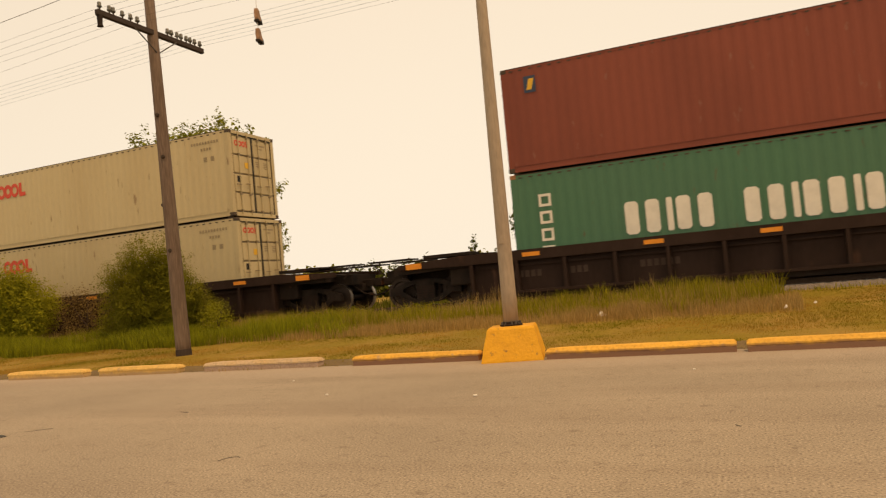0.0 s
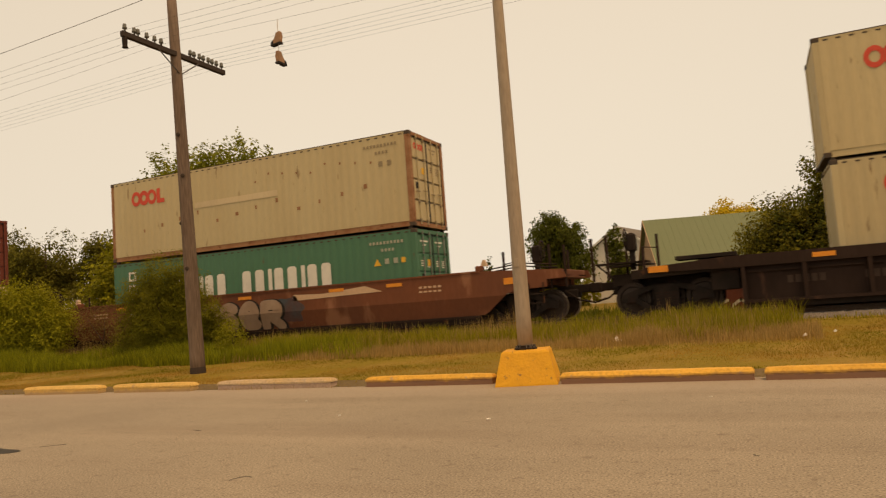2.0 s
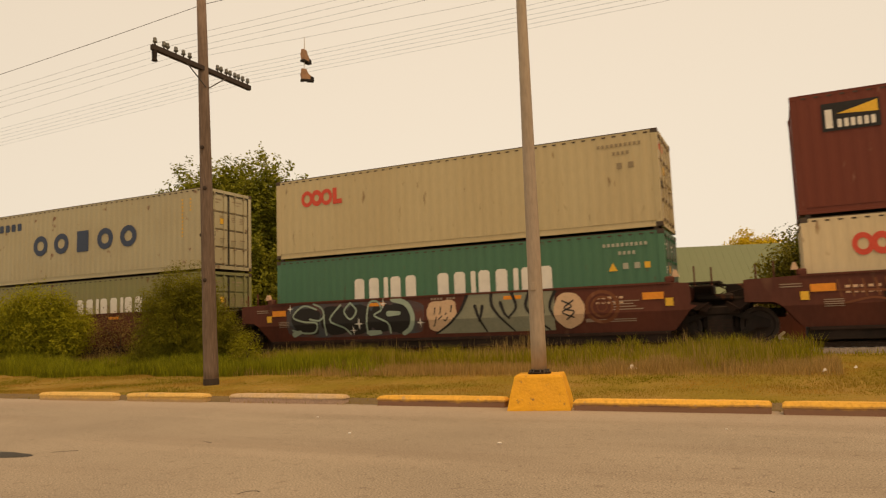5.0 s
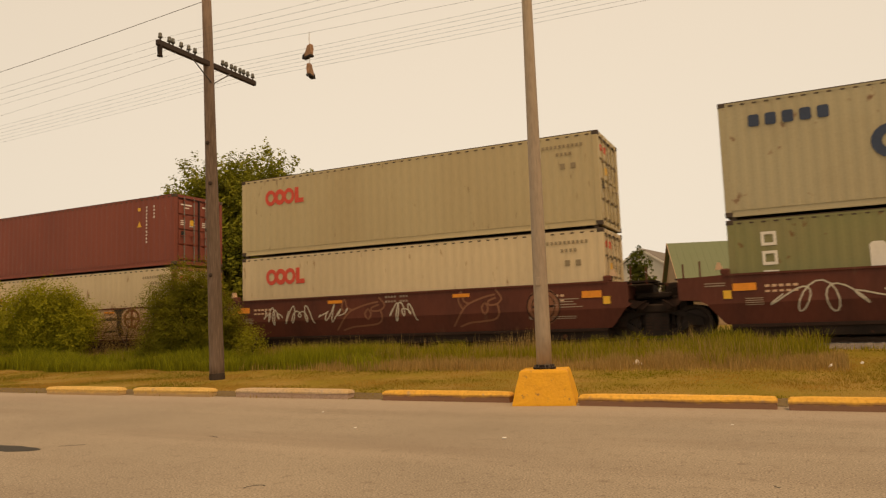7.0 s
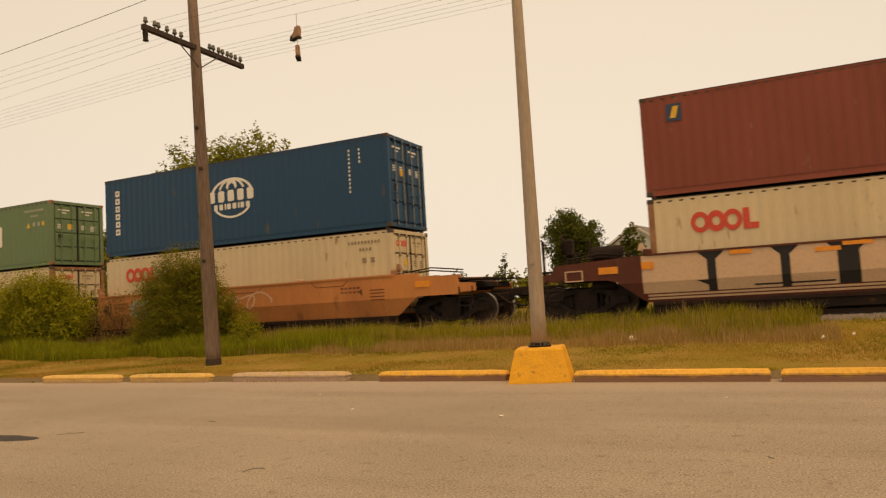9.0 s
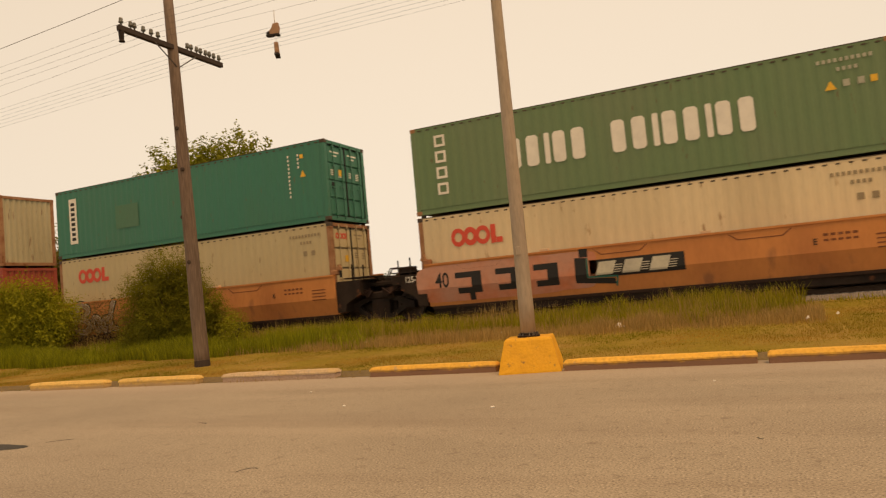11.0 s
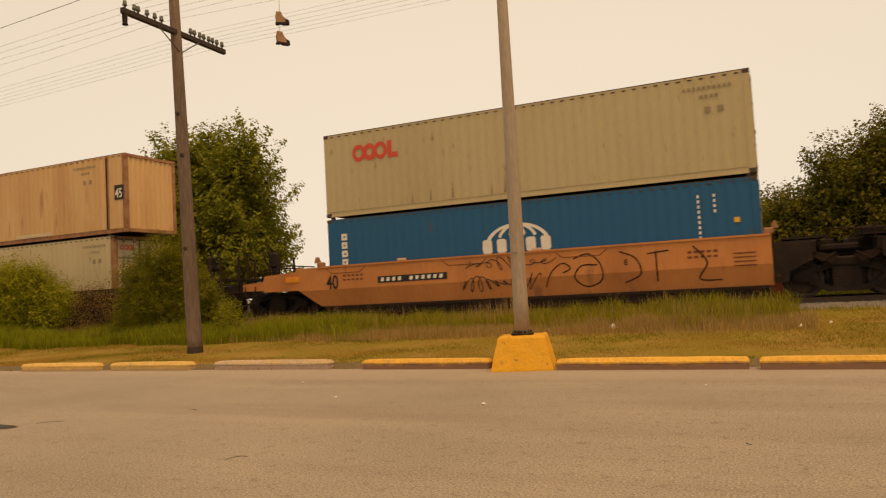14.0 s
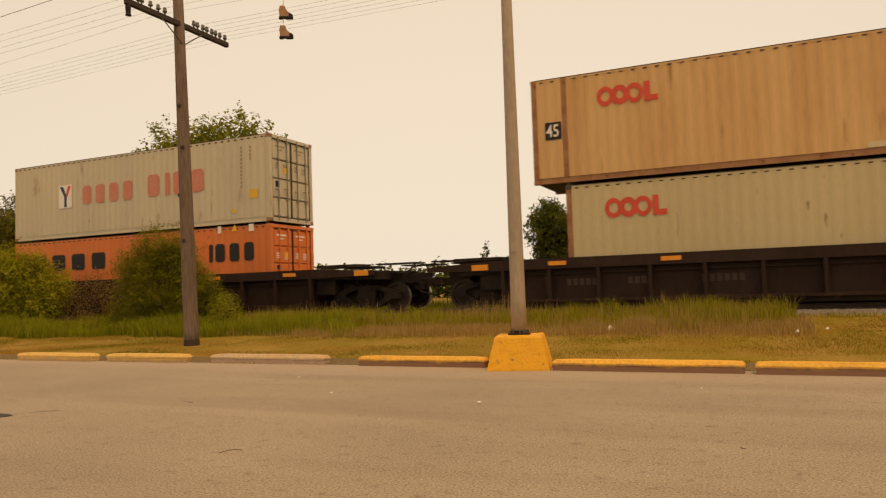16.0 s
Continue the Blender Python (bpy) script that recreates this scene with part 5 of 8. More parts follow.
def cut_at(pts, z, below):
    """The part of an outline below or above a level."""
    out = []
    for p, q in zip(pts, pts[1:] + pts[:1]):
        if (p[1] <= z) == below:
            out.append(p)
        if (p[1] <= z) != (q[1] <= z):
            u = (z - p[1]) / (q[1] - p[1])
            out.append((p[0] + u * (q[0] - p[0]), z))
    return out


def smooth_unit(x_lead, x_trail, well_lead, well_trail, paint, label, lead_kind, trail_kind, square=False, top=1.58, low=0.38, ambers=(), gear=()):
    """One unit of an articulated or single smooth-sided well wagon. kinds: 'coupler' or 'joint'."""
    mid = (x_lead + x_trail) / 2
    ob = thing("well_wagon", label, "rail wagon", "wagons of the train")
    a, b, half = well_trail - mid, well_lead - mid, (x_lead - x_trail) / 2
    reach = {"coupler": 1.0, "joint": 0.62}
    lt, tt = half - reach[lead_kind], -half + reach[trail_kind]
    style = {"coupler": "block" if square else "step", "joint": "square" if square else "joint"}
    for s in (-1, 1):
        outer, inner = 1.55 * s, 1.30 * s
        crease = low + (top - low) * 0.42
        bm = bmesh.new()
        outline = side_profile(a, b, style[lead_kind], style[trail_kind], top, low, lt, tt, 1.45 if square else 2.35)
        y0, y1 = sorted((outer, outer - 0.05 * s))
        prism(bm, cut_at(outline, crease, False), "y", y0, y1)
        upper = len(bm.verts)
        prism(bm, cut_at(outline, crease, True), "y", y0, y1)
        for v in bm.verts[upper:]:                     # the lower half leans inwards
            v.co.y -= s * 0.16 * (crease - v.co.z) / (crease - low)
        part("side_sill", bm, paint, ob)
        bm = bmesh.new()
        box(bm, a, b, min(outer + 0.03 * s, outer - 0.14 * s), max(outer + 0.03 * s, outer - 0.14 * s), top - 0.03, top + 0.02)
        part("top_flange", bm, paint, ob)
        bm = bmesh.new()
        box(bm, a + 0.1, b - 0.1, min(outer - 0.22 * s, outer - 0.12 * s), max(outer - 0.22 * s, outer - 0.12 * s), low - 0.08, low + 0.0)
        part("bottom_flange", bm, CAR_BROWN, ob)
    # well floor drawn low and wide; its black stands in for shade underneath
    bm = bmesh.new()
    box(bm, a + 0.1, b - 0.1, -1.36, 1.36, 0.07, low - 0.02, 0.02)
    part("well_floor", bm, CAR_BLACK, ob)
    frame_paint = CAR_BLACK if square else paint
    for e, s, kind, tip in ((b, 1, lead_kind, lt), (a, -1, trail_kind, tt)):
        end = half * s
        bm = bmesh.new()                               # end bulkhead and deck
        z_top = top - (0.22 if square else 0.12) if kind == "joint" else low + 0.86
        x0, x1 = sorted((e + s * 0.02, end - s * (0.62 if kind == "joint" else 1.05)))
        box(bm, x0, x1, -1.44, 1.44, low + 0.70, z_top, 0.02)
        if kind == "coupler":
            x0, x1 = sorted((e + s * 0.02, e + s * (1.98 if square else 2.3)))
            box(bm, x0, x1, -1.40, 1.40, z_top, top - (0.20 if square else 0.12), 0.02)
        if square and kind == "joint":                 # deep black end with a stepped foot
            prism(bm, [(e + s * 0.02, low + 0.05), (e + s * 0.02, z_top), (e + s * 0.85, z_top), (e + s * 0.85, low + 0.55), (e + s * 0.35, low + 0.3), (e + s * 0.3, low + 0.05)], "y", -1.52, 1.52)
        part("end_frame", bm, frame_paint, ob, "black end frame" if square else "")
        bm = bmesh.new()
        x0, x1 = sorted((e + s * 0.1, end - s * (0.15 if kind == "joint" else 1.2)))
        box(bm, x0, x1, -0.45, 0.45, low + 0.62, z_top + 0.05, 0.03)
        part("centre_sill", bm, CAR_BLACK, ob)
        bm = bmesh.new()                               # walkway grating on brackets, corner castings
        x0, x1 = sorted((e + s * 0.25, e + s * 1.15)) if kind == "joint" else sorted((e + s * 1.7, end - s * 0.6))
        box(bm, x0, x1, -1.4, -0.5, z_top + 0.06, z_top + 0.10)
        part("end_walkway", bm, CAR_BLACK, ob)
        bm = bmesh.new()
        box(bm, x0, x1, 0.5, 1.4, z_top + 0.06, z_top + 0.10)
        part("end_walkway", bm, CAR_BLACK, ob)
        bm = bmesh.new()
        box(bm, e - s * 0.04 - 0.11, e - s * 0.04 + 0.11, -1.5, -1.3, top, top + 0.16, 0.03)
        part("container_guide", bm, paint if not square else RUST_EDGE, ob)
        bm = bmesh.new()
        prism(bm, [(e + s * 0.1 - 0.09, top + 0.14), (e + s * 0.1 + 0.09, top + 0.14), (e + s * 0.1 + 0.03, top + 0.32), (e + s * 0.1 - 0.03, top + 0.32)], "y", -1.44, -1.32)
        part("guide_post", bm, SPRAY_SAND if not square else RUST_EDGE, ob)
        if kind == "coupler":
            truck(ob, end - s * 2.0)
            coupler(ob, end, s)
            plate(ob, "amber_plate", AMBER, e + s * 0.95 - 0.25, e + s * 0.95 + 0.25, top - 0.42, top - 0.24, -1.562, "orange reflective plate")
            bm = bmesh.new()
            for z in (0.55, 0.8):
                tube(bm, [(tip - s * 0.1, -1.57, z), (tip - s * 0.5, -1.57, z)], 0.018, 5)
            tube(bm, [(tip - s * 0.1, -1.57, 0.55), (tip - s * 0.1, -1.57, 1.1)], 0.018, 5)
            tube(bm, [(tip - s * 0.5, -1.57, 0.55), (tip - s * 0.5, -1.57, 1.1)], 0.018, 5)
            part("side_ladder", bm, CAR_BLACK, ob)
            bm = bmesh.new()                           # brake cylinder and piping under the end deck
            tube(bm, [(e + s * 0.9, -1.0, low + 0.52), (e + s * 1.5, -1.0, low + 0.52)], 0.13, 10)
            part("brake_cylinder", bm, CAR_BLACK, ob)
            for z in (0.05, 0.13):
                bm = bmesh.new()
                tube(bm, [(e + s * 0.2, -1.42, top + z - 0.1), (e + s * 1.2, -1.45, top + z), (e + s * 2.2, -1.42, top + z - 0.12)], 0.02, 5)
                part("air_pipe", bm, CAR_BLACK, ob)
            if not square and paint is CAR_MAROON:
                for x0, x1, z0, z1 in ((1.62, 2.10, 0.40, 0.43), (1.62, 2.10, 0.14, 0.17), (1.62, 1.65, 0.17, 0.40), (2.07, 2.10, 0.17, 0.40)):
                    plate(ob, "sign_frame", SPRAY_SAND, *sorted((e + s * x0, e + s * x1)), top - 0.14 - z1, top - 0.14 - z0, -1.562, "thin yellow sign frame")
                bm = bmesh.new()
                tube(bm, [(e + s * 0.7, -0.75, top + 0.16), (e + s * 1.5, -0.75, top + 0.16)], 0.21, 14)
                part("air_reservoir", bm, CAR_BLACK, ob, "dark air tank")
        else:
            if s < 0:
                truck(ob, end)
                bm = bmesh.new()                       # joint casting and gear over the shared bogie
                box(bm, end - 0.75, end + 0.75, -0.55, 0.55, 0.70, 1.18, 0.05)
                box(bm, end - 0.5, end + 0.5, -1.15, 1.15, 0.72, 0.95, 0.04)
                box(bm, end - 0.55, end + 0.35, -0.9, 0.9, 1.1, 1.26, 0.04)
                part("joint_casting", bm, CAR_BLACK, ob, "black joint casting")
                for q in (-1, 1):
                    bm = bmesh.new()
                    prism(bm, [(end + q * 0.15, 0.98), (end + q * 0.75, 1.12), (end + q * 0.8, 1.02), (end + q * 0.3, 0.80)], "y", -1.30, -1.18)
                    part("joint_arm", bm, CAR_BROWN, ob)
                    bm = bmesh.new()
                    tube(bm, [(end + q * 0.2, -1.32, 1.05), (end + q * 0.5, -1.36, 0.86), (end + q * 0.85, -1.34, 1.12)], 0.022, 6)
                    part("brake_hose", bm, CAR_BROWN, ob)
            for dx, h in ((0.55, 0.5), (0.95, 0.45)):
                bm = bmesh.new()
                tube(bm, [(e + s * dx, -1.38, z_top), (e + s * dx, -1.38, z_top + h)], 0.022, 6)
                part("grab_post", bm, CAR_BLACK if square else paint, ob)
            bm = bmesh.new()
            tube(bm, [(e + s * 0.9, -0.7, z_top + 0.1), (e + s * 1.25, -0.75, z_top - 0.1), (end, -0.8, z_top - 0.25)], 0.022, 6)
            part("air_hose", bm, CAR_BLACK, ob)
            if not square:
                plate(ob, "amber_plate", AMBER, e - s * 0.45 - 0.26, e - s * 0.45 + 0.26, top - 0.40, top - 0.22, -1.562, "orange reflective plate")
                plate(ob, "yellow_plate", YELLOW_MARK, e - s * 0.06 - 0.09, e - s * 0.06 + 0.09, top - 0.58, top - 0.38, -1.562, "small yellow plate")
    for x in ambers:
        plate(ob, "amber_plate", AMBER, x - mid - 0.26, x - mid + 0.26, top - 0.22, top - 0.12, -1.562, "orange reflective strip")
    for s in gear:
        brake_gear(ob, s * (half - 1.5), s, low + 0.86)
    bm = bmesh.new()                                   # rows of small unreadable stencils
    for x0, n in ((b - 1.9, 5), (a + 0.9, 5)):
        for k in range(n):
            rect(bm, x0 + 0.15 * k, x0 + 0.15 * k + 0.1, top - 0.34, top - 0.28, -1.552)
            rect(bm, x0 + 0.15 * k, x0 + 0.15 * k + 0.1, top - 0.46, top - 0.41, -1.552)
    part("stencil_bar", bm, SPRAY_SAND if paint is not CAR_ORANGE else CAR_RUST, ob, "small unreadable stencil", kind="stuff")
    on_train(ob, mid, RAIL_Z)
    return ob


DARK = "sooty dark brown ribbed well wagon carrying two stacked containers"
ribbed_car(12.2, -10.6, 8.9, -7.0, DARK, ambers=(-2.0, 0.7, 3.4, -5.2))
ribbed_car(-10.6, -33.4, -13.6, -29.6, "sooty ribbed well wagon with a brake wheel, carrying two containers", gear=(-1,), ambers=(-27.8, -24.0, -21.45, -18.6, -14.9))
car_c = smooth_unit(-33.4, -56.0, -36.3, -52.3, CAR_RUST, "rusty brown well wagon with sprayed pale shapes, carrying two containers", "coupler", "coupler", top=1.54, low=0.32, ambers=(-39.0, -41.0, -44.5, -47.3, -50.0), gear=(1, -1))
MAR = "dull maroon articulated well wagon covered in graffiti, carrying two containers"
joints_m = (-56.0, -74.35, -89.7, -105.2, -120.35, -138.1)
wells_m = ((-59.9, -72.5), (-75.4, -88.0), (-90.9, -103.5), (-106.3, -118.9), (-121.8, -134.4))
units_m = []
for k in range(5):
    units_m.append(smooth_unit(joints_m[k], joints_m[k + 1], wells_m[k][0], wells_m[k][1], CAR_MAROON, MAR, "coupler" if k == 0 else "joint", "coupler" if k == 4 else "joint",
                               ambers=(wells_m[k][0] - 4.2, wells_m[k][0] - 8.5), gear=(1,) if k == 0 else ((-1,) if k == 4 else ())))
ORA = "weathered orange articulated well wagon with black joints, carrying two containers"
joints_o = (-138.1, -155.9, -171.25, -186.75, -202.5, -220.7)
wells_o = ((-141.7, -154.35), (-157.35, -169.45), (-172.55, -185.2), (-188.3, -200.95), (-204.05, -216.8))
units_o = []
for k in range(5):
    units_o.append(smooth_unit(joints_o[k], joints_o[k + 1], wells_o[k][0], wells_o[k][1], CAR_ORANGE, ORA, "coupler" if k == 0 else "joint", "coupler" if k == 4 else "joint", square=True, top=1.57, low=0.36,
                               gear=(-1,) if k == 4 else ()))
ribbed_car(-220.7, -242.5, -224.2, -240.0, DARK, gear=(1,), ambers=(-229.5, -235.5, -238.4))
ribbed_car(-242.5, -265.3, -246.2, -262.2, DARK, ambers=(-247.0, -250.0, -253.0))


# ---- graffiti and plates on the wagons ----
def on_side(ob, name, material, build, low, top, out=0.004, label=""):
    """A thin layer that follows the folded wagon side; build(bm) draws it in train coordinates shifted to the wagon's."""
    bm = bmesh.new()
    build(bm)
    crease = low + (top - low) * 0.42
    bmesh.ops.bisect_plane(bm, geom=bm.verts[:] + bm.edges[:] + bm.faces[:], plane_co=(0, 0, crease), plane_no=(0, 0, 1))
    for v in bm.verts:
        v.co.y -= out
        if v.co.z < crease:
            v.co.y += 0.16 * (crease - v.co.z) / (crease - low)
    return part(name, bm, material, ob, label, kind="stuff")


SY = -1.552


def wobble(cx, cz, rx, rz, seed, n=22, rough=0.25, power=0.6):
    out = []
    for k in range(n):
        a = 2 * math.pi * k / n
        c, s = math.cos(a), math.sin(a)
        r = 1 + rough * noise.noise((c * 1.7 + seed * 3.1, s * 1.7, seed * 5.7))
        out.append((cx + rx * r * math.copysign(abs(c) ** power, c), cz + rz * r * math.copysign(abs(s) ** power, s)))
    return out


def bubble_tag(ob, x0, x1, z0, z1, n, fill, line, seed, label, low=0.38, top=1.58):
    """A row of fat sprayed bubbles with dark outlines and slits, no letters."""
    w, zc, h = (x1 - x0) / n, (z0 + z1) / 2, (z1 - z0) / 2
    shapes = [(x0 + w * (k + 0.5), zc + 0.04 * math.sin(seed + 2 * k), w * 0.56, h * (0.85 + 0.15 * math.sin(seed * 2 + k * 3))) for k in range(n)]
    on_side(ob, "graffiti_outline", line, lambda bm: [flat_mark(bm, wobble(x, z, rx * 1.14, rz * 1.12, seed + k), SY - 0.0015 * k, 0.002) for k, (x, z, rx, rz) in enumerate(shapes)], low, top, 0.002, "dark sprayed outline")
    on_side(ob, "graffiti_fill", fill, lambda bm: [flat_mark(bm, wobble(x, z, rx * 0.94, rz * 0.92, seed + k), SY - 0.010 - 0.0015 * k, 0.002) for k, (x, z, rx, rz) in enumerate(shapes)], low, top, 0.004, label)

    def slits(bm):
        for k, (x, z, rx, rz) in enumerate(shapes):
            for j in range(2):
                a = 0.6 * math.sin(seed + 5 * k + 3 * j)
                px, pz = x + rx * (0.35 * (2 * j - 1)), z + rz * 0.25 * math.cos(k + seed + j)
                flat_mark(bm, wobble(px, pz, rx * 0.10, rz * 0.42, seed + k + j, 10, 0.3, 0.9), SY - 0.026 - 0.001 * k, 0.002)
            flat_mark(bm, wobble(x + rx * 0.1, z - rz * 0.2, rx * 0.3, rz * 0.09, seed + k + 9, 10, 0.3, 0.9), SY - 0.030 - 0.001 * k, 0.002)
    on_side(ob, "graffiti_detail", line, slits, low, top, 0.004, "dark sprayed lines")


def scribble(ob, x0, x1, z0, z1, loops, material, seed, width=0.035, low=0.38, top=1.58, label="thin sprayed scribble"):
    """A looping sprayed line."""
    def draw(bm):
        n = loops * 14
        pts = []
        for k in range(n + 1):
            u = k / n
            a = u * loops * 2 * math.pi
            pts.append(Vector((x0 + (x1 - x0) * (u + 0.45 / loops * math.sin(a + seed)), (z0 + z1) / 2 + (z1 - z0) / 2 * math.sin(a * (1 + 0.13 * math.sin(seed)) + seed) * (0.6 + 0.4 * math.sin(seed * 3 + u * 9)), 0)))
        for k in range(n):
            d = (pts[k + 1] - pts[k])
            if d.length < 1e-5:
                continue
            s = Vector((-d.y, d.x, 0)).normalized() * width / 2
            e = d.normalized() * width * 0.3
            flat_mark(bm, [(p.x, p.y) for p in (pts[k] - s - e, pts[k + 1] - s + e, pts[k + 1] + s + e, pts[k] + s - e)], SY - 0.0004 * (k % 7), 0.002)
    on_side(ob, "graffiti_line", material, draw, low, top, 0.004, label)


GLYPHS = {
    "M": [[(0, 0), (0.1, 1)], [(0.1, 1), (0.5, 0.3)], [(0.5, 0.3), (0.9, 1)], [(0.9, 1), (1, 0)]],
    "X": [[(0, 1), (1, 0)], [(1, 1), (0, 0)]],
    "C": [[(0.92, 0.82), (0.6, 1), (0.2, 0.9), (0, 0.5), (0.18, 0.1), (0.6, 0), (1.05, 0.12), (1.22, 0.42)]],
    "U": [[(0, 1), (0, 0.35), (0.3, 0), (0.7, 0.05), (0.95, 0.4), (1, 1)]],
    "S": [[(1, 0.9), (0.6, 1), (0.15, 0.9), (0.1, 0.68), (0.5, 0.52), (0.9, 0.35), (0.8, 0.08), (0.4, 0), (0, 0.08)]],
    "E": [[(0.1, 0.45), (0.95, 0.55), (0.85, 0.92), (0.45, 1), (0.05, 0.65), (0.15, 0.15), (0.55, 0), (1, 0.1)]],
    "R": [[(0, 0), (0.05, 1)], [(0.05, 1), (0.7, 1), (0.95, 0.75), (0.7, 0.5), (0.1, 0.48)], [(0.4, 0.48), (1, 0)]],
    "F": [[(0, 0), (0.05, 1)], [(0.05, 1), (1, 0.95)], [(0.03, 0.5), (0.75, 0.5)]],
    "G": [[(1, 0.85), (0.7, 1), (0.3, 1), (0, 0.6), (0.05, 0.2), (0.4, 0), (0.95, 0.05), (1, 0.45), (0.6, 0.45)]],
}


def eased(pts, n=5):
    """A smooth line through points."""
    if len(pts) < 3:
        return [Vector(p) for p in pts]
    P = [Vector(p) for p in (pts[0], *pts, pts[-1])]
    out = []
    for a, b, c, d in zip(P, P[1:], P[2:], P[3:]):
        for k in range(n):
            u = k / n
            out.append(0.5 * (2 * b + (c - a) * u + (2 * a - 5 * b + 4 * c - d) * u * u + (3 * b - a - 3 * c + d) * u ** 3))
    return out + [P[-1]]


def brushed(bm, pts, width, y, thin=1.0):
    """One sprayed stroke with round ends; thin narrows its far end."""
    line = eased(pts)
    n = len(line)
    left, right = [], []
    for i, p in enumerate(line):
        d = (line[min(i + 1, n - 1)] - line[max(i - 1, 0)]).normalized()
        r = width / 2 * (1 + (thin - 1) * i / max(1, n - 1))
        side = Vector((-d.y, d.x)) * r
        left.append(bm.verts.new((p.x + side.x, y, p.y + side.y)))
        right.append(bm.verts.new((p.x - side.x, y, p.y - side.y)))
    for i in range(n - 1):
        bm.faces.new((left[i], left[i + 1], right[i + 1], right[i]))
    for p, r in ((line[0], width / 2), (line[-1], width / 2 * thin)):
        bm.faces.new([bm.verts.new((p.x + r * math.cos(a), y - 0.0006, p.y + r * math.sin(a))) for a in (k * math.pi / 6 for k in range(12))])


def strokes_on(ob, name, material, lines, width, out, low, top, label, thin=1.0):
    on_side(ob, name, material, lambda bm: [brushed(bm, p, width, SY - 0.0013 * k, thin) for k, p in enumerate(lines)], low, top, out, label)


def spelled(text, boxes_):
    """Strokes of letters, each in its box (x0, x1, z0, z1)."""
    return [[(x0 + (x1 - x0) * u, z0 + (z1 - z0) * w) for u, w in line] for c, (x0, x1, z0, z1) in zip(text, boxes_) for line in GLYPHS[c]]


HORNED = ([(0.02, 0.05), (0.2, 0.42), (0.33, 0.62), (0.62, 0.78), (0.85, 0.85)], [(0.22, 0.5), (0.14, 0.75), (0.2, 0.97), (0.25, 0.72), (0.35, 0.64)],
          [(0.88, 0.97), (0.98, 0.75), (0.9, 0.6), (0.75, 0.58), (0.73, 0.68), (0.86, 0.76)], [(0.9, 0.6), (0.93, 0.36), (0.84, 0.2), (0.6, 0.15), (0.35, 0.12), (0.15, 0.03)], [(0.66, 0.66), (0.60, 0.5), (0.66, 0.34), (0.72, 0.5), (0.66, 0.66)])


def horned_head(ob, x0, z0, w, h):
    """A sprayed outline of an animal's head with two horns."""
    strokes_on(ob, "graffiti_line", SPRAY_OCHRE, [[(x0 + w * p, z0 + h * q) for p, q in line] for line in HORNED], 0.055, 0.004, 0.38, 1.58, "ochre sprayed outline of a horned head")


def star(bm, x, z, r, y):
    flat_mark(bm, [(x + r * (1.0 if k % 2 == 0 else 0.22) * math.cos(k * math.pi / 4), z + r * (1.2 if k % 2 == 0 else 0.22) * math.sin(k * math.pi / 4)) for k in range(8)], y, 0.002)


def brand_plate(ob, x0, x1, z0, z1, low, top):
    on_side(ob, "logo_plate", BLACK_MARK, lambda bm: rect(bm, x0, x1, z0, z1, SY), low, top, 0.003, "black logo plate")
    w = (x1 - x0) * 0.86
    a = x0 + (x1 - x0) * 0.05
    def bars(bm):
        for k in range(3):
            p = a + w * k / 3
            rect(bm, p + 0.02, p + w / 3 - 0.22, z0 + 0.06, z1 - 0.06, SY, 0.12)
            for j in range(4):                         # thin speed lines between the shapes
                z = z0 + 0.10 + 0.06 * j
                rect(bm, p + w / 3 - 0.19 + 0.02 * j, p + w / 3 + 0.0 + 0.02 * j, z, z + 0.02, SY)
    on_side(ob, "logo_shapes", SPRAY_PALE, bars, low, top, 0.008, "pale slanted logo shapes with thin lines")


M0, M1, M2, M3, M4 = [(joints_m[k] + joints_m[k + 1]) / 2 for k in range(5)]
O0, O1, O2, O3, O4 = [(joints_o[k] + joints_o[k + 1]) / 2 for k in range(5)]
C_MID = (-33.4 - 56.0) / 2
# rusty wagon
on_side(car_c, "sprayed_cloud", SPRAY_DUSK, lambda bm: [flat_mark(bm, wobble(x - C_MID, 0.90, 0.48, 0.42, x, 30, 0.5, 0.9), SY) for x in (-46.75, -42.75)], 0.32, 1.54, 0.003, "dull blue sprayed cloud")
USER_AT = [(-46.25 - C_MID, -45.75 - C_MID, 0.45, 1.12), (-45.42 - C_MID, -44.95 - C_MID, 0.45, 1.10), (-44.62 - C_MID, -44.1 - C_MID, 0.45, 1.10), (-43.75 - C_MID, -43.15 - C_MID, 0.42, 1.08)]
strokes_on(car_c, "graffiti_shadow", BLACK_MARK, spelled("USER", [(a + 0.04, b + 0.04, c - 0.03, d - 0.02) for a, b, c, d in USER_AT]), 0.42, 0.012, 0.32, 1.54, "dark sprayed edge")
strokes_on(car_c, "graffiti_word", SPRAY_BLUSH, spelled("USER", USER_AT), 0.33, 0.034, 0.32, 1.54, "greyish pink sprayed word")
on_side(car_c, "number_plate_field", BLACK_MARK, lambda bm: rect(bm, -49.7 - C_MID, -47.5 - C_MID, 1.02, 1.22, SY), 0.32, 1.54, 0.003, "dark field with unreadable bars")
on_side(car_c, "number_bars", SPRAY_PALE, lambda bm: [rect(bm, -49.6 - C_MID + 0.2 * k, -49.47 - C_MID + 0.2 * k, 1.06, 1.18, SY) for k in (0, 1, 2, 3, 5, 6, 7, 8, 9)], 0.32, 1.54, 0.008, "pale bars")
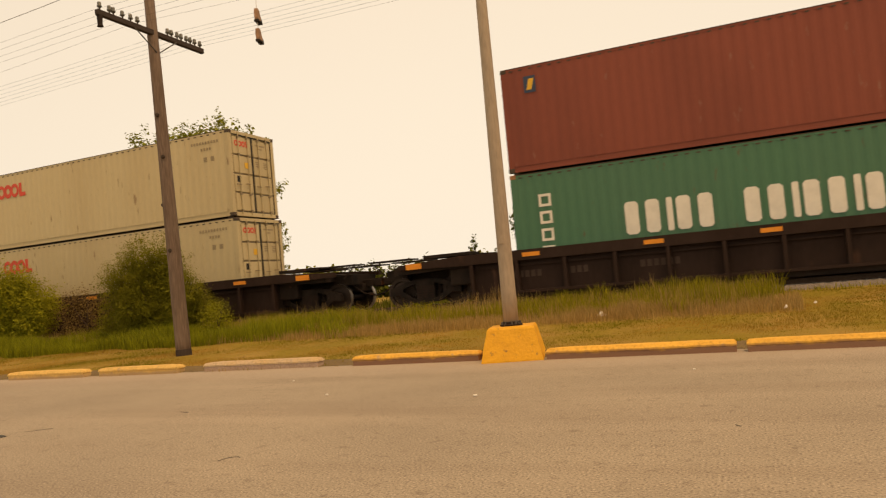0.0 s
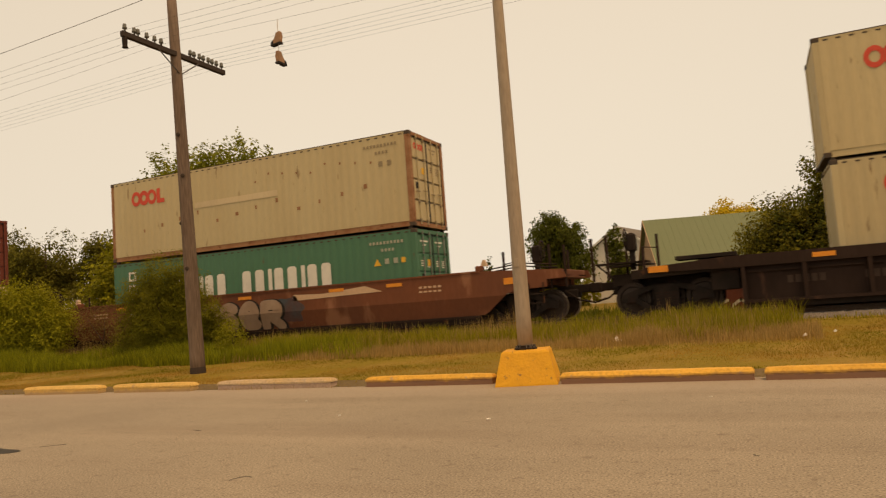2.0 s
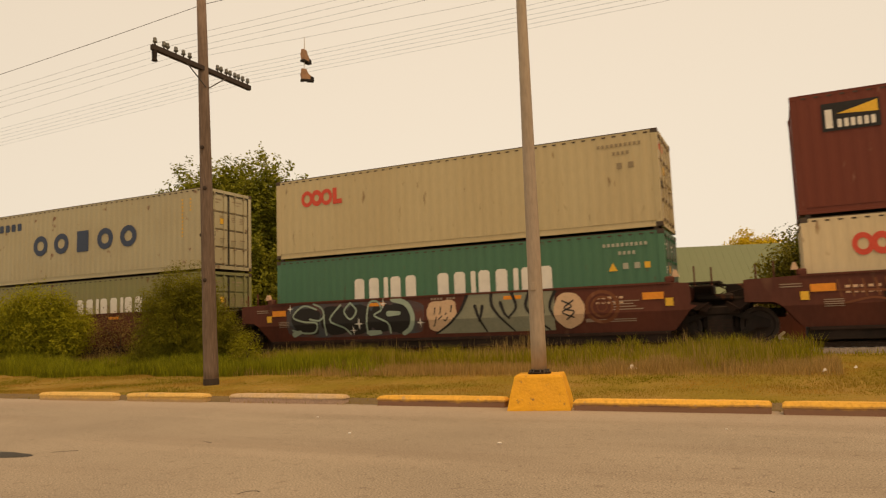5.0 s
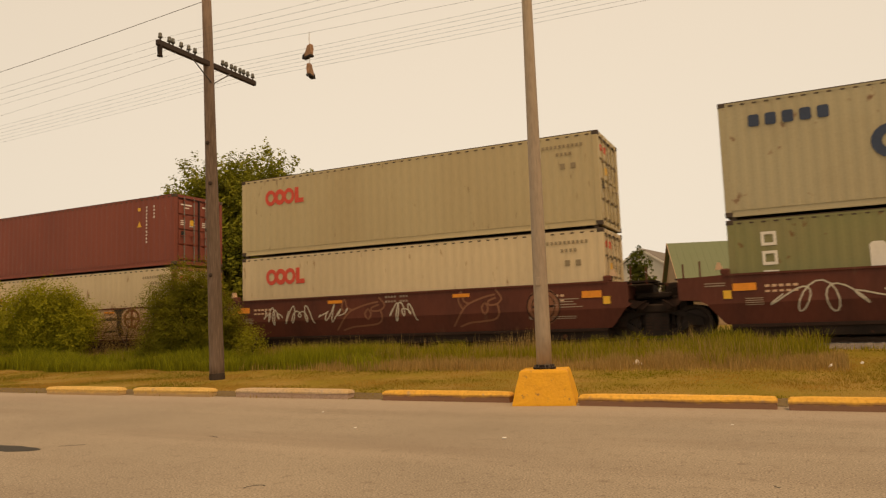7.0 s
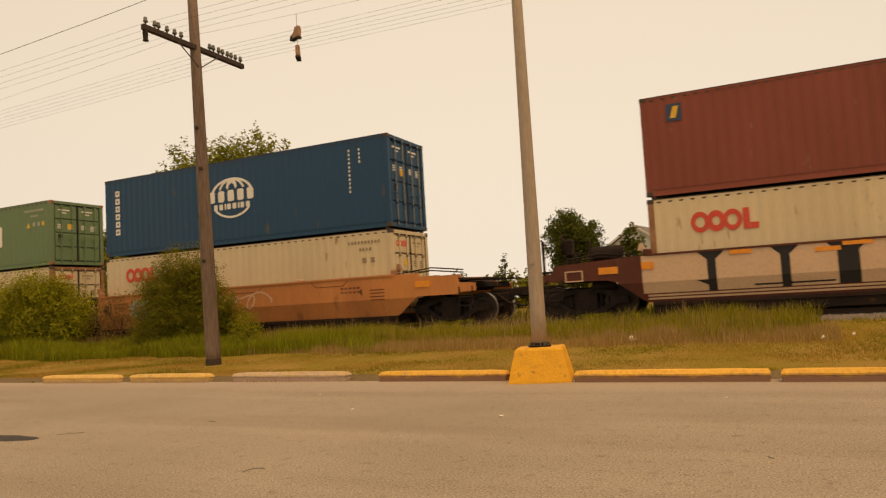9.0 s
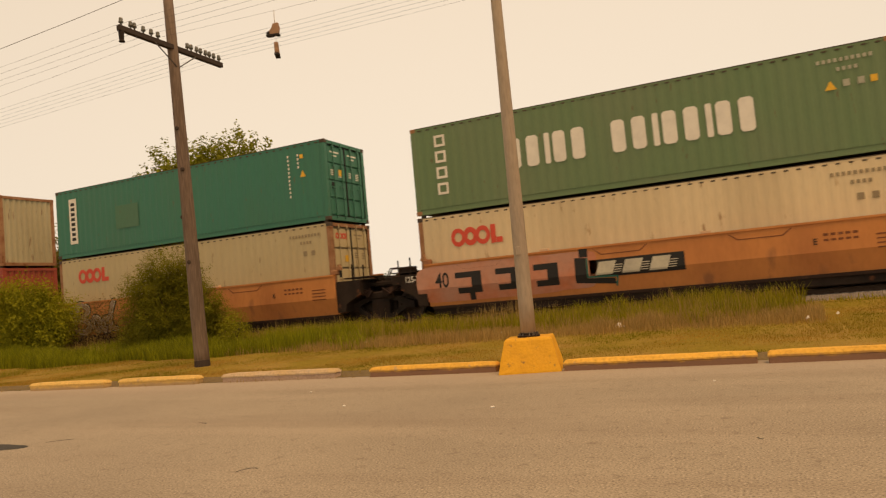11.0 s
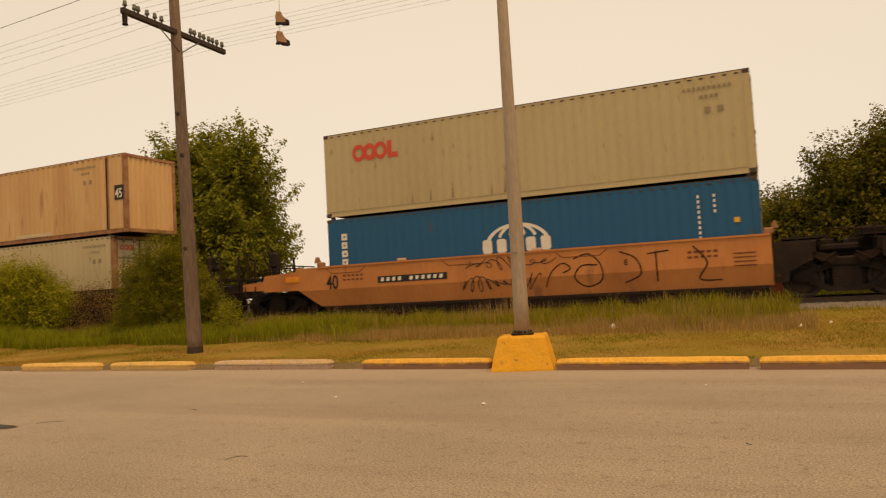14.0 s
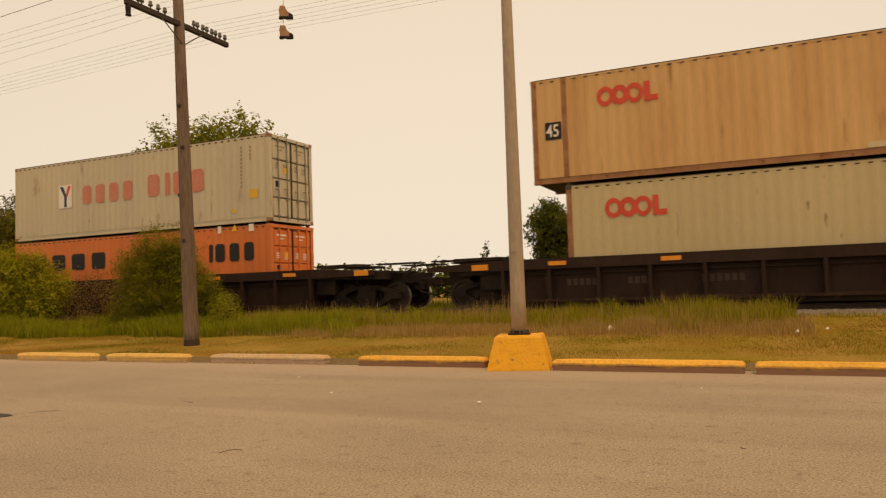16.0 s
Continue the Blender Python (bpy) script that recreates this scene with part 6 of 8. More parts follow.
on_side(car_c, "sprayed_streak", SPRAY_SAND, lambda bm: flat_mark(bm, [(-42.6 - C_MID, 1.15), (-39.4 - C_MID, 1.22), (-40.0 - C_MID, 1.42), (-41.5 - C_MID, 1.30), (-42.6 - C_MID, 1.34)], SY), 0.32, 1.54, 0.003, "pale sprayed streak")
# maroon units: rows of small unreadable stencils
def stencil_rows(u, lead, trail):
    def draw(bm):
        for z in (1.45, 1.31):
            for k in range(8):
                if k != 4:
                    rect(bm, lead - 6.7 + 0.10 * k, lead - 6.63 + 0.10 * k, z, z + 0.06, SY)
        for j, w in enumerate((0.70, 0.55, 0.62, 0.80)):
            rect(bm, lead - 1.5, lead - 1.5 + w, 1.16 - 0.07 * j, 1.185 - 0.07 * j, SY)
        for x0, x1, z in ((-1.9, -0.9, 0.70), (-1.6, -0.9, 0.65), (-2.2, -1.98, 0.66)):
            rect(bm, lead + x0, lead + x1, z, z + (0.025 if x0 > -2 else 0.09), SY)
        for j in range(2):
            rect(bm, trail - 0.45, trail + 0.02, 1.37 - 0.06 * j, 1.395 - 0.06 * j, SY)
        for j in range(4):
            rect(bm, trail + 0.45, trail + 0.85, 0.98 - 0.05 * j, 1.0 - 0.05 * j, SY)
    on_side(u, "stencil_row", SPRAY_GREY, draw, 0.38, 1.58, 0.002, "small unreadable pale stencils")


for k, middle in enumerate((M0, M1, M2, M3)):
    stencil_rows(units_m[k], wells_m[k][0] - middle, wells_m[k][1] - middle)
u = units_m[0]
MXC_AT = [(-69.50 - M0, -68.66 - M0, 0.58, 1.40), (-68.42 - M0, -67.66 - M0, 0.58, 1.40), (-67.36 - M0, -66.60 - M0, 0.57, 1.40)]
strokes_on(u, "graffiti_shadow", NAVY_MARK, spelled("MXC", MXC_AT), 0.40, 0.004, 0.38, 1.58, "dark teal sprayed edge")
strokes_on(u, "graffiti_word", SPRAY_CLOUDY, spelled("MXC", MXC_AT), 0.29, 0.024, 0.38, 1.58, "mint and sand sprayed word")
horned_head(u, -63.7 - M0, 0.50, 1.95, 1.05)
on_side(u, "sprayed_disc", CAR_BROWN, lambda bm: flat_mark(bm, wobble(-70.45 - M0, 1.05, 0.42, 0.44, 3.0, 24, 0.08, 1.0), SY), 0.38, 1.58, 0.002, "faint dark sprayed disc")
strokes_on(u, "graffiti_line", CAR_RUST, [[(x - M0, 1.42), (x - M0 + 0.06, 1.05)] for x in (-71.75, -71.5, -71.25, -71.0, -70.8)] + [[(-71.85 - M0, 1.2), (-70.7 - M0, 1.15)], [(-71.6 - M0, 0.9), (-71.1 - M0, 1.0), (-70.8 - M0, 0.95)]], 0.05, 0.004, 0.38, 1.58, "faint reddish spray")
on_side(u, "unit_letter_mark", SPRAY_PALE, lambda bm: [flat_mark(bm, p, SY) for p in ([(-64.56 - M0, 0.96), (-64.50 - M0, 0.96), (-64.43 - M0, 1.18), (-64.49 - M0, 1.18)], [(-64.36 - M0, 0.96), (-64.30 - M0, 0.96), (-64.43 - M0, 1.181), (-64.49 - M0, 1.181)])] + [rect(bm, -64.50 - M0, -64.36 - M0, 1.02, 1.06, SY - 0.001)], 0.38, 1.58, 0.004, "white stencilled unit letter")
scribble(u, -61.9 - M0, -60.9 - M0, 1.15, 1.4, 5, SPRAY_PALE, 1.2)
scribble(u, -60.6 - M0, -59.9 - M0, 1.0, 1.42, 4, SPRAY_PALE, 4.2)
scribble(u, -65.6 - M0, -64.9 - M0, 0.95, 1.4, 4, SPRAY_PALE, 5.2)
u = units_m[1]
on_side(u, "sprayed_field", SPRAY_DUSK, lambda bm: flat_mark(bm, wobble(-84.8 - M1, 1.0, 2.45, 0.52, 3.0, 30, 0.06, 0.35), SY), 0.38, 1.58, 0.002, "dark dusky sprayed ground")
on_side(u, "graffiti_blot", BLACK_MARK, lambda bm: [flat_mark(bm, wobble(x - M1, 0.98, rx, 0.42, x, 20, 0.25, 0.7), SY - 0.001 * k) for k, (x, rx) in enumerate(((-86.5, 0.55), (-85.4, 0.5), (-84.5, 0.5), (-83.7, 0.45), (-83.15, 0.4)))], 0.38, 1.58, 0.005, "black sprayed bubbles")
strokes_on(u, "graffiti_line", SPRAY_MINT, [[(x - M1, z) for x, z in line] for line in (
    [(-86.1, 1.35), (-86.6, 1.47), (-87.0, 1.15), (-86.6, 0.98), (-86.1, 0.92), (-86.2, 0.65), (-86.6, 0.62), (-87.05, 0.72)], [(-86.35, 1.05), (-86.0, 1.0), (-85.8, 1.15)], [(-86.2, 1.52), (-85.85, 1.3), (-85.8, 0.55)],
    [(-85.2, 1.45), (-85.6, 1.0), (-85.1, 0.75), (-84.9, 0.55)], [(-84.85, 1.5), (-85.07, 1.25), (-84.85, 1.0), (-84.63, 1.25), (-84.85, 1.5)], [(-84.3, 0.55), (-84.2, 1.4), (-83.9, 1.5), (-83.75, 1.25), (-84.0, 1.08), (-83.55, 0.85), (-83.5, 0.55)])], 0.055, 0.014, 0.38, 1.58, "mint sprayed outlines")
strokes_on(u, "graffiti_arc", SPRAY_MINT, [[(-83.35 - M1, 1.54), (-82.9 - M1, 1.38), (-82.7 - M1, 1.0), (-82.8 - M1, 0.68), (-83.05 - M1, 0.52)], [(-83.5 - M1, 1.12), (-83.15 - M1, 1.12)], [(-87.0 - M1, 0.58), (-86.75 - M1, 0.66)], [(-84.2 - M1, 0.56), (-83.85 - M1, 0.58)]], 0.17, 0.026, 0.38, 1.58, "mint sprayed arcs", 0.7)
on_side(u, "graffiti_star", WHITE, lambda bm: [star(bm, x - M1, z, r, SY) for x, z, r in ((-87.09, 1.40, 0.12), (-83.68, 1.42, 0.14), (-84.54, 0.85, 0.16), (-84.77, 0.66, 0.12), (-82.45, 0.82, 0.14))], 0.38, 1.58, 0.032, "white sprayed stars")
on_side(u, "sprayed_patch", SPRAY_SAND, lambda bm: flat_mark(bm, wobble(-81.75 - M1, 1.0, 0.50, 0.45, 4.4, 24, 0.2, 0.7), SY), 0.38, 1.58, 0.003, "sand sprayed patch")
scribble(u, -82.1 - M1, -81.4 - M1, 0.7, 1.3, 4, BLACK_MARK, 6.2, 0.035)
on_side(u, "graffiti_field", SPRAY_SAGE, lambda bm: flat_mark(bm, [(-82.0 - M1, 0.48), (-78.45 - M1, 0.48), (-78.4 - M1, 1.53), (-80.95 - M1, 1.55), (-81.12 - M1, 1.2), (-81.5 - M1, 0.8)], SY), 0.38, 1.58, 0.010, "sage grey sprayed letters run together")
strokes_on(u, "graffiti_gap", BLACK_MARK, [[(x - M1, z) for x, z in line] for line in (
    [(-80.95, 1.55), (-81.15, 1.15), (-81.5, 0.78), (-82.0, 0.48)], [(-80.72, 1.22), (-80.62, 0.9), (-80.42, 0.5)], [(-80.50, 1.2), (-80.55, 0.95), (-80.62, 0.8)], [(-80.22, 1.54), (-80.2, 1.2), (-79.95, 0.85), (-79.6, 0.5)], [(-79.95, 1.28), (-79.85, 1.0), (-79.72, 0.85)],
    [(-79.62, 1.54), (-79.5, 1.15), (-79.7, 0.9)], [(-79.1, 1.55), (-79.22, 1.15), (-78.95, 0.8), (-78.6, 0.5)], [(-78.78, 1.35), (-78.72, 0.95)], [(-78.4, 1.5), (-78.55, 1.1), (-78.35, 0.7)])], 0.10, 0.020, 0.38, 1.58, "black sprayed gaps", 0.45)
on_side(u, "sprayed_disc", SPRAY_SAND, lambda bm: flat_mark(bm, wobble(-78.02 - M1, 1.0, 0.42, 0.48, 3.0, 24, 0.1, 1.0), SY - 0.030), 0.38, 1.58, 0.006, "sand sprayed disc")
strokes_on(u, "graffiti_line", BLACK_MARK, [[(-78.2 - M1, 1.25), (-77.95 - M1, 1.1), (-78.2 - M1, 0.95), (-77.9 - M1, 0.8)], [(-77.9 - M1, 1.25), (-78.15 - M1, 1.05), (-77.88 - M1, 0.95), (-78.1 - M1, 0.75)]], 0.04, 0.044, 0.38, 1.58, "black sprayed scrawl")
on_side(u, "sprayed_ring", CAR_RUST, lambda bm: [ring(bm, -77.15 - M1, 1.05, r, r * 0.95, 0.8, SY) for r in (0.46, 0.3, 0.14)], 0.38, 1.58, 0.006, "brown sprayed rings")
u = units_m[2]
scribble(u, -102.5 - M2, -99.0 - M2, 0.6, 1.35, 6, SPRAY_PALE, 1.7)
u = units_m[3]
for x0, x1, s in ((-117.6, -116.9, 1.0), (-116.7, -115.7, 2.0), (-115.35, -114.4, 3.3), (-112.85, -112.03, 1.6)):
    scribble(u, x0 - M3, x1 - M3, 0.75, 1.35, 4, SPRAY_PALE, s)
horned_head(u, -114.81 - M3, 0.50, 1.82, 1.00)
horned_head(u, -110.81 - M3, 0.50, 1.56, 1.05)
on_side(u, "sprayed_disc", SPRAY_OCHRE, lambda bm: flat_mark(bm, wobble(-108.08 - M3, 1.0, 0.46, 0.50, 3.0, 28, 0.03, 1.0), SY), 0.38, 1.58, 0.002, "ochre sprayed disc")
on_side(u, "sprayed_wheel", CAR_BROWN, lambda bm: [ring(bm, -108.08 - M3, 1.0, q, q * 0.98, 0.93, SY) for q in (0.48, 0.34)] + [rect(bm, -108.08 - M3 - a, -108.08 - M3 + a, 1.0 - b, 1.0 + b, SY - 0.001) for a, b in ((0.30, 0.03), (0.03, 0.30))], 0.38, 1.58, 0.005, "dark sprayed wheel lines")
u = units_m[4]
on_side(u, "sprayed_field", SPRAY_SAND, lambda bm: rect(bm, -134.5 - M4, -122.35 - M4, 0.60, 1.56, SY), 0.38, 1.58, 0.002, "side oversprayed in pale sand")
on_side(u, "sprayed_band", SPRAY_SAND, lambda bm: [rect(bm, -134.4 - M4, -122.3 - M4, z, z + 0.05, SY) for z in (0.44, 0.52)], 0.38, 1.58, 0.002, "sand stripes")


def dark_gaps(bm):
    for x, w, lean in ((-132.83, 0.10, 0.0), (-131.2, 0.10, 0.0), (-129.9, 0.22, 0.0), (-127.96, 0.16, 0.0), (-126.08, 0.12, 0.05), (-124.32, 0.13, 0.0)):
        x -= M4
        flat_mark(bm, [(x - w, 0.60), (x + w, 0.60), (x + w, 1.36), (x + w + 0.22, 1.56), (x - w - 0.22, 1.56), (x - w, 1.36)], SY)
    for x0, x1, z0, z1 in ((-127.8, -126.95, 1.06, 1.16), (-125.3, -124.4, 1.14, 1.24), (-125.9, -125.45, 0.74, 0.80), (-131.9, -130.2, 0.66, 0.70), (-128.8, -127.0, 0.68, 0.75), (-125.2, -124.5, 0.70, 0.77), (-123.4, -122.6, 0.74, 0.80)):
        rect(bm, x0 - M4, x1 - M4, z0, z1, SY - 0.001)
    for x, z in ((-132.95, 0.85), (-125.85, 0.85), (-127.85, 1.02)):
        flat_mark(bm, [(x - 0.25 - M4, z + 0.02), (x + 0.2 - M4, z - 0.2), (x + 0.2 - M4, z + 0.02)], SY - 0.002)
    flat_mark(bm, [(-122.7 - M4, 0.75), (-122.3 - M4, 0.75), (-122.25 - M4, 1.56), (-122.95 - M4, 1.56), (-122.62 - M4, 1.3)], SY)
    for j in range(3):
        rect(bm, -123.0 - M4, -122.75 - M4, 1.14 + 0.09 * j, 1.18 + 0.09 * j, SY - 0.002)


on_side(u, "sprayed_wedge_row", BLACK_MARK, dark_gaps, 0.38, 1.58, 0.006, "black sprayed wedges")
on_side(u, "sprayed_wheel", CAR_RUST, lambda bm: [ring(bm, -123.67 - M4, 1.18, 0.42, 0.36, 0.74, SY)] + [rect(bm, -123.67 - M4 - a, -123.67 - M4 + a, 1.18 - b, 1.18 + b, SY - 0.001) for a, b in ((0.33, 0.05), (0.06, 0.28))], 0.38, 1.58, 0.008, "brown sprayed wheel shape")
for x0, x1, z0, z1 in ((-132.4, -131.9, 1.44, 1.54), (-130.0, -129.4, 1.46, 1.56), (-127.2, -126.6, 1.46, 1.56), (-134.5, -134.2, 1.22, 1.40), (-125.1, -124.6, 1.40, 1.48)):
    plate(u, "amber_plate", AMBER, x0 - M4, x1 - M4, z0, z1, -1.572, "dulled orange reflective strip")
strokes_on(u, "graffiti_line", SPRAY_PALE, [[(-122.05 - M4, 1.45), (-122.0 - M4, 0.95)], [(-121.75 - M4, 1.45), (-121.7 - M4, 0.95)], [(-122.05 - M4, 0.98), (-121.6 - M4, 1.02)], [(-122.0 - M4, 1.2), (-121.7 - M4, 1.0)], [(-121.5 - M4, 0.85), (-121.35 - M4, 0.75), (-121.5 - M4, 0.62), (-121.3 - M4, 0.52)]], 0.045, 0.004, 0.38, 1.58, "white sprayed marks")
# orange units
for k, u in enumerate(units_o):
    mid = (O0, O1, O2, O3, O4)[k]
    x = wells_o[k][1] - mid + 0.3
    lettering("unit_number", "40", 0.60, BLACK_MARK, u, pose(x, SY - 0.01, 0.88) @ SIDE, width=0.72, label="black stencilled number")
    if k < 4:
        lettering("unit_stencil", "125-T", 0.24, WHITE, u, pose(x - 1.0, -1.536, 1.12) @ SIDE, width=0.85, label="white stencil")
    lettering("unit_letter", "ECDBA"[k] if k == 3 else "E", 0.2, BLACK_MARK, u, pose(4.1 if k != 3 else -3.4, SY - 0.01, 1.05) @ SIDE)
    on_side(u, "side_ladder_mark", CAR_RUST, lambda bm: [rect(bm, wells_o[k][0] - mid - 0.85, wells_o[k][0] - mid - 0.35, 0.85 + 0.1 * j, 0.88 + 0.1 * j, SY) for j in range(4)], 0.36, 1.57, 0.003, "small dark stencil rows")
    for dx in (-4.2, -0.3, 3.0):                     # inspection hatch outlines and small cleats on the flange
        on_side(u, "hatch_outline", CAR_RUST, lambda bm: [flat_mark(bm, [(dx - 0.7, 1.50), (dx - 0.5, 1.34), (dx + 0.5, 1.34), (dx + 0.7, 1.50), (dx + 0.67, 1.50), (dx + 0.48, 1.36), (dx - 0.48, 1.36), (dx - 0.67, 1.50)], SY)], 0.36, 1.57, 0.002, "pressed hatch outline")
    for dx in (-2.3, 1.8):
        bm = bmesh.new()
        box(bm, dx - 0.12, dx + 0.12, -1.56, -1.42, 1.59, 1.66, 0.01)
        part("flange_cleat", bm, SPRAY_SAND, u)
for k, u in enumerate(units_o[:4]):                    # brake gear and loose pipes on the joints
    x = wells_o[k][1] - (O0, O1, O2, O3)[k] - 0.95
    bm = bmesh.new()
    box(bm, x - 0.22, x + 0.22, -0.95, -0.55, 1.42, 1.62, 0.03)
    box(bm, x - 0.34, x + 0.34, -0.85, -0.65, 1.38, 1.46, 0.01)
    part("brake_valve", bm, CAR_BLACK, u)
    for dx, dy, dz in ((0.1, -1.1, 0.16), (-0.35, -0.4, 0.22)):
        bm = bmesh.new()
        tube(bm, [(x + dx - 0.6, dy, 1.36), (x + dx - 0.45, dy, 1.42 + dz), (x + dx + 0.25, dy, 1.40 + dz), (x + dx + 0.5, dy + 0.1, 1.30)], 0.022, 6)
        part("air_pipe", bm, CAR_BROWN, u)
u = units_o[0]
bubble_tag(u, -152.6 - O0, -149.0 - O0, 0.55, 1.42, 4, SPRAY_MINT, CAR_ORANGE, 6.6, "pale teal sprayed bubbles", 0.36, 1.57)
scribble(u, -148.6 - O0, -146.5 - O0, 0.8, 1.4, 3, SPRAY_SAND, 2.4, 0.05, 0.36, 1.57)
u = units_o[1]

def bracket_shapes(bm):
    for x0, x1 in ((-168.53, -167.74), (-167.31, -166.58), (-166.22, -165.54)):
        a, b = x0 - O1, x1 - O1
        flat_mark(bm, [(a, 1.10), (b - 0.30, 1.10), (b - 0.30, 0.82), (a + 0.06, 0.82), (a + 0.06, 0.66), (b, 0.66), (b, 1.26), (a, 1.26)], SY)
    rect(bm, -168.15 - O1, -167.98 - O1, 0.46, 0.66, SY)
    flat_mark(bm, [(-165.10 - O1, 0.66), (-164.05 - O1, 0.56), (-164.08 - O1, 0.72), (-164.78 - O1, 0.76), (-164.78 - O1, 1.30), (-165.08 - O1, 1.32)], SY)
    rect(bm, -164.95 - O1, -164.72 - O1, 1.32, 1.56, SY)


on_side(u, "sprayed_pink", SPRAY_PINK, lambda bm: [flat_mark(bm, wobble(-167.5 - O1, 0.98, 2.25, 0.52, 2.0, 30, 0.06, 0.3), SY), flat_mark(bm, wobble(-165.2 - O1, 1.0, 0.7, 0.5, 5.0, 20, 0.1, 0.4), SY - 0.001)], 0.36, 1.57, 0.002, "pink and red sprayed ground")
on_side(u, "sprayed_brackets", BLACK_MARK, bracket_shapes, 0.36, 1.57, 0.006, "black sprayed bracket shapes")
strokes_on(u, "graffiti_line", SPRAY_TEAL, [[(-164.75 - O1, 1.28), (-164.76 - O1, 0.80)], [(-164.76 - O1, 0.79), (-164.0 - O1, 0.76)], [(-164.0 - O1, 0.74), (-164.05 - O1, 0.52)]], 0.045, 0.012, 0.36, 1.57, "teal sprayed edge")
brand_plate(u, -164.70 - O1, -162.32 - O1, 0.76, 1.22, 0.36, 1.57)
u = units_o[2]
BAD = [[(x - O2, z) for x, z in line] for line in (
    [(-183.80, 1.42), (-184.0, 0.95), (-184.15, 0.62), (-184.42, 0.48)], [(-184.28, 1.12), (-184.05, 1.40), (-183.60, 1.50), (-183.25, 1.30), (-183.45, 1.05), (-183.80, 0.98)], [(-183.80, 0.98), (-183.38, 0.88), (-183.32, 0.64), (-183.62, 0.48), (-184.05, 0.55)],
    [(-182.72, 0.92), (-182.95, 0.98), (-183.10, 0.72), (-182.98, 0.52), (-182.78, 0.62), (-182.72, 0.92)], [(-182.72, 0.92), (-182.70, 0.55), (-182.52, 0.50)],
    [(-182.2, 0.88), (-182.42, 0.92), (-182.56, 0.68), (-182.40, 0.50), (-182.22, 0.62)], [(-181.95, 1.50), (-182.08, 1.20), (-182.17, 0.62), (-181.95, 0.52)])]
strokes_on(u, "graffiti_shadow", BLACK_MARK, BAD, 0.30, 0.004, 0.36, 1.57, "black sprayed edge")
strokes_on(u, "graffiti_edge", SPRAY_PALE, BAD, 0.20, 0.016, 0.36, 1.57, "pale sprayed edge")
strokes_on(u, "graffiti_word", SPRAY_GREY, BAD, 0.14, 0.028, 0.36, 1.57, "grey sprayed cursive word")
brand_plate(u, -180.15 - O2, -177.5 - O2, 0.80, 1.22, 0.36, 1.57)
u = units_o[3]
brand_plate(u, -195.75 - O3, -193.25 - O3, 0.82, 1.22, 0.36, 1.57)
on_side(u, "sprayed_pink", SPRAY_PINK, lambda bm: flat_mark(bm, wobble(-190.9 - O3, 0.98, 2.5, 0.54, 2.0, 30, 0.06, 0.3), SY), 0.36, 1.57, 0.002, "pink sprayed ground")
MFG = spelled("MFG", [(-192.95 - O3, -192.0 - O3, 0.62, 1.34), (-191.66 - O3, -191.15 - O3, 0.60, 1.30), (-190.80 - O3, -190.10 - O3, 0.60, 1.32)])
strokes_on(u, "graffiti_shadow", BLACK_MARK, [[(x - 0.04, z - 0.02) for x, z in p] for p in MFG], 0.50, 0.006, 0.36, 1.57, "black sprayed edge")
strokes_on(u, "graffiti_swoosh", SPRAY_MUD, [[(-190.2 - O3, 0.58), (-189.65 - O3, 0.85), (-189.3 - O3, 1.2), (-188.98 - O3, 1.38)], [(-189.7 - O3, 0.72), (-189.1 - O3, 0.70), (-188.6 - O3, 0.62)]], 0.30, 0.020, 0.36, 1.57, "olive brown sprayed sweep", 0.7)
strokes_on(u, "graffiti_edge", SPRAY_PALE, [[(-189.95 - O3, 0.98), (-189.6 - O3, 0.82), (-189.2 - O3, 0.86), (-189.05 - O3, 1.2)], [(-188.5 - O3, 0.80), (-188.48 - O3, 0.45)]], 0.04, 0.026, 0.36, 1.57, "cream sprayed line")
strokes_on(u, "graffiti_edge", SPRAY_PALE, MFG, 0.40, 0.022, 0.36, 1.57, "cream sprayed edge")
strokes_on(u, "graffiti_word", SPRAY_TEAL, MFG, 0.35, 0.038, 0.36, 1.57, "teal sprayed word")
on_side(u, "graffiti_bubble", SPRAY_MUD, lambda bm: [ring(bm, x - O3, z, 0.075, 0.075, 0.7, SY, 10) for x, z in ((-192.6, 0.75), (-192.05, 1.1), (-191.6, 0.75), (-190.9, 1.25), (-190.35, 1.32), (-190.1, 0.75), (-190.7, 0.68), (-189.5, 1.05))], 0.36, 1.57, 0.056, "small sprayed rings")
scribble(u, -193.75 - O3, -193.15 - O3, 0.9, 1.5, 4, BLACK_MARK, 2.2, 0.03, 0.36, 1.57)
scribble(u, -188.95 - O3, -188.55 - O3, 1.0, 1.15, 5, BLACK_MARK, 1.2, 0.025, 0.36, 1.57)
u = units_o[4]
on_side(u, "number_plate_field", BLACK_MARK, lambda bm: rect(bm, -214.7 - O4, -212.45 - O4, 0.98, 1.17, SY), 0.36, 1.57, 0.003, "black field with unreadable bars")
on_side(u, "number_bars", WHITE, lambda bm: [rect(bm, -214.6 - O4 + 0.19 * k, -214.50 - O4 + 0.19 * k, 1.02, 1.13, SY, 0.02) for k in (0, 1, 2, 3, 5, 6, 7, 8, 9, 10)], 0.36, 1.57, 0.008, "pale bars")
scribble(u, -212.0 - O4, -209.8 - O4, 0.55, 1.0, 9, BLACK_MARK, 2.0, 0.025, 0.36, 1.57)
scribble(u, -211.9 - O4, -209.4 - O4, 1.1, 1.5, 8, BLACK_MARK, 1.1, 0.02, 0.36, 1.57)
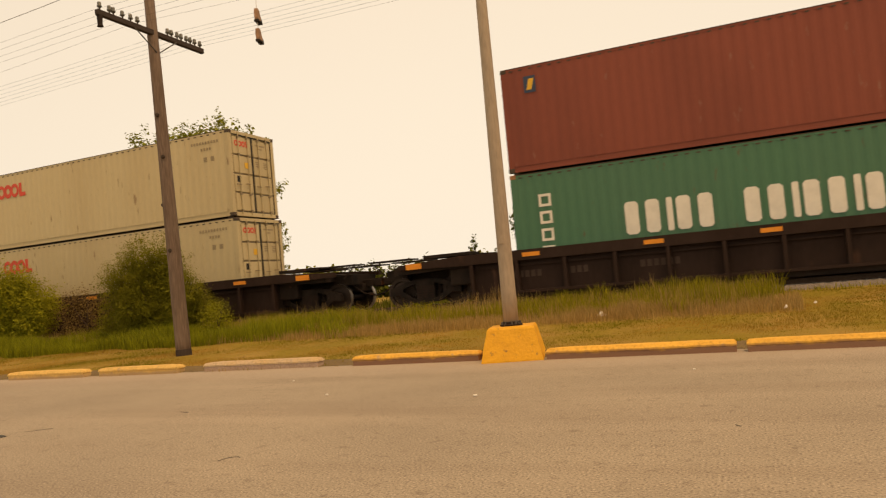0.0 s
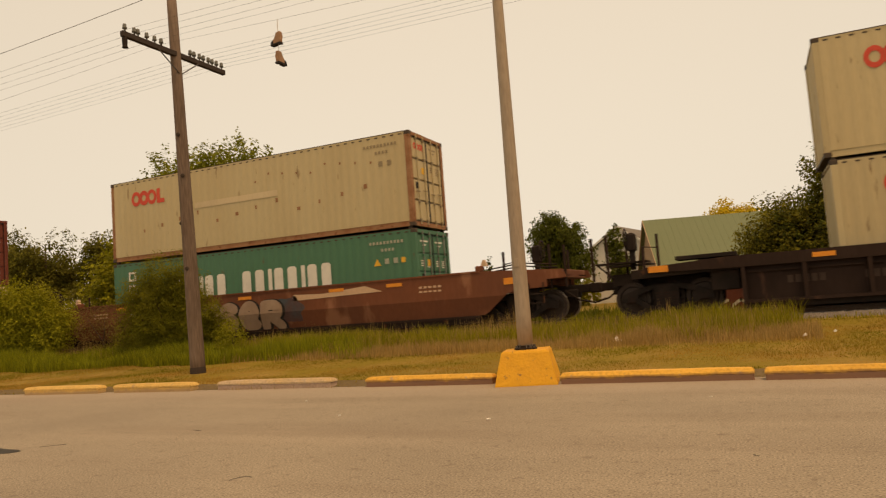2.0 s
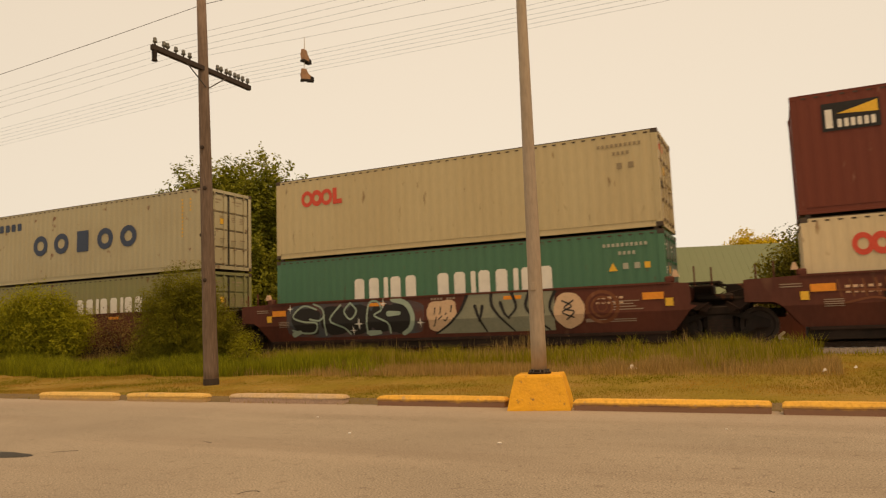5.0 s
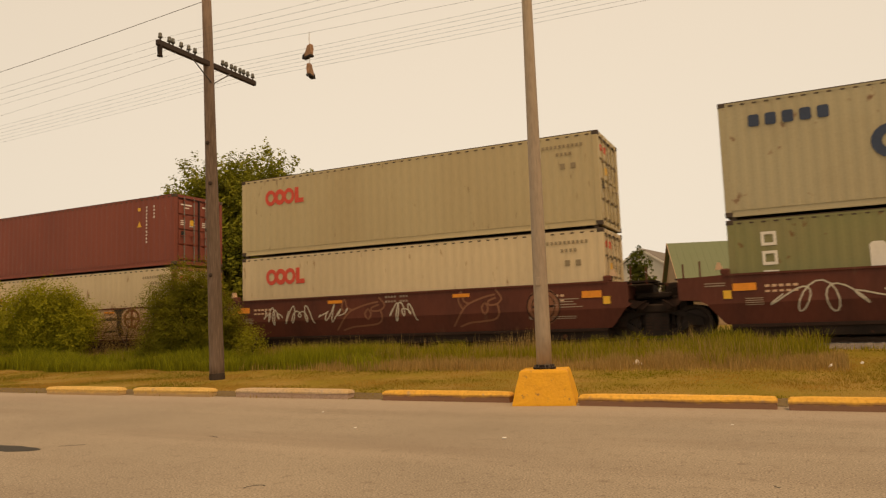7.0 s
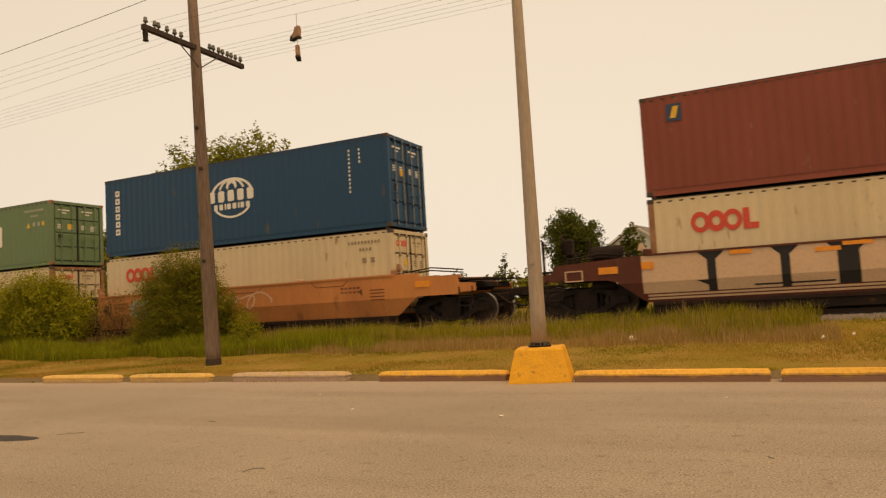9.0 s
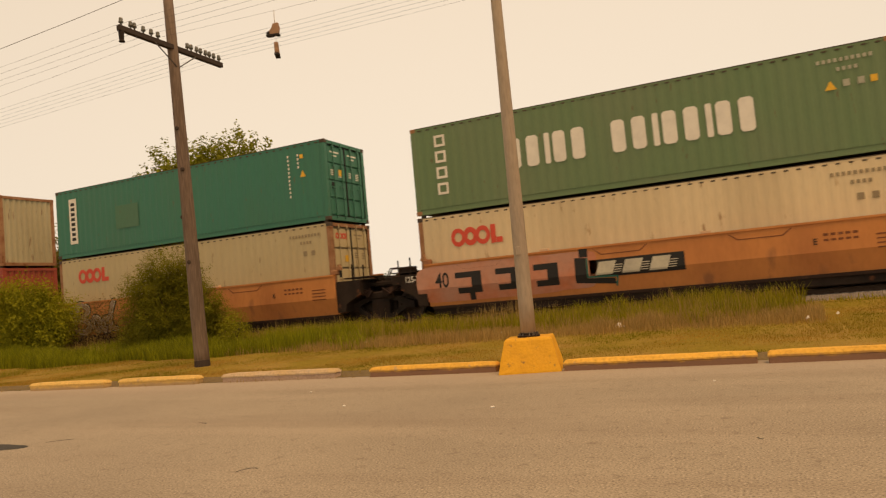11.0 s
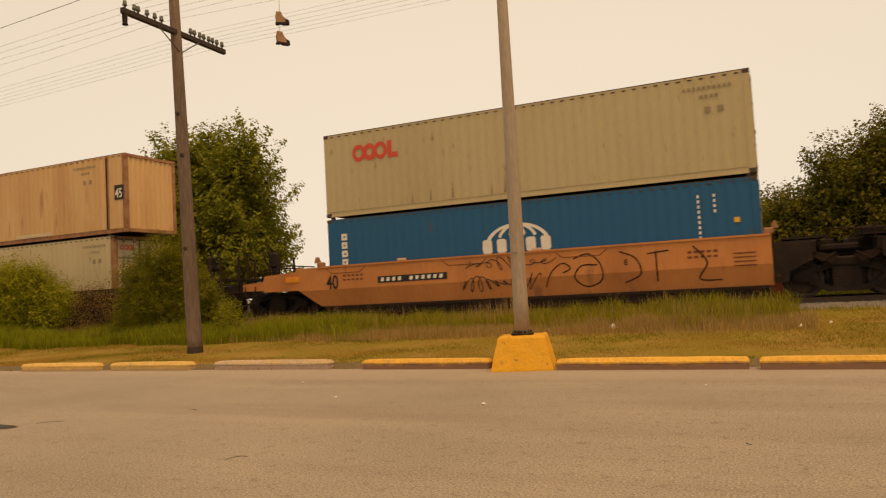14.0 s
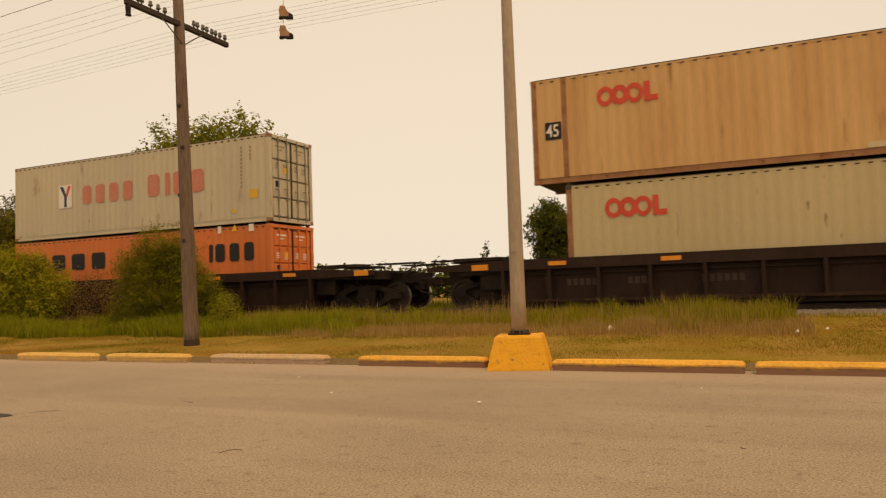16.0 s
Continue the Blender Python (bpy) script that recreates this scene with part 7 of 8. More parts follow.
strokes_on(u, "graffiti_line", CAR_BLACK, [[(x - O4, z) for x, z in line] for line in (
    [(-209.6, 0.6), (-209.4, 1.0), (-209.1, 1.2), (-208.9, 1.05), (-209.1, 0.95)], [(-208.2, 1.1), (-208.6, 1.1), (-208.8, 0.8), (-208.5, 0.55), (-208.1, 0.7), (-208.1, 1.1), (-208.4, 1.4), (-208.8, 1.3)],
    [(-207.6, 1.4), (-207.2, 1.2), (-207.1, 0.8), (-207.5, 0.6)], [(-206.9, 1.3), (-206.4, 1.35)], [(-206.7, 1.35), (-206.7, 0.6)], [(-205.8, 1.4), (-205.5, 1.0), (-205.7, 0.6), (-205.2, 0.55)])], 0.035, 0.004, 0.36, 1.57, "thin black sprayed curves")


# ---- grass ----
def blades(name, n, xr, yr, hr, width, material, label, seed, lean=0.35, zone=None):
    """Grass blades, each a bent tapered strip."""
    rng = np.random.default_rng(seed)
    x, y = rng.uniform(*xr, n), rng.uniform(*yr, n)
    if zone is not None:
        keep = zone(x, y, rng)
        x, y = x[keep], y[keep]
    n = len(x)
    z = np.array([rise(v) for v in y]) - 0.02
    patch = np.array([0.72 + 0.60 * noise.noise((a * 0.45, b * 0.8, seed)) + 0.40 * noise.noise((a * 1.7, b * 1.7, seed + 3)) for a, b in zip(x, y)])
    h = rng.uniform(*hr, n) * np.clip(patch, 0.35, 1.4)
    a, t = rng.uniform(0, 2 * np.pi, n), rng.uniform(0, 2 * np.pi, n)
    k = rng.uniform(0.1, 1.0, n) * lean * h
    w = width * rng.uniform(0.6, 1.3, n)
    dx, dy, lx, ly = np.cos(a) * w / 2, np.sin(a) * w / 2, np.cos(t) * k, np.sin(t) * k
    P = np.empty((n, 5, 3))
    P[:, 0] = np.stack([x - dx, y - dy, z], 1)
    P[:, 1] = np.stack([x + dx, y + dy, z], 1)
    P[:, 2] = np.stack([x + dx * 0.8 + lx * 0.35, y + dy * 0.8 + ly * 0.35, z + h * 0.6], 1)
    P[:, 3] = np.stack([x - dx * 0.8 + lx * 0.35, y - dy * 0.8 + ly * 0.35, z + h * 0.6], 1)
    P[:, 4] = np.stack([x + lx, y + ly, z + h], 1)
    i = (np.arange(n) * 5)[:, None]
    quads, tris = (i + [0, 1, 2, 3]).tolist(), (i + [3, 2, 4]).tolist()
    return tagged(new(name, cloud(name, P.reshape(-1, 3).tolist(), quads + tris, material)), label, "grass", kind="stuff")


def strip(x, y, rng):
    """Tall growth along the track, ending in a ragged edge where the gravel shows."""
    edge = 14.55 + 0.25 * np.sin(x * 0.9) + 0.2 * np.sin(x * 2.3 + 1)
    end = 0.55 + 0.25 * np.sin(y * 3)
    return (y > edge + rng.uniform(-0.2, 0.3, len(x))) & (x < end) & (rng.random(len(x)) < 0.25 + 0.75 * np.clip((y - edge) / 0.9, 0, 1))


blades("tall_grass", 92000, (-36, 1.0), (13.9, 17.3), (0.24, 0.56), 0.012, BLADE, "tall green grass along the railway bank", 1, 0.6, zone=strip)
blades("dry_grass_stems", 16000, (-36, 1.2), (13.9, 17.2), (0.34, 0.68), 0.008, BLADE_DRY, "thin dry seed stems among the tall grass", 2, 0.2, zone=strip)
blades("tall_grass", 78000, (-36, -7.5), (13.6, 15.6), (0.28, 0.62), 0.014, BLADE_SHADE, "rank green grass under the shrubs", 31, 0.6,
       zone=lambda x, y, rng: (rng.random(len(x)) < np.clip((-8.0 - x) / 4.5, 0, 1)) & (y > 13.75 + 0.25 * np.sin(x * 1.1) + 0.15 * np.sin(x * 3.1)))
blades("dry_grass_fringe", 34000, (-12.5, 0.9), (13.5, 15.3), (0.08, 0.34), 0.010, BLADE_DRY, "dry straw fringe at the foot of the tall grass", 3, 0.5,
       zone=lambda x, y, rng: rng.random(len(x)) < np.clip((y - 13.45) / 0.8, 0, 1) * np.clip((x + 12.5) / 3.0, 0, 1))
blades("mown_grass", 170000, (-30, 9), (10.25, 14.6), (0.012, 0.050), 0.010, BLADE_LAWN, "short yellowing mown grass on the verge", 4, 0.9)
blades("mown_grass", 42000, (-1, 10), (14.2, 17.0), (0.015, 0.05), 0.015, BLADE_LAWN, "short yellowing mown grass on the verge", 5, 0.9)
blades("edge_weeds", 5000, (-34, 6), (9.72, 10.35), (0.02, 0.10), 0.011, BLADE_LAWN, "small weeds behind the wheel stops", 6, 0.7)
blades("gravel_weeds", 1300, (0.3, 9), (16.5, 17.6), (0.05, 0.22), 0.014, BLADE, "sparse weeds on the gravel shoulder", 7, 0.6)
blades("far_grass", 26000, (-60, 22), (23.6, 32), (0.45, 0.85), 0.05, BLADE_FAR, "rank dull green grass beyond the track", 8, 0.4)


# ---- trees and shrubs ----
def leaf_cloud(name, lobes, clumps, per, leaf, material, seed, parent=None, shell=0.55, up=0.35, spread=0.5, cut=None, slim=0.34):
    """Leaves in clumps spread over ellipsoid lobes (cx, cy, cz, rx, ry, rz); clumps stretch outwards like shoots."""
    rng = np.random.default_rng(seed)
    L = np.array(lobes, float)
    vol = L[:, 3] * L[:, 5]
    pick = rng.choice(len(L), clumps, p=vol / vol.sum())
    d = rng.normal(size=(clumps, 3))
    d /= np.linalg.norm(d, axis=1)[:, None]
    r = rng.uniform(shell, 1.0, clumps) ** 0.7
    bump = np.array([1 + 0.30 * noise.noise((v[0] * 2.2 + seed, v[1] * 2.2, v[2] * 2.2 + p)) for v, p in zip(d, pick)])
    c = L[pick, :3] + d * L[pick, 3:] * (r * bump)[:, None]
    out = d + np.array([0, 0, up])
    out /= np.linalg.norm(out, axis=1)[:, None]
    n = clumps * per
    cc, oo = np.repeat(c, per, 0), np.repeat(out, per, 0)
    along = rng.uniform(-0.5, 1.0, n)
    p = cc + oo * (along * spread)[:, None] + rng.normal(size=(n, 3)) * (spread * slim * (1.15 - 0.6 * along))[:, None]
    if cut is not None:
        keep = p[:, 2] > cut
        p, oo = p[keep], oo[keep]
        n = len(p)
    nrm = oo + np.array([0, 0, 0.5]) + rng.normal(size=(n, 3)) * 0.55     # leaves face out and up
    nrm /= np.linalg.norm(nrm, axis=1)[:, None]
    a = np.cross(nrm, rng.normal(size=(n, 3)))
    a /= np.linalg.norm(a, axis=1)[:, None]
    b = np.cross(nrm, a)
    s = leaf * rng.uniform(0.6, 1.35, n)[:, None]
    P = np.empty((n, 4, 3))
    P[:, 0], P[:, 1], P[:, 2], P[:, 3] = p - a * s * 0.55, p + b * s * 0.34 + nrm * s * 0.12, p + a * s * 0.55, p - b * s * 0.34 + nrm * s * 0.12
    i = (np.arange(n) * 4)[:, None]
    faces = np.concatenate([i + [0, 1, 2], i + [0, 2, 3]]).tolist()
    ob = new(name, cloud(name, P.reshape(-1, 3).tolist(), faces, material))
    ob.parent = parent
    return tagged(ob, kind="stuff")


def tree(name, label, x, y, base, height, trunk_r, lobes, clumps, per, leaf, material, seed, limbs=7, category="tree", extra=None, **kw):
    """A tapered trunk, limbs that reach into the crown, and leaves in clumps."""
    ob = thing(name, label, category, m=pose(x, y, base))
    rng = np.random.default_rng(seed + 50)
    bm = bmesh.new()
    pts = [(0.08 * height * 0.1 * math.sin(k * 1.7 + seed), 0.05 * math.cos(k * 2.1), height * 0.86 * k / 6) for k in range(7)]
    tube(bm, pts, [trunk_r * (1.25 if k == 0 else 1 - 0.13 * k) for k in range(7)], 9)
    part("trunk", bm, TRUNK, ob, smooth=True)
    for k in range(limbs):
        lobe = lobes[k % len(lobes)]
        d = rng.normal(size=3)
        d /= np.linalg.norm(d)
        tip = Vector(lobe[:3]) + Vector(d * np.array(lobe[3:]) * 0.75)
        z0 = height * rng.uniform(0.18, 0.6)
        start = Vector((0, 0, z0))
        mid = start.lerp(tip, 0.5) + Vector((0, 0, 0.06 * height))
        bm = bmesh.new()
        tube(bm, [start, mid, tip], [trunk_r * 0.5, trunk_r * 0.28, trunk_r * 0.06], 6)
        part("limb", bm, TRUNK, ob)
    leaf_cloud("crown", lobes, clumps, per, leaf, material, seed, ob, **kw)
    if extra:
        leaf_cloud("crown", extra[0], extra[1], per, leaf, extra[2], seed + 1, ob, **kw)
    return ob


def tufts(n, box_r, centre, size, seed):
    """Small crown lobes spread through a large ellipsoid, so that the outline comes out uneven."""
    rng = np.random.default_rng(seed)
    out = []
    for _ in range(n):
        d = rng.normal(size=3)
        d /= np.linalg.norm(d)
        r = rng.uniform(0.35, 1.0) ** 0.6
        k = size * rng.uniform(0.7, 1.25)
        out.append((centre[0] + d[0] * box_r[0] * r, centre[1] + d[1] * box_r[1] * r, centre[2] + d[2] * box_r[2] * r, k, k, k * 1.15))
    return out


tree("maple_tree", "large full green maple tree beyond the track", -28.8, 32.5, 0.1, 11.8, 0.32,
     tufts(26, (5.0, 3.6, 3.2), (0.3, 0, 4.5), 1.4, 3) + tufts(11, (2.4, 2.0, 2.1), (-1.2, 0, 8.4), 1.15, 4) + [(-0.2, 0, 10.1, 1.0, 1.0, 1.0)] + tufts(11, (2.3, 2.0, 2.2), (2.5, 0, 8.2), 1.15, 5) + [(0, 0, 5.0, 3.6, 2.5, 3.6)],
     1450, 66, 0.20, LEAF_MAPLE, 11, limbs=18, spread=1.45, up=0.9, slim=0.135, shell=0.45, extra=(tufts(7, (2.4, 0.8, 1.6), (-2.5, -3.0, 3.0), 1.2, 8), 320, LEAF_LIGHT))
tree("willow_tree", "hazy light green tree in the distance", -49.5, 37, 0.1, 8.6, 0.25, tufts(16, (2.4, 2.0, 2.2), (0, 0, 6.2), 1.15, 71) + tufts(9, (1.6, 1.6, 1.8), (2.4, 0, 4.2), 1.0, 72) + tufts(9, (1.8, 1.6, 2.2), (-3.0, 0, 5.2), 1.1, 73), 900, 22, 0.2, LEAF_FAR, 12, spread=0.6, slim=0.26, limbs=10)
tree("willow_tree", "hazy light green tree in the distance", -44.0, 38, 0.1, 7.4, 0.22, tufts(13, (1.6, 1.5, 1.7), (0, 0, 5.2), 1.0, 74) + tufts(8, (1.3, 1.3, 1.5), (1.5, 0, 3.4), 0.9, 75), 620, 22, 0.2, LEAF_FAR, 13, spread=0.6, slim=0.26, limbs=9)
tree("willow_tree", "hazy light green tree in the distance", -56.5, 39, 0.1, 9.0, 0.25, [(0, 0, 5.2, 3.4, 2.6, 3.4)], 620, 20, 0.24, LEAF_FAR, 14, spread=0.7)
tree("chestnut_tree", "dense dark round-headed tree beside the houses", -15.2, 58, 0.1, 7.6, 0.3, tufts(18, (1.9, 1.5, 2.0), (-0.3, 0, 5.1), 1.05, 6) + tufts(7, (1.0, 1.0, 1.4), (1.7, 0, 3.9), 0.8, 7) + [(0, 0, 3.4, 1.8, 1.5, 2.0)], 1200, 22, 0.20, LEAF_DARK, 15, spread=0.5, up=0.1)
tree("young_tree", "slim dark young tree before the white house", -11.0, 62, 0.1, 6.6, 0.12, [(0, 0, 4.9, 0.75, 0.75, 1.8), (0.2, 0, 3.0, 1.0, 1.0, 1.6)], 160, 14, 0.28, LEAF_DARK, 16, spread=0.45, limbs=4)
tree("conifer", "thin spindly conifer in the distance", -23.2, 63, 0.1, 5.5, 0.09, [(0, 0, 1.6 + 0.8 * k, 1.15 - 0.2 * k, 1.15 - 0.2 * k, 0.18) for k in range(5)], 70, 8, 0.26, LEAF_DARK, 17, spread=0.3, limbs=5)
tree("golden_tree", "yellow-leaved tree behind the green roof", -2.6, 86, 0.1, 11.0, 0.3, tufts(14, (3.2, 2.0, 1.6), (0.3, 0, 7.6), 1.2, 81) + tufts(9, (2.4, 1.6, 1.4), (-1.6, 0, 6.4), 1.1, 82), 900, 18, 0.30, LEAF_GOLD, 18, spread=0.8)
tree("ash_tree", "broad dark green tree beyond the track", 5.4, 39, -0.1, 7.6, 0.3,
     tufts(20, (3.0, 2.4, 2.8), (0.4, 0, 4.4), 1.35, 21) + tufts(12, (2.6, 2.0, 3.0), (3.4, 0, 4.6), 1.4, 22) + tufts(9, (2.2, 1.2, 1.5), (-3.8, 0, 2.3), 1.0, 23) + [(0, -0.5, 2.2, 4.2, 2, 1.8)] + tufts(14, (2.6, 1.4, 1.3), (-3.2, 0, 3.2), 0.95, 24) + tufts(10, (1.9, 1.2, 1.3), (-1.6, 0, 5.4), 1.0, 25),
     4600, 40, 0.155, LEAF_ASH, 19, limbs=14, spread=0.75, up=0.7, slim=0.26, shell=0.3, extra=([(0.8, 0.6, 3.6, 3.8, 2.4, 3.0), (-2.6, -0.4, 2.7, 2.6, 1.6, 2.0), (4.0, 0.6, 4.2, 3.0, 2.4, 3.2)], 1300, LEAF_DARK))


def shrub(label, x, y, lobes, clumps, per, leaf, material, seed, name="shrub", **kw):
    ob = thing(name, label, "shrub", m=pose(x, y, rise(y)))
    rng = np.random.default_rng(seed)
    for k in range(7):
        lobe = lobes[k % len(lobes)]
        a = rng.uniform(0, 6.28)
        bm = bmesh.new()
        tip = (lobe[0] + 0.5 * lobe[3] * math.cos(a), lobe[1] + 0.5 * lobe[4] * math.sin(a), lobe[2] + lobe[5] * 0.7)
        tube(bm, [(lobe[0] * 0.7, lobe[1] * 0.7, -0.05), (lobe[0] * 0.85, lobe[1] * 0.85, lobe[2] * 0.7), tip], [0.03, 0.02, 0.006], 5)
        part("stem", bm, TRUNK, ob)
    leaf_cloud("foliage", lobes, clumps, per, leaf, material, seed, ob, cut=0.02, **kw)
    return ob


shrub("dense rounded green shrub beside the telegraph pole", -15.7, 15.4, tufts(26, (1.6, 0.75, 0.8), (-0.1, 0.2, 1.1), 0.46, 61) + tufts(9, (0.8, 0.6, 0.55), (0.2, 0, 1.95), 0.42, 62) + tufts(5, (0.45, 0.4, 0.3), (1.35, 0.2, 0.6), 0.30, 63) + tufts(9, (1.7, 0.4, 0.15), (-0.2, -0.1, 0.5), 0.36, 64), 3900, 32, 0.042, LEAF_BUSH, 21, spread=0.30, slim=0.24, up=0.75, shell=0.5)
shrub("yellow-green leafy shrub on the bank", -22.6, 15.9, tufts(30, (2.6, 0.7, 0.9), (0, 0.1, 1.2), 0.48, 65) + tufts(9, (1.1, 0.6, 0.5), (0.2, 0, 2.0), 0.42, 66) + tufts(8, (2.6, 0.3, 0.15), (0, -0.1, 0.5), 0.4, 67), 2000, 28, 0.065, LEAF_LIGHT, 22, spread=0.32, up=0.6, shell=0.3)
shrub("yellow-green leafy shrub on the bank", -27.0, 16.2, [(0, 0, 1.3, 1.8, 1.1, 1.6), (-1.8, 0, 1.2, 1.6, 1.0, 1.4)], 900, 22, 0.10, LEAF_LIGHT, 23, spread=0.28, shell=0.35)
shrub("reddish twiggy brush between the shrubs", -19.2, 16.3, [(0, 0, 0.7, 1.2, 0.7, 0.85), (1.2, 0, 0.6, 0.8, 0.6, 0.7)], 420, 18, 0.05, LEAF_PLUM, 24, spread=0.3, up=0.9)
shrub("small weedy shrub at the foot of the pole", -12.75, 14.8, [(0, 0, 0.35, 0.28, 0.35, 0.55)], 260, 16, 0.04, LEAF_LIGHT, 25, spread=0.25, up=1.2)
for k, (x, y, r, h) in enumerate(((-36.5, 31, 2.6, 4.2), (-41, 33, 3.0, 4.0), (-47, 31, 3.2, 4.2), (-33.0, 29.5, 2.0, 3.0), (-53, 33, 3.5, 5.0))):
    shrub("overgrown green brush beyond the track", x, y, [(0, 0, h * 0.45, r, r * 0.7, h * 0.5), (r * 0.6, 0, h * 0.3, r * 0.7, r * 0.6, h * 0.4)], 420, 18, 0.17, LEAF_BUSH if k % 2 else LEAF_FAR, 30 + k, spread=0.5)
for k, (x, y, r, h) in enumerate(((-30, 66, 4, 3.4), (-24, 68, 4, 3.6), (-18.5, 66, 3, 3.0), (-38, 68, 5, 3.4), (-46, 66, 5, 4.2), (-7, 74, 4, 3.4), (14, 60, 6, 5), (-62, 60, 7, 6), (20, 48, 6, 6.5))):
    shrub("far green hedge growth in the haze", x, y, [(0, 0, h * 0.45, r, r * 0.6, h * 0.5), (r * 0.8, 0, h * 0.35, r * 0.8, r * 0.5, h * 0.42)], 230, 12, 0.42, LEAF_DARK if k % 3 == 0 else LEAF_BUSH, 40 + k, spread=0.7)


# ---- houses beyond the track ----
def house(name, label, m, w, d, eave, ridge, wall, roof, ribs=0, over=0.35, door_side=None):
    """A gabled house, ridge along its own x."""
    ob = thing(name, label, "house", m=m)
    t = 0.16
    for y0, y1 in ((-d / 2, -d / 2 + t), (d / 2 - t, d / 2)):
        bm = bmesh.new()
        box(bm, -w / 2, w / 2, y0, y1, 0, eave)
        part("wall", bm, wall, ob)
    for x0, x1 in ((-w / 2, -w / 2 + t), (w / 2 - t, w / 2)):
        bm = bmesh.new()
        prism(bm, [(-d / 2 + t, 0), (d / 2 - t, 0), (d / 2 - t, eave), (0, ridge - 0.1), (-d / 2 + t, eave)], "x", x0, x1)
        part("gable", bm, wall, ob)
    for s in (-1, 1):
        bm = bmesh.new()
        k = (ridge - eave) / (d / 2)
        prism(bm, [(0, ridge), (s * (d / 2 + over), eave - over * k), (s * (d / 2 + over), eave - over * k + 0.14), (0, ridge + 0.14)], "x", -w / 2 - over, w / 2 + over)
        r = part("roof", bm, roof, ob)
        if ribs:
            bm = bmesh.new()
            n = Vector((0, s * (d / 2 + over), -(ridge - eave) - over * k))
            prism(bm, [(0, ridge + 0.14), (s * (d / 2 + over), eave - over * k + 0.14), (s * (d / 2 + over), eave - over * k + 0.16), (0, ridge + 0.16)], "x", -0.02, 0.02)
            me = done(bm, "roof_seam", roof)
            for i in range(ribs):
                piece("roof_seam", me, r, pose(-w / 2 + w * (i + 0.5) / ribs, 0, 0))
    for s in (-1, 1):
        for q in (-1, 1):
            bm = bmesh.new()
            k = (ridge - eave) / (d / 2)
            x = s * (w / 2 + over)
            prism(bm, [(0, ridge - 0.08), (q * (d / 2 + over), eave - over * k - 0.08), (q * (d / 2 + over), eave - over * k + 0.16), (0, ridge + 0.16)], "x", x - 0.03, x + 0.03)
            part("barge_board", bm, SIDING if wall is SIDING else TAN_WALL, ob)
    bm = bmesh.new()
    box(bm, -0.5, 0.5, -0.04, 0.04, -0.6, 0.6, 0.01)
    win = part("window", bm, NAVY_MARK, ob)
    win.matrix_basis = pose(-w / 4, -d / 2 - 0.02, eave * 0.55)
    bm = bmesh.new()
    for x0, x1, z0, z1 in ((-0.6, -0.5, -0.7, 0.7), (0.5, 0.6, -0.7, 0.7), (-0.5, 0.5, 0.6, 0.7), (-0.5, 0.5, -0.7, -0.6)):
        box(bm, x0, x1, -0.07, 0.05, z0, z1)
    part("window_frame", bm, SIDING, win)
    return ob


house("white_house", "white sided house with a grey shingled gable roof", pose(-12.4, 80, 0, 0, 0, 82), 10, 8.0, 5.2, 7.9, SIDING, GREY_ROOF)
house("green_roofed_barn", "long tan building under a green metal roof", pose(-2.0, 68.3, 0, 0, 0, 19), 14.5, 9.0, 2.7, 7.3, TAN_WALL, GREEN_ROOF, ribs=26)


# ---- small things ----
def boot(label, drop):
    """A lace-up work boot; its origin is the point on the wire from which it hangs."""
    ob = thing("work_boot", label, "boot", "boots hung over the wire")
    ob.scale = (0.86, 0.86, 0.86)
    z = -drop / 0.86
    drop = -z
    bm = bmesh.new()
    out = [(-0.075, 0.0), (0.19, 0.0), (0.215, 0.05), (0.18, 0.09), (0.09, 0.115), (0.055, 0.16), (0.05, 0.27), (-0.085, 0.28), (-0.08, 0.15), (-0.095, 0.06)]
    prism(bm, [(a, z + b) for a, b in out], "y", -0.048, 0.048)
    bmesh.ops.bevel(bm, geom=bm.edges[:], offset=0.022, segments=2, affect="EDGES", profile=0.6)
    part("upper", bm, BOOT_TAN, ob, "worn tan leather upper")
    bm = bmesh.new()
    prism(bm, [(-0.10, z - 0.035), (-0.02, z - 0.035), (-0.01, z - 0.02), (0.05, z - 0.02), (0.06, z - 0.035), (0.215, z - 0.03), (0.225, z + 0.01), (-0.10, z + 0.01)], "y", -0.055, 0.055)
    part("sole", bm, BOOT_SOLE, ob, "dark rubber sole")
    bm = bmesh.new()
    prism(bm, [(0.13, z), (0.20, z), (0.222, z + 0.05), (0.18, z + 0.088), (0.13, z + 0.085)], "y", -0.05, 0.05)
    part("toe_cap", bm, BOOT_SOLE, ob, "scuffed dark toe")
    bm = bmesh.new()
    tube(bm, [(0.0, 0.0, 0.0), (0.006, 0.006, -drop * 0.3), (-0.01, 0.0, z + 0.27)], 0.007, 5)
    part("lace", bm, LACE, ob, "pale lace")
    return ob


BOOT_AT = (-8.52, 11.73, 7.30)
boot_high = boot("tan leather work boot hanging by its laces from a wire", 0.52)
boot_low = boot("tan leather work boot dangling under its pair", 0.93)


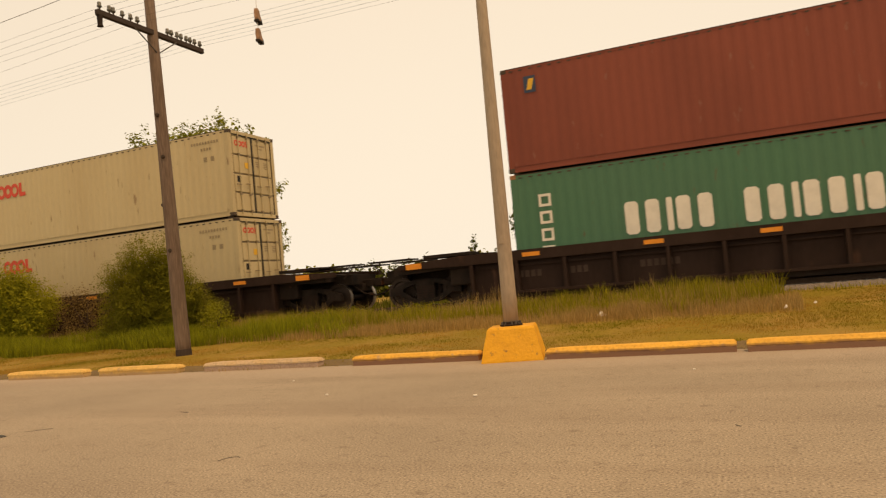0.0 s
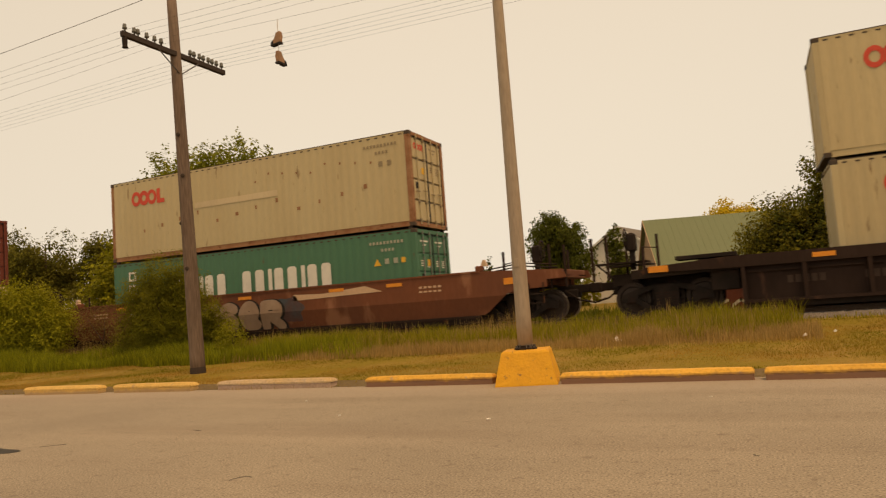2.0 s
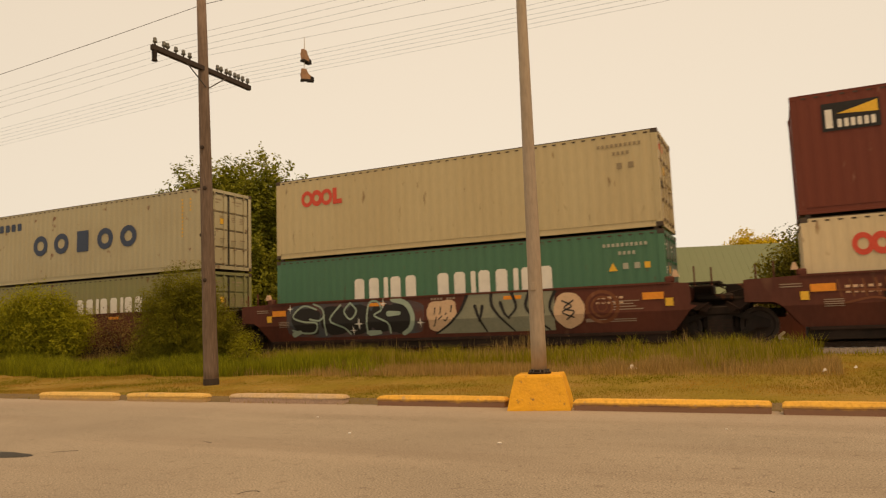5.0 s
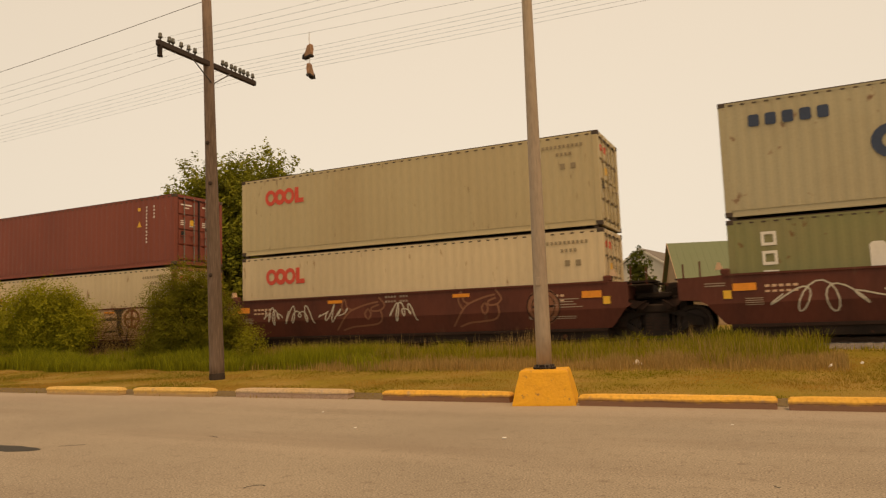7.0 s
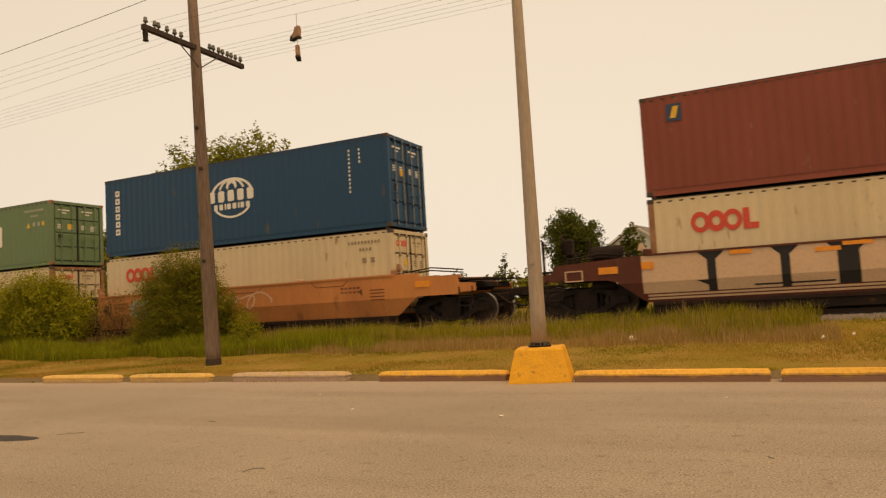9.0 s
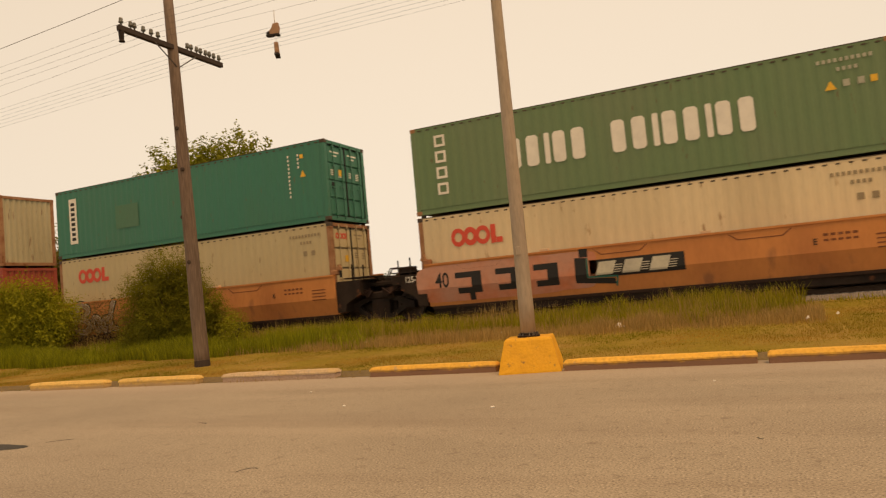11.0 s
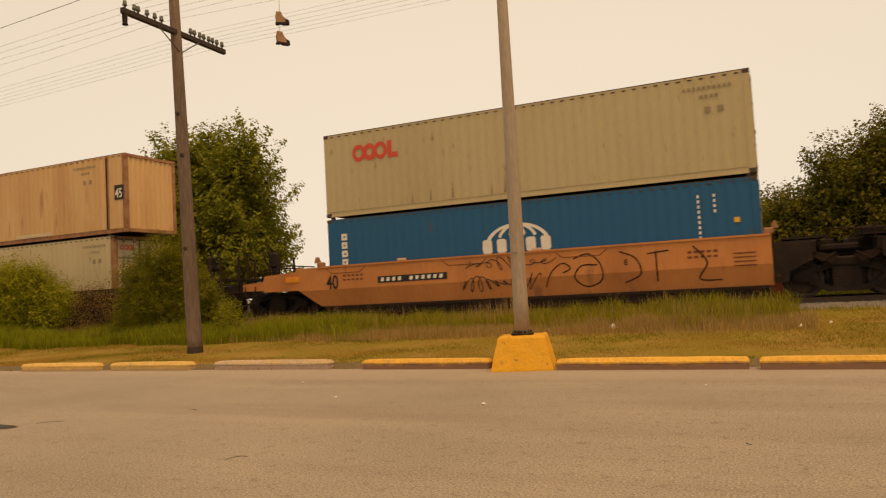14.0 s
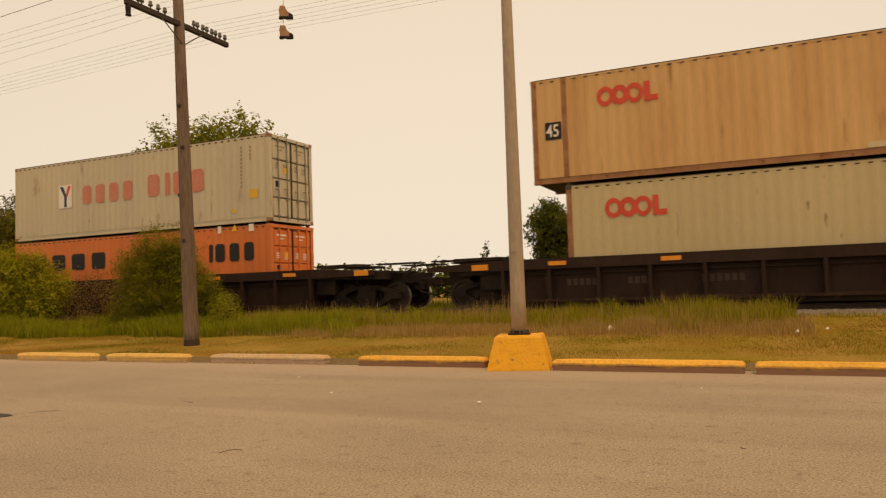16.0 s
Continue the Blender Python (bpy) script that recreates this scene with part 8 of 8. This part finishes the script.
def scraps():
    rng = np.random.default_rng(9)
    for x, y, r in ((-2.72, 14.35, 0.11), (0.62, 13.9, 0.045), (1.12, 14.3, 0.03), (-8.6, 14.4, 0.03), (-5.3, 14.6, 0.025)):
        bm = bmesh.new()
        n = 7
        lo = [bm.verts.new((r * (0.7 + 0.5 * rng.random()) * math.cos(6.283 * k / n), r * (0.5 + 0.4 * rng.random()) * math.sin(6.283 * k / n), 0.02 + 0.03 * rng.random())) for k in range(n)]
        top = bm.verts.new((0.01, 0, 0.05 + r * 0.8))
        for k in range(n):
            bm.faces.new((lo[k], lo[(k + 1) % n], top))
        bm.faces.new(lo[::-1])
        ob = simple("litter_scrap", bm, LITTER, "crumpled white litter scrap in the grass", "litter", "litter scraps")
        ob.matrix_basis = pose(x, y, rise(y))
    for x, y, r in ((-2.65, 6.83, 0.022), (-4.6, 7.1, 0.018), (-5.9, 8.3, 0.015), (-0.6, 8.2, 0.014)):
        bm = bmesh.new()
        box(bm, -r, r, -r * 0.7, r * 0.7, 0.0, r * 0.8, r * 0.3)
        ob = simple("pebble", bm, LITTER, "small pale pebble on the asphalt", "pebble", "pebbles")
        ob.matrix_basis = pose(x, y, 0.0, 0, 0, 30)


scraps()


def painted_block():
    """A low concrete block beyond the track, sprayed over."""
    ob = thing("concrete_block", "low reddish concrete block with pale spray beyond the track", "concrete block", m=pose(-0.42, 25.3, rise(25.3)))
    bm = bmesh.new()
    box(bm, -1.14, 1.14, -0.3, 0.3, -0.1, 1.17, 0.03)
    part("body", bm, CAR_MAROON, ob)
    bm = bmesh.new()
    for k, line in enumerate(([(-0.7, 0.25), (-0.9, 0.45), (-0.6, 0.6)], [(-0.2, 0.6), (-0.45, 0.4), (-0.2, 0.2), (0.05, 0.4), (-0.2, 0.6)], [(0.5, 0.55), (0.35, 0.4), (0.6, 0.3), (0.4, 0.15)])):
        brushed(bm, line, 0.09, -0.306 - 0.001 * k)
    part("sprayed_curve", bm, SPRAY_PALE, ob, "pale sprayed curves", kind="stuff")


painted_block()


def motions():
    """The train rolls past at an even speed, its wheels turn, the boots sway."""
    for ob, x, z in MOVING:
        walk(ob, [(t, pose(x + SPEED * t, TRACK_Y, z)) for t in (0.0, SECONDS)])
    spin = math.degrees(SPEED / 0.455)
    for w, k in WHEELSETS:
        walk(w, [(f / FPS, pose(k, 0, 0.455, 0, (spin * f / FPS) % 360, 0)) for f in range(int(SECONDS * FPS) + 1)])
    sway_high = ((0, 80), (1, 80), (1.5, 110), (2, 140), (2.5, 175), (2.8, 110), (3, 60), (3.5, 10), (4, 0), (4.5, 20), (5, 60), (6.2, 110), (7.5, 150), (8, 160), (9.2, 130), (10.5, 110), (11, 165),
                 (11.5, 160), (12, 100), (12.5, 80), (13, 130), (13.3, 60), (13.5, 10), (14, 5), (16, 0))
    sway_low = ((0, 80), (1.5, 100), (2, 60), (2.5, 10), (4, 0), (5, 15), (6, 60), (7.5, 80), (8, 90), (10.5, 90), (11, 90), (12, 60), (12.5, 100), (13, 70), (13.5, 15), (14, 30), (15, 5), (16, 0))
    for ob, rows in ((boot_high, sway_high), (boot_low, sway_low)):
        walk(ob, [(t, pose(*BOOT_AT, 0, 0, 30 + a)) for t, a in rows])


motions()
